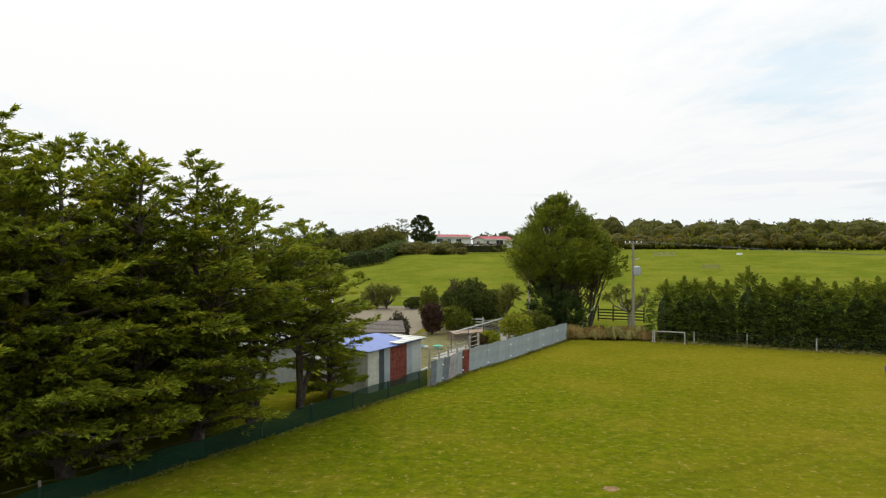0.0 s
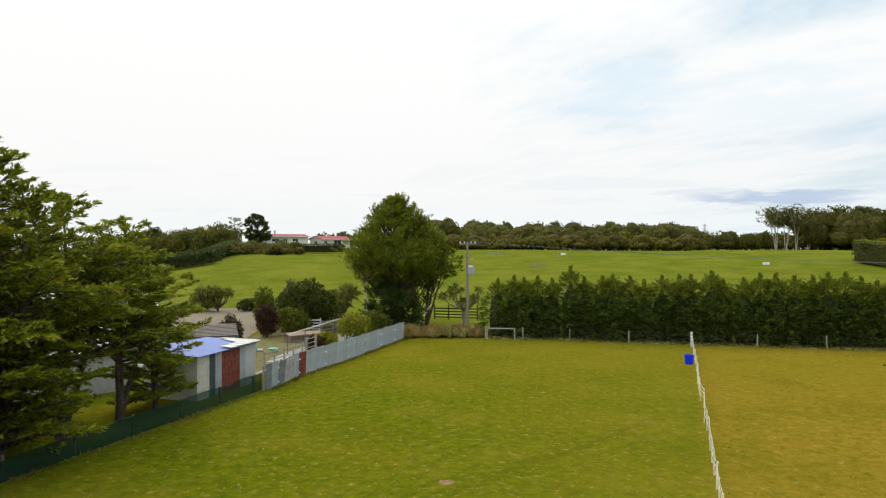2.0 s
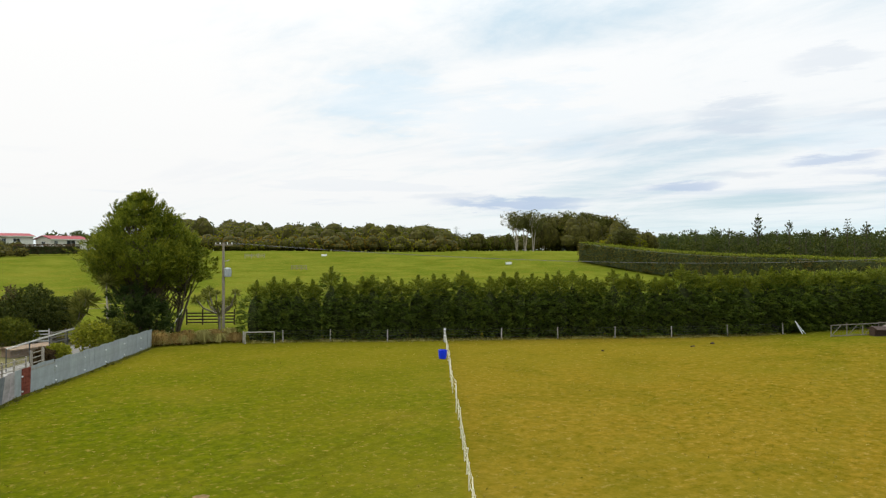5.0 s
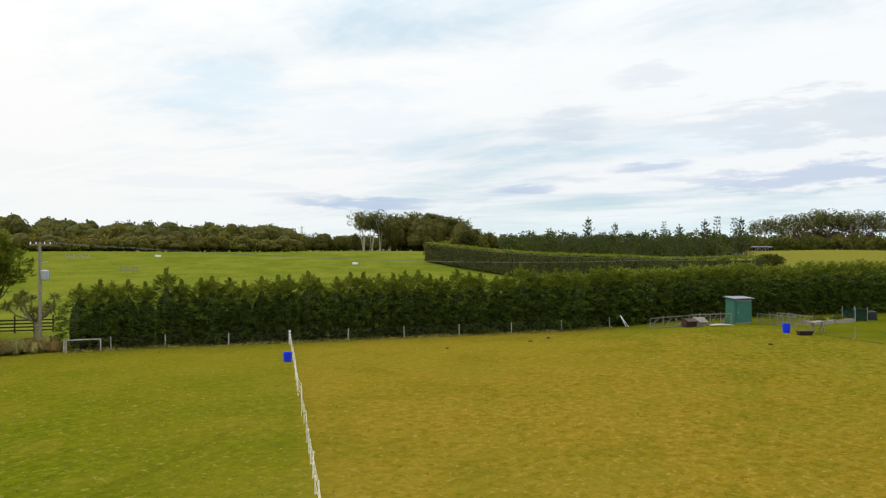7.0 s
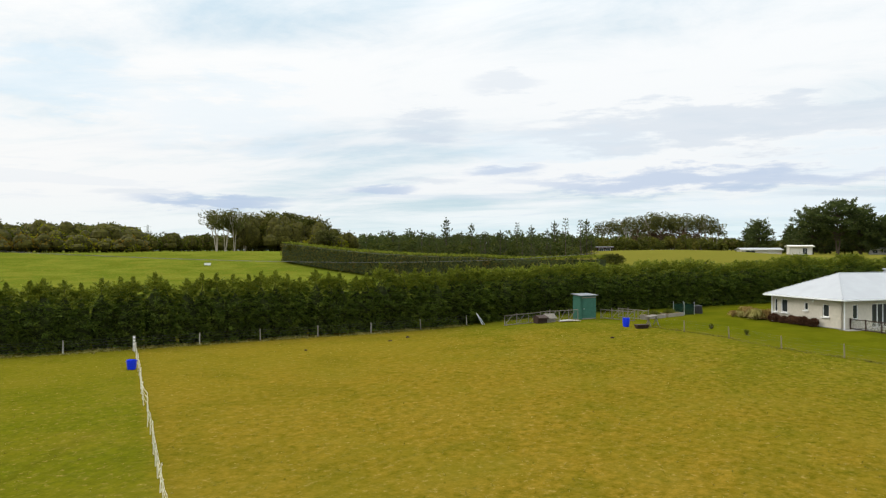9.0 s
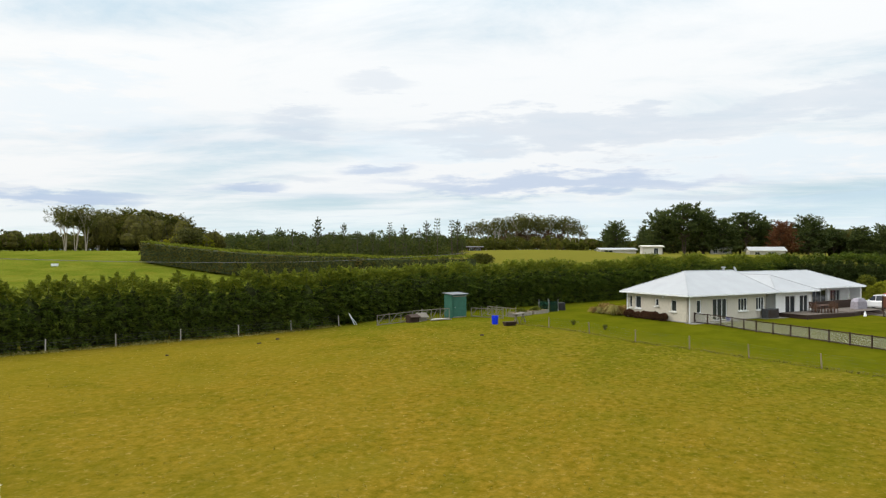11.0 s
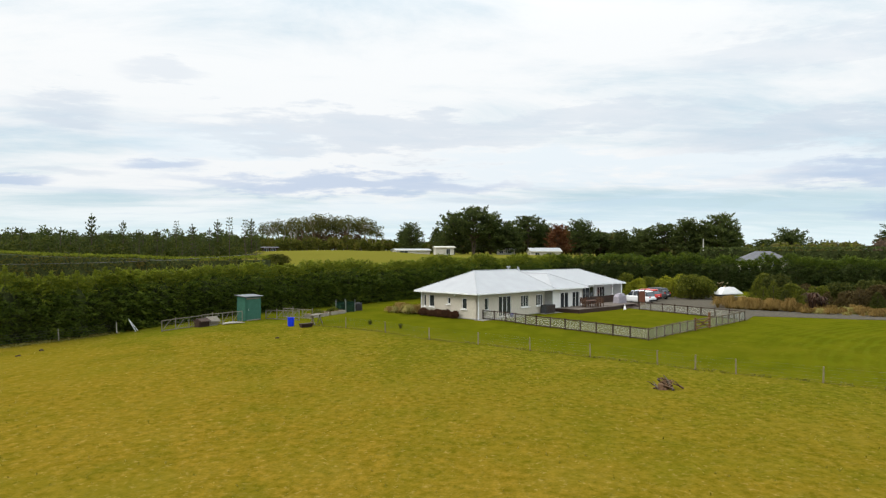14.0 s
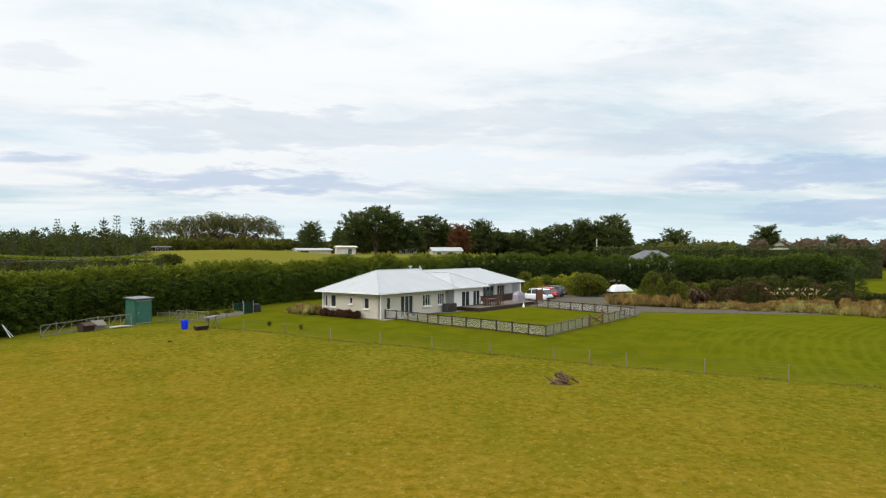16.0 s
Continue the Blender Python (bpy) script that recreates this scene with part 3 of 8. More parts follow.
def sprays(rng, P, D, length, width, k=4, spread=0.6, droop=0.15, flat=0.0):
    """k narrow leaves from every point of P, fanned round the directions D: an array (n * k, 4, 3). flat: how level the leaves lie."""
    P, D = np.repeat(P, k, 0), np.repeat(D, k, 0)
    n = len(P)
    D = unit(D + spread * rng.normal(size=(n, 3)))
    side = unit(np.cross(D, rng.normal(size=(n, 3)) * (1 - 0.6 * flat) + np.array([0, 0, 1.6]) * flat))
    L = length * rng.uniform(0.6, 1.3, (n, 1))
    W = width * rng.uniform(0.6, 1.3, (n, 1))
    fall = np.array([[0, 0, -1.0]]) * droop * L
    mid = P + D * L * 0.5
    return np.stack([P, mid + side * W, P + D * L + fall, mid - side * W], 1)


def lumps(rng, n, centre, radii, count, length, width, k=3, inner=0.55, lift=0.25):
    """A crown of n leafy lumps over an ellipsoid, with gaps between them."""
    out = []
    for i in range(n):
        d = unit(rng.normal(size=(1, 3)))[0]
        d[2] = abs(d[2]) * 0.9 - 0.25
        c = np.array(centre) + d * np.array(radii) * rng.uniform(inner, 0.85)
        s = np.array(radii) * rng.uniform(0.28, 0.48)
        q = unit(rng.normal(size=(count, 3)))
        P = c + q * s * rng.uniform(0.6, 1.0, (count, 1)) ** 0.5
        D = unit(q + np.array([0, 0, lift]))
        out.append(sprays(rng, P, D, length, width, k))
    return np.concatenate(out)


def trunk_geo(rng, height, radius, lean=0.05, n=8, bends=6):
    pts, rad = [], []
    ox = oy = 0.0
    for i in range(bends + 1):
        t = i / bends
        pts.append((ox, oy, t * height))
        rad.append(radius * (1 - 0.85 * t) + (radius * 0.35 if i == 0 else 0))
        ox += rng.normal() * lean * height / bends
        oy += rng.normal() * lean * height / bends
    return pts, rad


# ---------------------------------------------------------------- kinds of plants


def fronds(rng, B, E, L, per, leaf, slim, droop=0.12, wide=0.20):
    """Flat feathery fronds: from each base B along E, L long, with many small leaves that lie nearly level."""
    n = len(B)
    v = rng.uniform(0.08, 1.0, (n, per)) ** 0.8
    up = np.array([0.0, 0.0, 1.0])
    S = unit(np.cross(E, up + 0.25 * rng.normal(size=(n, 3))))
    w = rng.normal(size=(n, per)) * wide * (1.08 - v) ** 0.7
    P = B[:, None] + E[:, None] * (v * L[:, None])[..., None] + S[:, None] * (w * L[:, None])[..., None]
    P = P - up * (droop * v * v * L[:, None])[..., None] + rng.normal(size=(n, per, 3)) * 0.025
    D = E[:, None] + S[:, None] * (np.sign(w) * rng.uniform(0.1, 0.8, (n, per)))[..., None] + up * (0.10 - droop * v)[..., None]
    return sprays(rng, P.reshape(-1, 3), unit(D.reshape(-1, 3)), leaf, leaf * slim, 1, 0.22, 0.1, 0.7)


def cypress(seed, height, reach, low=0.1, limbs=46, per=46, leaf=0.24, lean=0.03, bare=0.3, shape=0.75, fork=1, slim=0.10, sub=0.42):
    """An open-crowned cypress: rising limbs with flat, feathery fronds on both sides."""
    rng = np.random.default_rng(seed)
    wood, bases, ways, lens = Geo(), [], [], []
    up = np.array([0.0, 0.0, 1.0])
    for s in range(fork):
        pts, rad = trunk_geo(rng, height * (1 - 0.12 * s), 0.026 * height / (1 + 0.3 * (fork - 1)), lean)
        if s:
            a = rng.uniform(0, 6.28)
            pts = [(x + math.cos(a) * reach * 0.3 * min(1, z / height * 2), y + math.sin(a) * reach * 0.3 * min(1, z / height * 2), z) for x, y, z in pts]
        wood.tube([(x, y, z * 0.97) for x, y, z in pts], rad, 8)
        zs, xs, ys = [p[2] for p in pts], [p[0] for p in pts], [p[1] for p in pts]
        k = limbs // fork
        for i in range(k):
            t = low + (0.99 - low) * ((i + rng.uniform(0, 1)) / k)
            z = t * zs[-1] * 0.97
            b = np.array([np.interp(z, zs, xs), np.interp(z, zs, ys), z])
            a = i * 2.4 + rng.uniform(-0.6, 0.6)
            L = reach * ((1 - t) ** shape * 0.95 + 0.09) * rng.uniform(0.55, 1.15) * (0.75 + 0.25 * min(1, t / 0.3))
            rise = rng.uniform(0.05, 0.55) + 1.3 * max(0, t - 0.65)
            d = unit(np.array([[math.cos(a), math.sin(a), rise]]))[0]
            bow = 0.10 * L
            w = 0.010 * height * (1 - t) + 0.012
            wood.tube([b, b + d * L * 0.5 + up * bow * 0.6, b + d * L - up * bow * 0.2], [w, w * 0.6, w * 0.25], 5)
            side = unit(np.cross(d, up)[None])[0]
            m = max(4, int(L / sub) * 2)
            u = bare + (1.0 - bare) * (np.arange(m) + rng.uniform(0, 1, m)) / m
            sgn = np.where(np.arange(m) % 2 == 0, 1.0, -1.0)
            B = b + np.outer(u * L, d) + np.outer(bow * 2.2 * u * (1 - u), up)
            E = unit(d * rng.uniform(0.5, 1.1, (m, 1)) + np.outer(sgn * rng.uniform(0.35, 1.1, m), side) + rng.normal(size=(m, 3)) * 0.16 + up * 0.06)
            S = (0.34 * L * (1.12 - u) ** 0.8 + 0.22) * rng.uniform(0.7, 1.2, m)
            bases.append(B), ways.append(E), lens.append(S)
        n = 7
        bases.append(np.array([pts[-1]] * n) * [1, 1, 0.97] - np.outer(rng.uniform(0, 0.9, n), up))
        ways.append(unit(rng.normal(size=(n, 3)) * 0.6 + up)), lens.append(rng.uniform(0.3, 0.55, n))
    B, E, S = np.concatenate(bases), np.concatenate(ways), np.concatenate(lens)
    return wood.mesh("trunk"), quads_mesh("crown", fronds(rng, B, E, S, per, leaf, slim))


def layered_tree(seed, height, reach, base=0.3, pads=46, count=70, leaf=0.75, dome=2.0, stems=3, fill=0.5):
    """An old wind-shaped conifer: level pads of foliage in tiers on spreading limbs, with gaps and ragged ends."""
    rng = np.random.default_rng(seed)
    wood, out = Geo(), []
    for s in range(stems):
        a = s * 2.1 + rng.uniform(0, 1)
        e = np.array([math.cos(a) * reach * 0.2, math.sin(a) * reach * 0.2, height * rng.uniform(0.7, 0.9)])
        wood.tube([e * [0.1, 0.1, 0], e * [0.5, 0.5, 0.4], e], [0.018 * height / stems ** 0.4, 0.012 * height / stems ** 0.4, 0.004 * height], 6)
    for i in range(pads):
        h = (i + rng.uniform(0, 1)) / pads
        t = base + (0.97 - base) * h
        R = reach * max(0.10, (1 - h ** dome)) ** 0.55 * (0.72 + 0.28 * min(1, h * 4))
        a = i * 2.4 + rng.uniform(-0.7, 0.7)
        r = R * rng.uniform(0.25, 1.0) ** 0.5
        d = np.array([math.cos(a), math.sin(a), 0.0])
        c = d * r + [0, 0, t * height]
        L, W, T = reach * rng.uniform(0.16, 0.34), reach * rng.uniform(0.10, 0.20), height * rng.uniform(0.012, 0.030)
        wood.tube([(0, 0, max(0.1, t - 0.16) * height), c * [0.5, 0.5, 1] - [0, 0, 0.05 * height], c], [0.008 * height, 0.005 * height, 0.002 * height], 4)
        q = unit(rng.normal(size=(count, 3))) * rng.uniform(0.3, 1.0, (count, 1)) ** 0.5
        side = np.array([-d[1], d[0], 0])
        P = c + np.outer(q[:, 0] * L, d) + np.outer(q[:, 1] * W, side) + np.outer(q[:, 2] * T + (0.2 + 0.6 * h * h) * L * q[:, 0], [0, 0, 1.0])
        out.append(sprays(rng, P, np.outer(q[:, 0], d) + np.outer(q[:, 1], side) + [0, 0, 0.35], leaf, leaf * 0.17, 2, 0.4, 0.0, 0.5))
    n = int(pads * count * fill)
    q = unit(rng.normal(size=(n, 3))) * rng.uniform(0.2, 1.0, (n, 1)) ** 0.5
    zc = (base + 0.95) / 2
    P = np.array([0, 0, zc * height]) + q * [reach * 0.62, reach * 0.62, (0.93 - base) / 2 * height]
    out.append(sprays(rng, P, q * [1, 1, 0.2], leaf, leaf * 0.2, 2, 0.5, 0.0, 0.5))
    return wood.mesh("trunk"), quads_mesh("crown", np.concatenate(out))


def dense_tree(seed, height, reach, profile, clumps=110, count=36, leaf=0.42, k=3, stems=3, slim=0.16, spikes=6, base=0.02, splay=0.22, limbs=4, size=1.0, tips=0, rise=0.0):
    """A dense old conifer: pointed clumps of foliage over a lumpy outline, with ragged tips and a few stems."""
    rng = np.random.default_rng(seed)
    wood, out = Geo(), []
    pt, pr = [p[0] for p in profile], [p[1] for p in profile]
    feet = []
    for s in range(stems):
        a = s * 2.1 + rng.uniform(0, 1)
        e = np.array([math.cos(a) * reach * splay, math.sin(a) * reach * splay, height * rng.uniform(0.6, 0.85)])
        wood.tube([e * [0.12, 0.12, 0], e * [0.5, 0.5, 0.35], e * [0.9, 0.9, 0.7], e], [0.026 * height / stems ** 0.4, 0.02 * height / stems ** 0.4, 0.012 * height / stems ** 0.4, 0.004 * height], 7)
        feet.append(e)
    i = 0
    while i < clumps:
        t = rng.uniform(base, 0.98)
        w = float(np.interp(t, pt, pr))
        if rng.uniform() > w + 0.12:
            continue
        a = i * 2.4 + rng.uniform(-0.5, 0.5)
        lobe = 1 + 0.13 * math.sin(3 * a + 6 * t + seed) + 0.09 * math.sin(7 * a - 11 * t + 2 * seed)
        r = w * reach * lobe * rng.uniform(0.2, 1.0) ** 0.4
        c = np.array([r * math.cos(a), r * math.sin(a), t * height])
        L = size * reach * rng.uniform(0.22, 0.36) * (0.5 + 0.5 * w)
        c[:2] *= max(0.1, 1 - 0.45 * L / max(r, 0.01))
        d = unit(np.array([[math.cos(a), math.sin(a), 0.25 + rise + 1.2 * t * t + rng.uniform(-0.1, 0.3)]]))[0]
        u = rng.uniform(0, 1, count)
        P = c + np.outer((u - 0.35) * L, d) + rng.normal(size=(count, 3)) * (0.34 * L * (1.05 - u) ** 0.7)[:, None] * [1, 1, 0.7]
        if tips:
            E = unit(d + rng.normal(size=(tips, 3)) * 0.42 + [0, 0, 0.12])
            out.append(fronds(rng, c + rng.normal(size=(tips, 3)) * 0.25 * L - d * 0.2 * L, E, L * rng.uniform(0.7, 1.15, tips), count, leaf, slim, 0.04, 0.26))
        else:
            out.append(sprays(rng, P, d + rng.normal(size=(count, 3)) * 0.25 + [0, 0, 0.1], leaf, leaf * slim, k, 0.4, 0.12, 0.4))
        if i % limbs == 0:
            f = feet[i % stems]
            b = f * min(0.95, max(0.15, t - 0.18))
            wood.tube([b, (b + c) / 2 - [0, 0, 0.03 * height], c], [0.007 * height, 0.005 * height, 0.002 * height], 5)
        i += 1
    for s in range(spikes):
        a, q = rng.uniform(0, 6.28), rng.uniform(0, 1) ** 0.7
        t = float(np.interp(q, pr[::-1], pt[::-1])) if q > 0.1 else 1.0
        t = min(max(t, 0.5), 0.92)
        w = float(np.interp(t, pt, pr)) * 0.85
        n, L = 16, height * rng.uniform(0.06, 0.11)
        u = rng.uniform(0, 1, n)
        c = np.array([math.cos(a) * w * reach, math.sin(a) * w * reach, t * height])
        d = np.array([math.cos(a) * 0.4 * (1 - t), math.sin(a) * 0.4 * (1 - t), 1.0])
        P = c + np.outer(u * L, d) + rng.normal(size=(n, 3)) * (0.22 * L * (1.05 - u))[:, None]
        out.append(sprays(rng, P, np.repeat([d], n, 0), leaf * 0.9, leaf * slim * 0.9, k, 0.35, 0.0))
    return wood.mesh("trunk"), quads_mesh("crown", np.concatenate(out))


DOME = [(0.0, 0.5), (0.12, 0.85), (0.3, 1.0), (0.5, 0.95), (0.7, 0.78), (0.85, 0.52), (0.94, 0.28), (1.0, 0.04)]


def hedge_plant(seed, height, reach, tufts=250, per=18, leaf=0.27, top=1.0, lead=0.31, taper=0.52):
    """A dense young cypress of a shelterbelt: tiers of pointed fronds to the ground and a thin pointed leader."""
    rng = np.random.default_rng(seed)
    t = ((np.arange(tufts) + rng.uniform(0, 1, tufts)) / tufts) ** 0.92 * 0.92
    a = np.arange(tufts) * 2.4 + rng.uniform(-0.5, 0.5, tufts)
    lump = 1 + 0.10 * np.sin(3 * a + 11 * t + seed) * np.sin(17 * t + seed)
    prof = np.where(t < taper, 1.0 - 0.10 * t, 0.95 * np.clip(1 - (t - taper) / (1.0 - taper), 0, 1) ** 1.2) * lump
    r = reach * prof * rng.uniform(0.42, 0.72, tufts)
    B = np.stack([r * np.cos(a), r * np.sin(a), 0.05 + t * height * top], 1)
    E = unit(np.stack([np.cos(a), np.sin(a), rng.uniform(-0.12, 0.38, tufts) + 1.6 * np.clip(t - 0.55, 0, 1)], 1) + rng.normal(size=(tufts, 3)) * 0.22)
    L = (0.34 + 0.40 * prof) * reach / 1.3 * rng.uniform(0.75, 1.25, tufts)
    # Upper fronds get a lighter leaf: sunlit tops painted onto yellower growth.
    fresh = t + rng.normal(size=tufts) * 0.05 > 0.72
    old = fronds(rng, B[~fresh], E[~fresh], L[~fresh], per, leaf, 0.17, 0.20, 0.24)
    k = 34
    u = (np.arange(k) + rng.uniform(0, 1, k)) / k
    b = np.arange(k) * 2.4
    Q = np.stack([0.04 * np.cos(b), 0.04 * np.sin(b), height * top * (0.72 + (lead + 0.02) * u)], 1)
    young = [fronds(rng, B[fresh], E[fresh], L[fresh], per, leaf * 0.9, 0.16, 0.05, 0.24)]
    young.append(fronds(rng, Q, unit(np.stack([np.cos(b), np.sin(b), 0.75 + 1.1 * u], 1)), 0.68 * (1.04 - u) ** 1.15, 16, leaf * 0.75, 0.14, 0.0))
    pts, rad = trunk_geo(rng, height * top, 0.09, 0.01)
    # Solid dark filler, not branches: blocks the view and paints the shaded inside.
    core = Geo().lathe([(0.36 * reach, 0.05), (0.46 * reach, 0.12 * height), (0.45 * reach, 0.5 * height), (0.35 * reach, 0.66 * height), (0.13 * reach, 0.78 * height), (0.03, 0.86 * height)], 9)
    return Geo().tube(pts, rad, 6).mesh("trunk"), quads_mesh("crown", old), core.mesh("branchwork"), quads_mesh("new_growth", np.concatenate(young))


def young_pine(seed, height, reach):
    """A young pine with open whorls of upturned branches and a long leader."""
    rng = np.random.default_rng(seed)
    wood, out = Geo(), []
    wood.tube([(0, 0, 0), (0.05, 0, height * 0.5), (0, 0, height)], [0.02 * height, 0.012 * height, 0.004 * height], 6)
    for i in range(9):
        t = 0.10 + 0.86 * i / 9
        for j in range(5):
            a = j * 1.26 + i * 0.7 + rng.uniform(-0.3, 0.3)
            L = (reach * (1 - t) ** 0.7 + 0.25) * rng.uniform(0.6, 1.25)
            b = np.array([0, 0, t * height])
            d = np.array([math.cos(a), math.sin(a), 0.3 + 0.6 * t])
            d /= np.linalg.norm(d)
            wood.tube([b, b + d * L], [0.035, 0.012], 4)
            n = 6
            u = rng.uniform(0.3, 1.05, n)
            P = b + np.outer(u * L, d) + rng.normal(size=(n, 3)) * 0.06 * L
            out.append(sprays(rng, P, np.repeat([d + [0, 0, 0.6]], n, 0), 0.42, 0.075, 5, 0.4, 0))
    Q = np.stack([np.zeros(24), np.zeros(24), height * rng.uniform(0.9, 1.03, 24)], 1)
    out.append(sprays(rng, Q, np.repeat([[0, 0, 1.0]], 24, 0), 0.35, 0.04, 3, 0.6, 0))
    return wood.mesh("trunk"), quads_mesh("crown", np.concatenate(out))


def flat_top(seed, height, reach, heads=24, count=42):
    """A tall gum with bare pale stems and a wide, uneven crown carried high."""
    rng = np.random.default_rng(seed)
    wood, out = Geo(), []
    for s in range(4):
        a = rng.uniform(0, 6.28)
        e = np.array([math.cos(a) * reach * 0.6, math.sin(a) * reach * 0.6, height * rng.uniform(0.75, 0.9)])
        wood.tube([e * [0.1, 0.1, 0], e * [0.35, 0.35, 0.45], e], [0.010 * height, 0.007 * height, 0.003 * height], 6)
        for i in range(4):
            a2 = rng.uniform(0, 6.28)
            b = e * [0.55, 0.55, rng.uniform(0.5, 0.72)]
            wood.tube([b, e + np.array([math.cos(a2), math.sin(a2), -0.1]) * reach * 0.5], [0.006 * height, 0.002 * height], 4)
    for i in range(heads):
        z = rng.uniform(0.56, 0.95)
        c = np.array([rng.uniform(-1, 1) * reach * 0.85, rng.uniform(-1, 1) * reach * 0.85, height * z])
        q = unit(rng.normal(size=(count, 3)))
        P = c + q * np.array([reach * 0.34, reach * 0.34, height * 0.075]) * rng.uniform(0.6, 1.2)
        out.append(sprays(rng, P, q + [0, 0, 0.2], 0.6, 0.12, 3))
    return wood.mesh("trunk"), quads_mesh("crown", np.concatenate(out))


def spindly_pine(seed, height):
    """A thin tall pine that carries only a few tufts near its top."""
    rng = np.random.default_rng(seed)
    wood, out = Geo(), []
    wood.tube([(0, 0, 0), (0.1, 0, height * 0.5), (0, 0.1, height)], [0.13, 0.09, 0.03], 6)
    for i in range(6):
        z = height * (0.60 + 0.075 * i)
        for j in range(4):
            a = j * 1.57 + i
            d = np.array([math.cos(a), math.sin(a), 0.35])
            L = 0.8 - 0.08 * i
            wood.tube([(0, 0, z), (d * L + [0, 0, z])], [0.035, 0.015], 4)
            P = np.repeat([d * L + [0, 0, z]], 6, 0) + rng.normal(size=(6, 3)) * 0.10
            out.append(sprays(rng, P, np.repeat([d + [0, 0, 0.6]], 6, 0), 0.36, 0.05, 3, 0.5, 0))
    return wood.mesh("trunk"), quads_mesh("crown", np.concatenate(out))


def sword_heads(seed, height, heads, blade=0.8, spread=1.0, fork=0.38, count=150):
    """A cabbage tree: forked stems that end in balls of sword-like leaves."""
    rng = np.random.default_rng(seed)
    wood, out = Geo(), []
    wood.tube([(0, 0, 0), (0.03, 0, height * fork * 0.6), (0.0, 0.04, height * fork * 1.08)], [0.16, 0.12, 0.11], 7)
    for i in range(heads):
        a = i * 2 * math.pi / heads + rng.uniform(-0.3, 0.3)
        reach = spread * rng.uniform(0.25, 1.0)
        top = np.array([math.cos(a) * reach, math.sin(a) * reach, height * rng.uniform(fork + 0.14, 0.9)])
        wood.tube([(0, 0, height * fork), (top[0] * 0.7, top[1] * 0.7, height * fork + (top[2] - height * fork) * 0.45), top], [0.09, 0.07, 0.055], 6)
        n = count
        q = unit(rng.normal(size=(n, 3)) + [0, 0, 0.55])
        out.append(sprays(rng, top + q * 0.05, q, blade, 0.045, 1, 0.1, 0.08))
    return wood.mesh("stem"), quads_mesh("leaf_heads", np.concatenate(out))


def tussock_mesh(seed, height, reach, n=260, droop=0.45, width=0.02):
    """A tuft of arching blades, each of two joined pieces."""
    rng = np.random.default_rng(seed)
    a = rng.uniform(0, 6.28, n)
    out = rng.uniform(0.15, 1.0, n) * reach
    d = np.stack([np.cos(a), np.sin(a), np.zeros(n)], 1)
    side = np.stack([-np.sin(a), np.cos(a), np.zeros(n)], 1) * width
    h = height * rng.uniform(0.6, 1.05, n)
    p0 = d * 0.12 * reach * rng.uniform(0, 1, (n, 1))
    p1 = p0 + d * (out * 0.45)[:, None] + np.stack([0 * h, 0 * h, h], 1)
    p2 = p0 + d * out[:, None] + np.stack([0 * h, 0 * h, h * np.clip(1 - droop * (0.3 + 1.2 * out / reach), 0.03, 1)], 1)
    return quads_mesh("blades", np.concatenate([np.stack([p0 - side, p0 + side, p1 + side, p1 - side], 1), np.stack([p1 - side, p1 + side, p2 + side * 0.2, p2 - side * 0.2], 1)]))


def bush_mesh(seed, rx, ry, rz, n=10, count=60, leaf=0.22, k=3):
    rng = np.random.default_rng(seed)
    body = lumps(rng, n, (0, 0, rz * 0.55), (rx, ry, rz * 0.6), count, leaf, leaf * 0.26, k, 0.5)
    m = n * count * 2 // 3
    q = unit(rng.normal(size=(m, 3)))
    P = np.array([0, 0, rz * 0.48]) + q * np.array([rx, ry, rz * 0.46]) * rng.uniform(0.55, 0.95, (m, 1))
    return quads_mesh("foliage", np.concatenate([body, sprays(rng, P, q + [0, 0, 0.3], leaf * 0.85, leaf * 0.2, k)]))


def cone_mesh(seed, reach, height, n=420, leaf=0.26, k=3):
    """A young conifer or upright shrub, full to the ground and pointed."""
    rng = np.random.default_rng(seed)
    t = 1 - rng.uniform(0, 1, n) ** 0.6
    a = rng.uniform(0, 6.28, n)
    w = reach * (1 - t) ** 0.75 * np.clip(0.75 + t * 4, 0, 1) * (1 + 0.2 * np.sin(4 * a + 9 * t + seed)) * rng.uniform(0.6, 1.0, n)
    P = np.stack([w * np.cos(a), w * np.sin(a), t * height * 0.94], 1)
    D = np.stack([np.cos(a), np.sin(a), 0.9 + t], 1)
    return quads_mesh("foliage", sprays(rng, P, unit(D), leaf, leaf * 0.2, k, 0.4, 0.0))


def plant(name, label, category, meshes, materials, x, y, turn=0.0, scale=1.0, group="", names=("trunk", "crown"), sink=0.05):
    """A tree or shrub on the ground at x, y."""
    ob = thing(name, label, category, pose(x, y, gz(x, y) - sink, 0, 0, turn) @ Matrix.Scale(scale, 4), group)
    for n, me, ma in zip(names, meshes, materials):
        part(n, me, ma, ob)
    return ob


def again(ob, x, y, turn, scale=1.0, label="", sink=0.05, tall=1.0):
    """Another plant of the same kind, of another size and turn."""
    c = copy_thing(ob, pose(x, y, gz(x, y) - sink, 0, 0, turn))
    c.scale = (scale, scale, scale * tall)
    if label:
        tagged(c, label)
    return c

# ---------------------------------------------------------------- the land


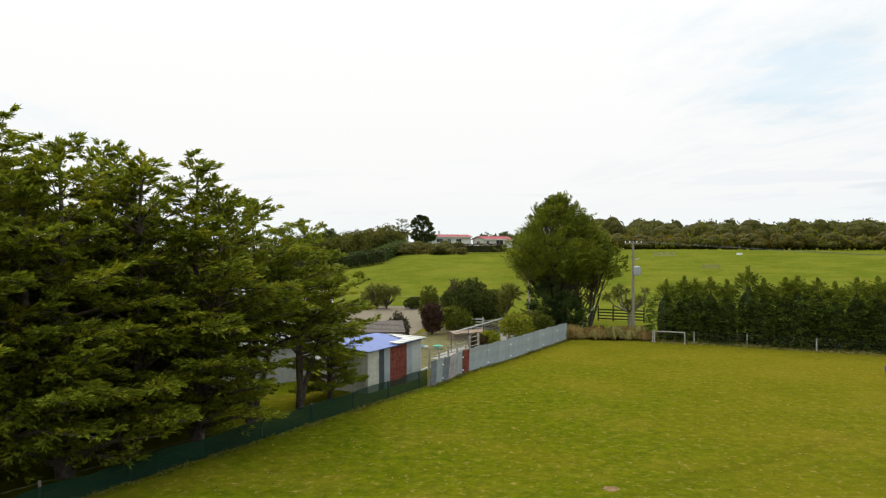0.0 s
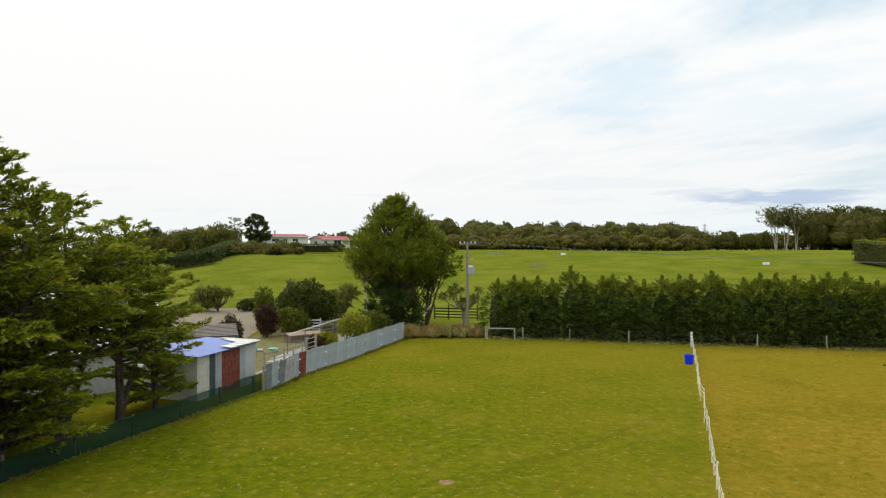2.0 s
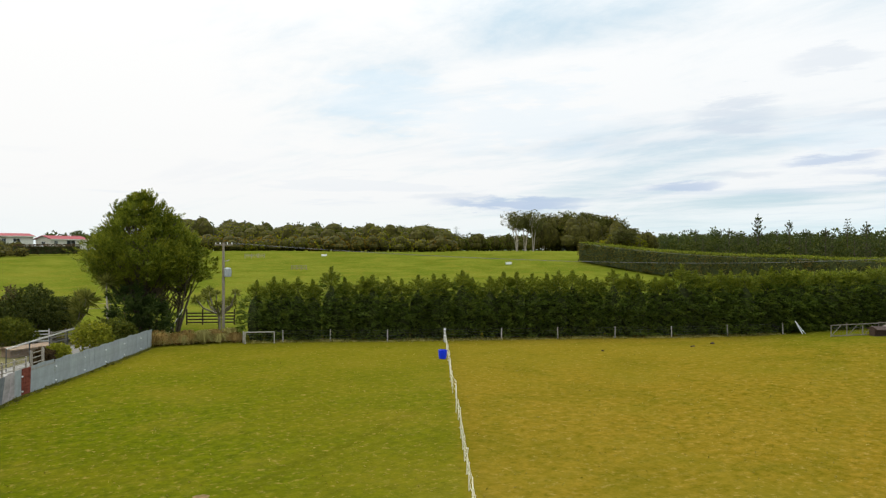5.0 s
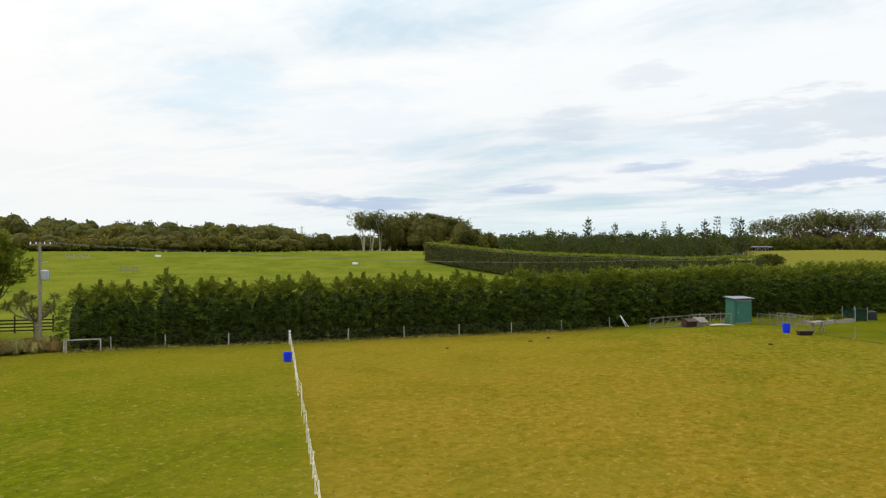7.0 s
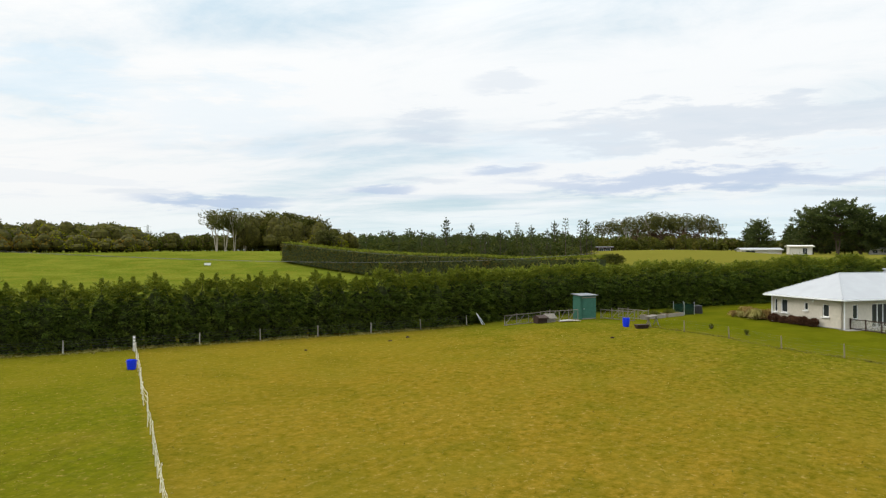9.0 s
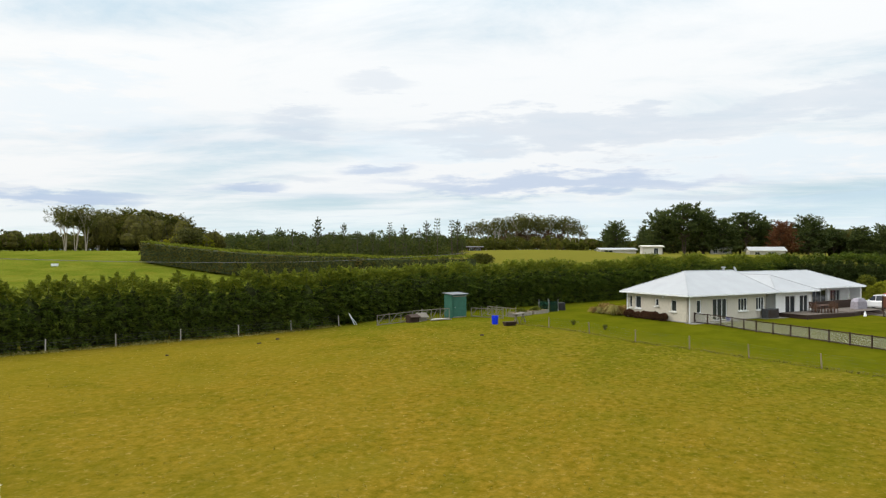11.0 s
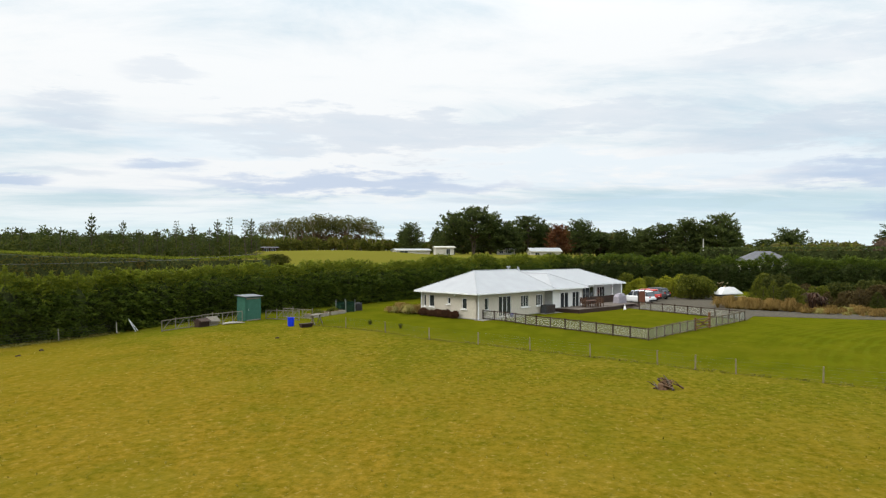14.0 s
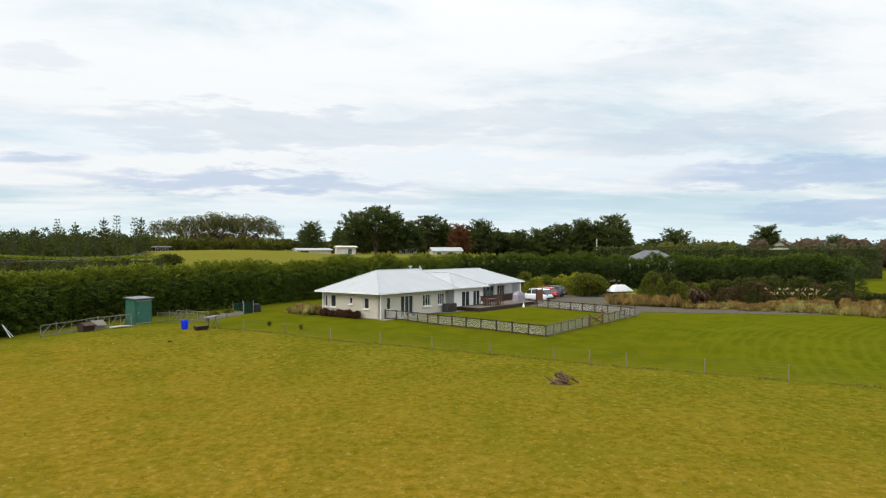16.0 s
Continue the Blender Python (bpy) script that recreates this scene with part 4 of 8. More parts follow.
def build_ground():
    radii = [0.0] + [2.0 * i for i in range(1, 60)] + [120 + 5 * i for i in range(0, 30)] + [270 * 1.18 ** i for i in range(0, 18)]
    n = 200
    r = np.array(radii[1:])[:, None]
    a = np.linspace(0, 2 * math.pi, n, endpoint=False)[None, :]
    x, y = r * np.sin(a), r * np.cos(a)
    z = ground_z(x, y)
    v = [(0, 0, 0)] + list(zip(x.ravel().tolist(), y.ravel().tolist(), z.ravel().tolist()))
    f = [(0, 1 + (k + 1) % n, 1 + k) for k in range(n)]
    for i in range(len(radii) - 2):
        o, p = 1 + i * n, 1 + (i + 1) * n
        f += [(o + k, o + (k + 1) % n, p + (k + 1) % n, p + k) for k in range(n)]
    m = bpy.data.meshes.new("ground")
    m.from_pydata(v, [], f)
    m.polygons.foreach_set("use_smooth", [True] * len(m.polygons))
    m.materials.append(GRASS)
    tagged(new("ground", m), "grazed paddocks, mown lawn and green hill pasture", "grass", kind="structure")


build_ground()


def flat_sheet(name, outline, z, material, label, category, thick=0.03):
    ob = part(name, Geo().prism(outline, z - 0.3, z + thick), material)
    return tagged(ob, label, category, kind="structure")


# ---------------------------------------------------------------- shelterbelt along the paddock

# Dark colour stands in for the shade deep inside the hedges.
HEDGECORE = solid("shaded hedge core", (0.040, 0.050, 0.014), 0.95, grain=1.5, spread=0.5, bump=0.3)
HEDGE_LABEL = "dense dark green cypress in a tall shelterbelt"
belt = []
for s in range(5):
    belt.append(hedge_plant(40 + s, 4.85, 1.62, 260, 18, 0.27, (1.02, 1.05, 0.99, 1.04, 1.0)[s]))
# Paler spire leaf puts the sunlit look of the tops into colour.
SPIRE = leafy("lit hedge spire leaf", (0.094, 0.122, 0.012), (0.210, 0.230, 0.018), None, 0.45)
HEDGEDARK = leafy("darker hedge leaf", (0.028, 0.048, 0.012), (0.066, 0.092, 0.018), (0.082, 0.108, 0.020), 0.40, 0.9, 0.25)
for s in range(6):
    belt.append(hedge_plant(50 + s, 4.85, 1.75, 260, 18, 0.29, (1.0, 1.03, 0.98)[s % 3], 0.16, 0.66))
rng = random.Random(5)
first = {}


# old picks the plant set: 1 blunt-topped, 2 blunt-topped with darker leaf.
def belt_plant(x, y, grow, old=0):
    s = rng.randrange(5) if not old else rng.randrange(2 + 3 * old, 5 + 3 * old)
    sc = rng.uniform(0.95, 1.07)
    if s not in first:
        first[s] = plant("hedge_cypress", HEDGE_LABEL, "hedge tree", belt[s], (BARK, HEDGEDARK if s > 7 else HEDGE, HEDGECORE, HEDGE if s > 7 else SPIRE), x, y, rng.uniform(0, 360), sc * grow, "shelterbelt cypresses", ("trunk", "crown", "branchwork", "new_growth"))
    else:
        again(first[s], x, y, rng.uniform(0, 360), sc * grow, tall=rng.uniform(0.95, 1.06))


def belt_row(p, q, step, g0, g1, old=0):
    d = math.hypot(q[0] - p[0], q[1] - p[1])
    n = int(d / step)
    for i in range(n + 1):
        t = i / n
        belt_plant(p[0] + (q[0] - p[0]) * t + rng.uniform(-0.3, 0.3), p[1] + (q[1] - p[1]) * t + rng.uniform(-0.15, 0.15), g0 + (g1 - g0) * t, old)


belt_row((18.7, 58.4), (62, 36.0), 1.25, 1.02, 1.06)
belt_row((62, 36.0), (141, -8.0), 1.5, 1.08, 1.2, 1)
belt_row((141, -8.0), (105.0, -66.0), 1.7, 1.24, 1.18, 2)

# ---------------------------------------------------------------- cypress row and shade-cloth fence

FD, FN = Vector((0.507, 0.862, 0)), Vector((-0.862, 0.507, 0))
F0 = Vector((-11.1, 21.3, 0))


def fence_at(s, off=0.0):
    p = F0 + FD * s + FN * off
    return p.x, p.y


row = [cypress(11, 12.0, 5.0, 0.04, 130, 36, 0.25, 0.03, 0.18, 0.62, 2, 0.165, 0.50), cypress(12, 11.5, 4.8, 0.04, 124, 36, 0.25, 0.03, 0.18, 0.62, 2, 0.165, 0.50),
       cypress(13, 11.0, 4.9, 0.05, 124, 36, 0.25, 0.04, 0.20, 0.62, 2, 0.165, 0.50), cypress(14, 9.4, 4.4, 0.38, 84, 38, 0.25, 0.05, 0.22, 0.50, 3, 0.165, 0.50)]
ROW_LABEL = "tall shaggy green cypress behind the shade-cloth fence"
row_first = {}
for kind, s, off, scale, turn, tall in [(0, -5.2, 2.4, 0.95, 20, 1.0), (1, -1.8, 2.6, 0.98, 130, 1.0), (0, 0.9, 2.3, 0.95, 200, 1.0), (2, 3.4, 2.5, 1.02, 70, 1.06), (1, 6.2, 2.2, 0.98, 300, 1.0),
                                        (3, 9.3, 2.4, 1.03, 160, 1.0), (3, 12.4, 2.4, 0.93, 40, 1.0), (2, 1.2, 7.0, 0.9, 260, 1.1), (0, 7.4, 6.6, 0.80, 330, 1.0), (1, -0.4, 4.6, 1.02, 80, 1.06), (0, 4.6, 5.4, 0.92, 250, 1.08)]:
    x, y = fence_at(s, off)
    if kind not in row_first:
        row_first[kind] = plant("cypress_tree", ROW_LABEL, "tree", row[kind], (BARK, CYPRESS), x, y, turn, scale, "cypress row")
    else:
        again(row_first[kind], x, y, turn, scale, tall=tall)

plant("young_cypress", "low bushy cypress in front of the tin shed", "tree", cypress(15, 6.0, 2.8, 0.05, 70, 40, 0.24, 0.03, 0.2, 0.6, 2, 0.16), (BARK, CYPRESS), -5.7, 35.2, 90, 0.88)

# shade cloth on posts
cloth_fence = thing("shade_cloth_fence", "low fence of dark green shade cloth on wooden posts", "fence")
n = 60
S0, S1 = -14.0, 20.2
rc = random.Random(3)
tops = [0.98 + 0.05 * math.sin(i * 0.9) + rc.uniform(-0.03, 0.03) for i in range(n + 1)]
vs = []
for i in range(n + 1):
    x, y = fence_at(S0 + (S1 - S0) * i / n, 0.04 * math.sin(i * 1.7))
    h = tops[i] * (0.52 + 0.40 * i / n)
    vs += [(x, y, -0.02), (x - 0.02, y + 0.03, h * 0.5), (x, y, h), (x + 0.012, y + 0.006, h), (x + 0.02, y + 0.02, h * 0.5), (x + 0.012, y + 0.006, -0.02)]
fs = []
for i in range(n):
    a, b = 6 * i, 6 * (i + 1)
    fs += [(a + k, a + (k + 1) % 6, b + (k + 1) % 6, b + k) for k in range(6)]
part("cloth", Geo().add(vs, fs), SHADECLOTH, cloth_fence)
post = Geo().tube([(0, 0, -0.1), (0, 0, 0.86)], [0.05, 0.045], 8).mesh("post")
for i in range(12):
    x, y = fence_at(S0 + 1 + i * 2.95, 0.09)
    part("post", post, OLDPOST, cloth_fence, at=pose(x, y, 0, rc.uniform(-2, 2), rc.uniform(-2, 2)))
wire = Geo()
for h in (0.45, 0.80):
    a, b = fence_at(S0, 0.05), fence_at(S1, 0.05)
    wire.tube([(*a, h), (*b, h)], 0.003, 4)
part("wire", wire, WIRE, cloth_fence)

# ---------------------------------------------------------------- corrugated iron fence

LINE = [(-0.7, 38.4), (1.15, 42.4), (4.6, 48.0), (10.3, 58.2)]
iron_fence = thing("corrugated_fence", "leaning fence of patched grey and rusty corrugated iron sheets", "fence")
seg = []
for a, b in zip(LINE, LINE[1:]):
    d = math.hypot(b[0] - a[0], b[1] - a[1])
    k = max(1, round(d / 0.80))
    seg += [(a[0] + (b[0] - a[0]) * i / k, a[1] + (b[1] - a[1]) * i / k, math.degrees(math.atan2(b[1] - a[1], b[0] - a[0])), d / k) for i in range(k)]
sheets = [Geo().sheet(0.85, h, 8, 0.016).mesh("sheet") for h in (1.42, 1.40, 1.44)]
for h, me in zip(range(3), sheets):
    me.materials.append(GALV)
variants = {}
for i, (x, y, a, w) in enumerate(seg):
    ma = {0: OLDGALV, 1: GALV, 2: OLDGALV, 3: PINKGALV, 4: PINKGALV, 5: GALV, 6: RUST}.get(i, GALV) if i < 7 else GALV
    key = (i % 3, ma.name)
    if key not in variants:
        me = sheets[i % 3].copy()
        me.materials.clear()
        me.materials.append(ma)
        variants[key] = me
    part("sheet", variants[key], ma, iron_fence, at=pose(x, y, rc.uniform(-0.03, 0.0) + (rc.uniform(-0.12, 0.08) if i < 6 else 0), rc.uniform(-2, 2) + (4 if i < 4 else 0), rc.uniform(-0.5, 0.5) * (6 if i < 4 else 1), a))
for i in range(0, len(seg), 3):
    x, y, a, w = seg[i]
    off = (-math.sin(radians(a)) * 0.10, math.cos(radians(a)) * 0.10)
    part("post", Geo().box(x + off[0], y + off[1], -0.2, 0.1, 0.1, 1.55, a, 0, 0.01), POSTWOOD, iron_fence)
for i in range(2, len(seg), 4):
    x, y, a, w = seg[i]
    for h in (0.22, 1.0):
        part("insulator", Geo().lathe([(0.02, 0), (0.045, 0.02), (0.045, 0.06), (0.02, 0.09)], 8), TRIM, iron_fence, at=pose(x + math.sin(radians(a)) * 0.03, y - math.cos(radians(a)) * 0.03, h, 90, 0, a))
rails = Geo()
for h in (0.35, 1.2):
    for a, b in zip(LINE, LINE[1:]):
        d = Vector((b[0] - a[0], b[1] - a[1], 0)).normalized()
        o = Vector((-d.y, d.x, 0)) * 0.055
        rails.beam((a[0] + o.x, a[1] + o.y, h), (b[0] + o.x, b[1] + o.y, h), 0.04, 0.08)
part("rail", rails, POSTWOOD, iron_fence)

# ---------------------------------------------------------------- tin shed, low tiled shed and other yard buildings


def local_frame(p, q, z=0.0):
    """A pose at p whose x axis runs towards q."""
    return pose(p[0], p[1], z, 0, 0, math.degrees(math.atan2(q[1] - p[1], q[0] - p[0])))


tin_shed = thing("tin_shed", "patched tin shed, rusty red and grey sheets, blue and white roof", "shed", local_frame((-3.95, 36.5), (-1.3, 41.0)))
x = 0.0
for i, (ma, w) in enumerate([(CREAMSHEET, 0.95), (DARKSHEET, 0.50), (GALV, 0.55), (RUST, 0.85), (RUST, 0.80), (GALV, 0.55), (WHITESHEET, 1.02)]):
    k = max(4, round(w / 0.09))
    h = 2.17 + 0.026 * x
    part("wall_sheet", Geo().sheet(w + 0.03, h, k, 0.014), ma, tin_shed, at=pose(x, 0, 0))
    x += w
W = x
part("wall_sheet", Geo().sheet(3.2, 2.30, 30, 0.014), WHITESHEET, tin_shed, at=pose(W, 0.0, 0, 0, 0, 90))
part("wall_sheet", Geo().sheet(3.2, 2.15, 30, 0.014), CREAMSHEET, tin_shed, at=pose(0, 0.0, 0, 0, 0, 90))
part("wall_sheet", Geo().sheet(W, 2.4, 50, 0.014), GALV, tin_shed, at=pose(0, 3.2, 0))
roof = Geo().add([(-0.15, -0.2, 2.20), (5.4, -0.2, 2.30), (5.4, 3.4, 2.40), (-0.15, 3.4, 2.36), (-0.15, -0.2, 2.23), (5.4, -0.2, 2.33), (5.4, 3.4, 2.43), (-0.15, 3.4, 2.39)],
                 [(3, 2, 1, 0), (4, 5, 6, 7), (0, 1, 5, 4), (1, 2, 6, 5), (2, 3, 7, 6), (3, 0, 4, 7)])
part("roof_sheet", roof, BLUESHEET, tin_shed, "faded blue roof sheet")
for i in range(9):
    roof2 = Geo()
    a, b = 2.5 + i * 0.32, 2.5 + (i + 1) * 0.32
    d = 0.0 if i % 2 else 0.02
    t = 2.32 + 0.005 * i
    back = -0.25 + (0.7 if i < 5 else 1.0 + 0.5 * (i - 5))
    roof2.add([(a, -0.25, t + d), (b, -0.25, t + d), (b, back, t + 0.04 + d), (a, back, t + 0.04 + d),
               (a, -0.25, t + 0.03 + d), (b, -0.25, t + 0.03 + d), (b, back, t + 0.07 + d), (a, back, t + 0.07 + d)],
              [(3, 2, 1, 0), (4, 5, 6, 7), (0, 1, 5, 4), (1, 2, 6, 5), (2, 3, 7, 6), (3, 0, 4, 7)])
    part("roof_sheet", roof2, WHITESHEET, tin_shed, "weathered white roof sheet")


def small_shed(name, label, category, p, q, depth, eave, rise, wall, roofm, ends=0.25):
    """A plain building with a gable roof over its length."""
    ob = thing(name, label, category, local_frame(p, q, gz(*p)))
    L = math.hypot(q[0] - p[0], q[1] - p[1])
    for (a, b, tx) in (((0, 0), (L, 0), 0), ((L, 0), (L, depth), 0), ((L, depth), (0, depth), 0), ((0, depth), (0, 0), 0)):
        part("wall", Geo().beam((a[0], a[1], eave / 2 - 0.05), (b[0], b[1], eave / 2 - 0.05), 0.12, eave + 0.1), wall, ob)
    for x in (0.0, L):
        part("gable", Geo().add([(x - 0.05, 0, eave), (x - 0.05, depth, eave), (x - 0.05, depth / 2, eave + rise), (x + 0.05, 0, eave), (x + 0.05, depth, eave), (x + 0.05, depth / 2, eave + rise)],
                                [(0, 1, 2), (5, 4, 3), (0, 2, 5, 3), (1, 4, 5, 2), (0, 3, 4, 1)]), wall, ob)
    e, k = 0.3, rise / (depth / 2)
    for sgn in (0, 1):
        y0, y1 = (-e, depth / 2) if sgn == 0 else (depth + e, depth / 2)
        part("roof", Geo().add([(-ends, y0, eave - e * k), (L + ends, y0, eave - e * k), (L + ends, y1, eave + rise), (-ends, y1, eave + rise),
                                (-ends, y0, eave - e * k + 0.1), (L + ends, y0, eave - e * k + 0.1), (L + ends, y1, eave + rise + 0.1), (-ends, y1, eave + rise + 0.1)],
                               [(3, 2, 1, 0), (4, 5, 6, 7), (0, 1, 5, 4), (1, 2, 6, 5), (2, 3, 7, 6), (3, 0, 4, 7)]), roofm, ob)
    return ob


tiled = small_shed("tiled_shed", "low white shed with a weathered brown tiled roof", "shed", (-9.6, 47.6), (-2.9, 48.4), 5.2, 1.80, 0.45, BOARD, ROOFTILE)
courses = Geo()
for i in range(9):
    t = i / 9
    courses.beam((-0.25, -0.3 + 2.9 * t, 1.86 + (0.45 + 0.052) * t), (6.98, -0.3 + 2.9 * t, 1.86 + (0.45 + 0.052) * t), 0.06, 0.03)
part("tile_course", courses, ROOFTILE, tiled)
small_shed("white_shed", "white corrugated shed half hidden by trees", "shed", (-12.4, 37.4), (-7.7, 40.6), 4.0, 2.2, 0.5, WHITESHEET, GALV)
small_shed("white_house", "white weatherboard house with a pale steel roof behind trees", "house", (-26.0, 57.0), (-10.0, 62.0), 8.0, 2.6, 1.5, BOARD, ROOFWHITE)

# ---------------------------------------------------------------- yard: gravel, pens, gate

flat_sheet("road", [(-60, 100), (0.5, 91.5), (-0.6, 77), (-2.8, 60), (-8, 56), (-11.5, 55), (-12, 66), (-24, 70), (-60, 84)], 0.0, GRAVEL, "pale gravel yard and drive", "gravel")
flat_sheet("path", [(0.4, 47.2), (3.2, 51.8), (5.6, 57.5), (6.6, 62.0), (4.8, 62.5), (3.2, 57.5), (0.8, 52.8), (-1.0, 48.2)], 0.0, CONCRETE, "grey concrete strip beside a pen", "path", 0.02)


flat_sheet("yard_ground", [(-3.0, 60.0), (-0.6, 68.0), (8.5, 68.5), (9.2, 62.0), (7.2, 56.2), (3.6, 50.6), (0.2, 44.8), (-1.4, 43.5), (-4.5, 45.0), (-2.0, 52.0)], -0.02, solid("worn yard turf", (0.105, 0.092, 0.028), 0.95, grain=2, spread=0.4, stain=0.5, bump=0.4), "worn brownish turf and dirt of the yard", "ground")


def rail_fence(name, label, category, p, q, height, rails, bays, ma, post_w=0.10, rail_h=0.10, over=0.1, brace=False, z=None):
    ob = thing(name, label, category, local_frame(p, q, gz(*p) if z is None else z))
    L = math.hypot(q[0] - p[0], q[1] - p[1])
    me = Geo().box(0, 0, -0.15, post_w, post_w, height + over + 0.15, 0, 0, post_w * 0.12).mesh("post")
    for i in range(bays + 1):
        part("post", me, ma, ob, at=pose(L * i / bays, 0, 0))
    for j in range(rails):
        h = height * (j + 1) / rails - rail_h / 2
        part("rail", Geo().beam((0, -post_w * 0.62, h), (L, -post_w * 0.62, h), 0.03, rail_h), ma, ob)
    if brace:
        for i in range(bays):
            part("brace", Geo().beam((L * i / bays, -post_w * 0.85, 0.1), (L * (i + 1) / bays, -post_w * 0.85, height - 0.1), 0.025, 0.06), ma, ob)
    return ob


rail_fence("yard_gate", "weathered pale timber yard gate with five rails", "gate", (2.55, 63.1), (3.6, 62.9), 1.3, 5, 1, PALEPOST)
rail_fence("yard_rails", "weathered timber rails beside a yard gate", "fence", (3.75, 63.0), (6.0, 66.2), 1.1, 3, 2, POSTWOOD)
rail_fence("yard_fence", "weathered grey timber rail fence of a stock yard", "fence", (5.9, 67.0), (10.2, 68.2), 1.25, 3, 3, POSTWOOD)
rail_fence("garden_fence", "low grey picket fence round a small pen", "fence", (-0.9, 45.5), (1.6, 49.5), 1.0, 4, 4, POSTWOOD, 0.09, 0.05)
rail_fence("garden_fence", "low grey picket fence round a small pen", "fence", (1.9, 50.0), (2.6, 51.4), 1.25, 4, 1, POSTWOOD, 0.14, 0.05)
rail_fence("field_gate", "dark timber farm gate with high posts", "gate", (16.4, 73.5), (20.6, 71.3), 1.25, 4, 3, DARKWOOD, 0.13, 0.13, 0.35)
pen = thing("wire_pen", "wire mesh pen with thin steel posts and a timber top rail", "pen", local_frame((0.6, 51.2), (6.2, 64.0), 0.0))
for i in range(5):
    part("post", Geo().tube([(i * 3.4, 0, -0.1), (i * 3.4, 0, 1.45)], 0.035, 6), DARKSHEET, pen)
part("rail", Geo().beam((0, 0, 1.42), (13.8, 0, 1.42), 0.05, 0.09), PALEPOST, pen)
mesh_w = Geo()
for i in range(46):
    mesh_w.tube([(i * 0.3, 0.0, 0.0), (i * 0.3, 0.0, 1.4)], 0.006, 3)
for i in range(8):
    mesh_w.tube([(0, 0, 0.15 + i * 0.17), (13.8, 0, 0.15 + i * 0.17)], 0.006, 3)
part("mesh", mesh_w, WIRE, pen)
small_shed("plywood_hutch", "low plywood animal hutch with a flat lid", "hutch", (1.0, 57.6), (3.4, 58.9), 1.2, 0.55, 0.1, solid("weathered plywood", (0.24, 0.17, 0.11), 0.85, grain=5), bpy.data.materials["weathered plywood"])
tub = thing("plastic_tub", "round pale green plastic tub", "tub", pose(-0.4, 52.8, 0.02) @ Matrix.Scale(0.62, 4))
part("bowl", Geo().lathe([(0.38, 0), (0.55, 0.35), (0.60, 0.36), (0.60, 0.39), (0.52, 0.39), (0.35, 0.05)], 18), solid("mint plastic", (0.20, 0.58, 0.40), 0.45, grain=4, spread=0.1), tub)
heap = thing("toy_heap", "small heap of bright plastic oddments beside the tub", "clutter", pose(-1.7, 53.2, 0.02) @ Matrix.Scale(0.7, 4))
part("bucket", Geo().lathe([(0.16, 0), (0.22, 0.4), (0.2, 0.4), (0.14, 0.03)], 12), solid("aqua plastic", (0.25, 0.55, 0.62), 0.4, grain=4), heap)
part("basin", Geo().lathe([(0.2, 0), (0.3, 0.2), (0.28, 0.2), (0.18, 0.03)], 12, 0.5, 0.1), TRIM, heap)
plank = thing("loose_plank", "long weathered plank leaning over the fence end", "plank", pose(0, 0, 0))
part("board", Geo().beam((-1.3, 40.6, 0.5), (-0.3, 41.6, 0.75), 0.12, 0.08), PALEPOST, plank)

# ---------------------------------------------------------------- big tree, bushes and palms round the yard

big = dense_tree(31, 12.7, 5.2, [(0.0, 0.0), (0.33, 0.0), (0.37, 0.55), (0.44, 0.88), (0.52, 1.0), (0.62, 0.90), (0.74, 0.66), (0.85, 0.46), (0.93, 0.26), (1.0, 0.05)], 470, 36, 0.23, 4, 5, 0.15, 34, 0.34, 0.25, 3, 0.80, 7, 0.5)
plant("macrocarpa_tree", "large dense dark macrocarpa standing beside the yard", "tree", big, (BARK, MACRO), 10.9, 66.3, 40, 1.0)
side_tree = dense_tree(32, 9.4, 3.6, [(0.0, 0.0), (0.38, 0.0), (0.48, 0.7), (0.62, 1.0), (0.8, 0.8), (0.94, 0.4), (1.0, 0.05)], 130, 32, 0.27, 4, 5, 0.15, 8, 0.4, 0.6, 2, 0.8, 6)
plant("macrocarpa_tree", "spreading macrocarpa with bare lower limbs", "tree", side_tree, (BARK, MACRO), 14.2, 68.0, 10, 1.0)
plant("young_cypress", "low bushy dark cypress under a larger tree", "tree", dense_tree(33, 4.6, 2.9, DOME, 90, 30, 0.26, 4, 2, 0.15, tips=5), (BARK, HEDGEDARK), 9.7, 63.0, 0, 1.0)
plant("young_cypress", "low bushy dark cypress under a larger tree", "tree", dense_tree(34, 4.2, 2.7, DOME, 90, 30, 0.26, 4, 2, 0.15, tips=5), (BARK, HEDGEDARK), 11.2, 62.8, 0, 0.82)


def bush(name, label, x, y, rx, rz, ma, seed, n=12, count=70, leaf=0.24, group=""):
    ob = thing(name, label, "bush", pose(x, y, gz(x, y) - 0.05, 0, 0, seed * 37), group)
    r = np.random.default_rng(seed)
    st = Geo()
    for i in range(4):
        a = i * 1.57
        st.tube([(0, 0, 0), (math.cos(a) * rx * 0.4, math.sin(a) * rx * 0.4, rz * 0.6)], [0.05, 0.02], 5)
    part("stem", st, BARK, ob)
    part("foliage", bush_mesh(seed, rx, rx, rz, n, count, leaf), ma, ob)
    return ob


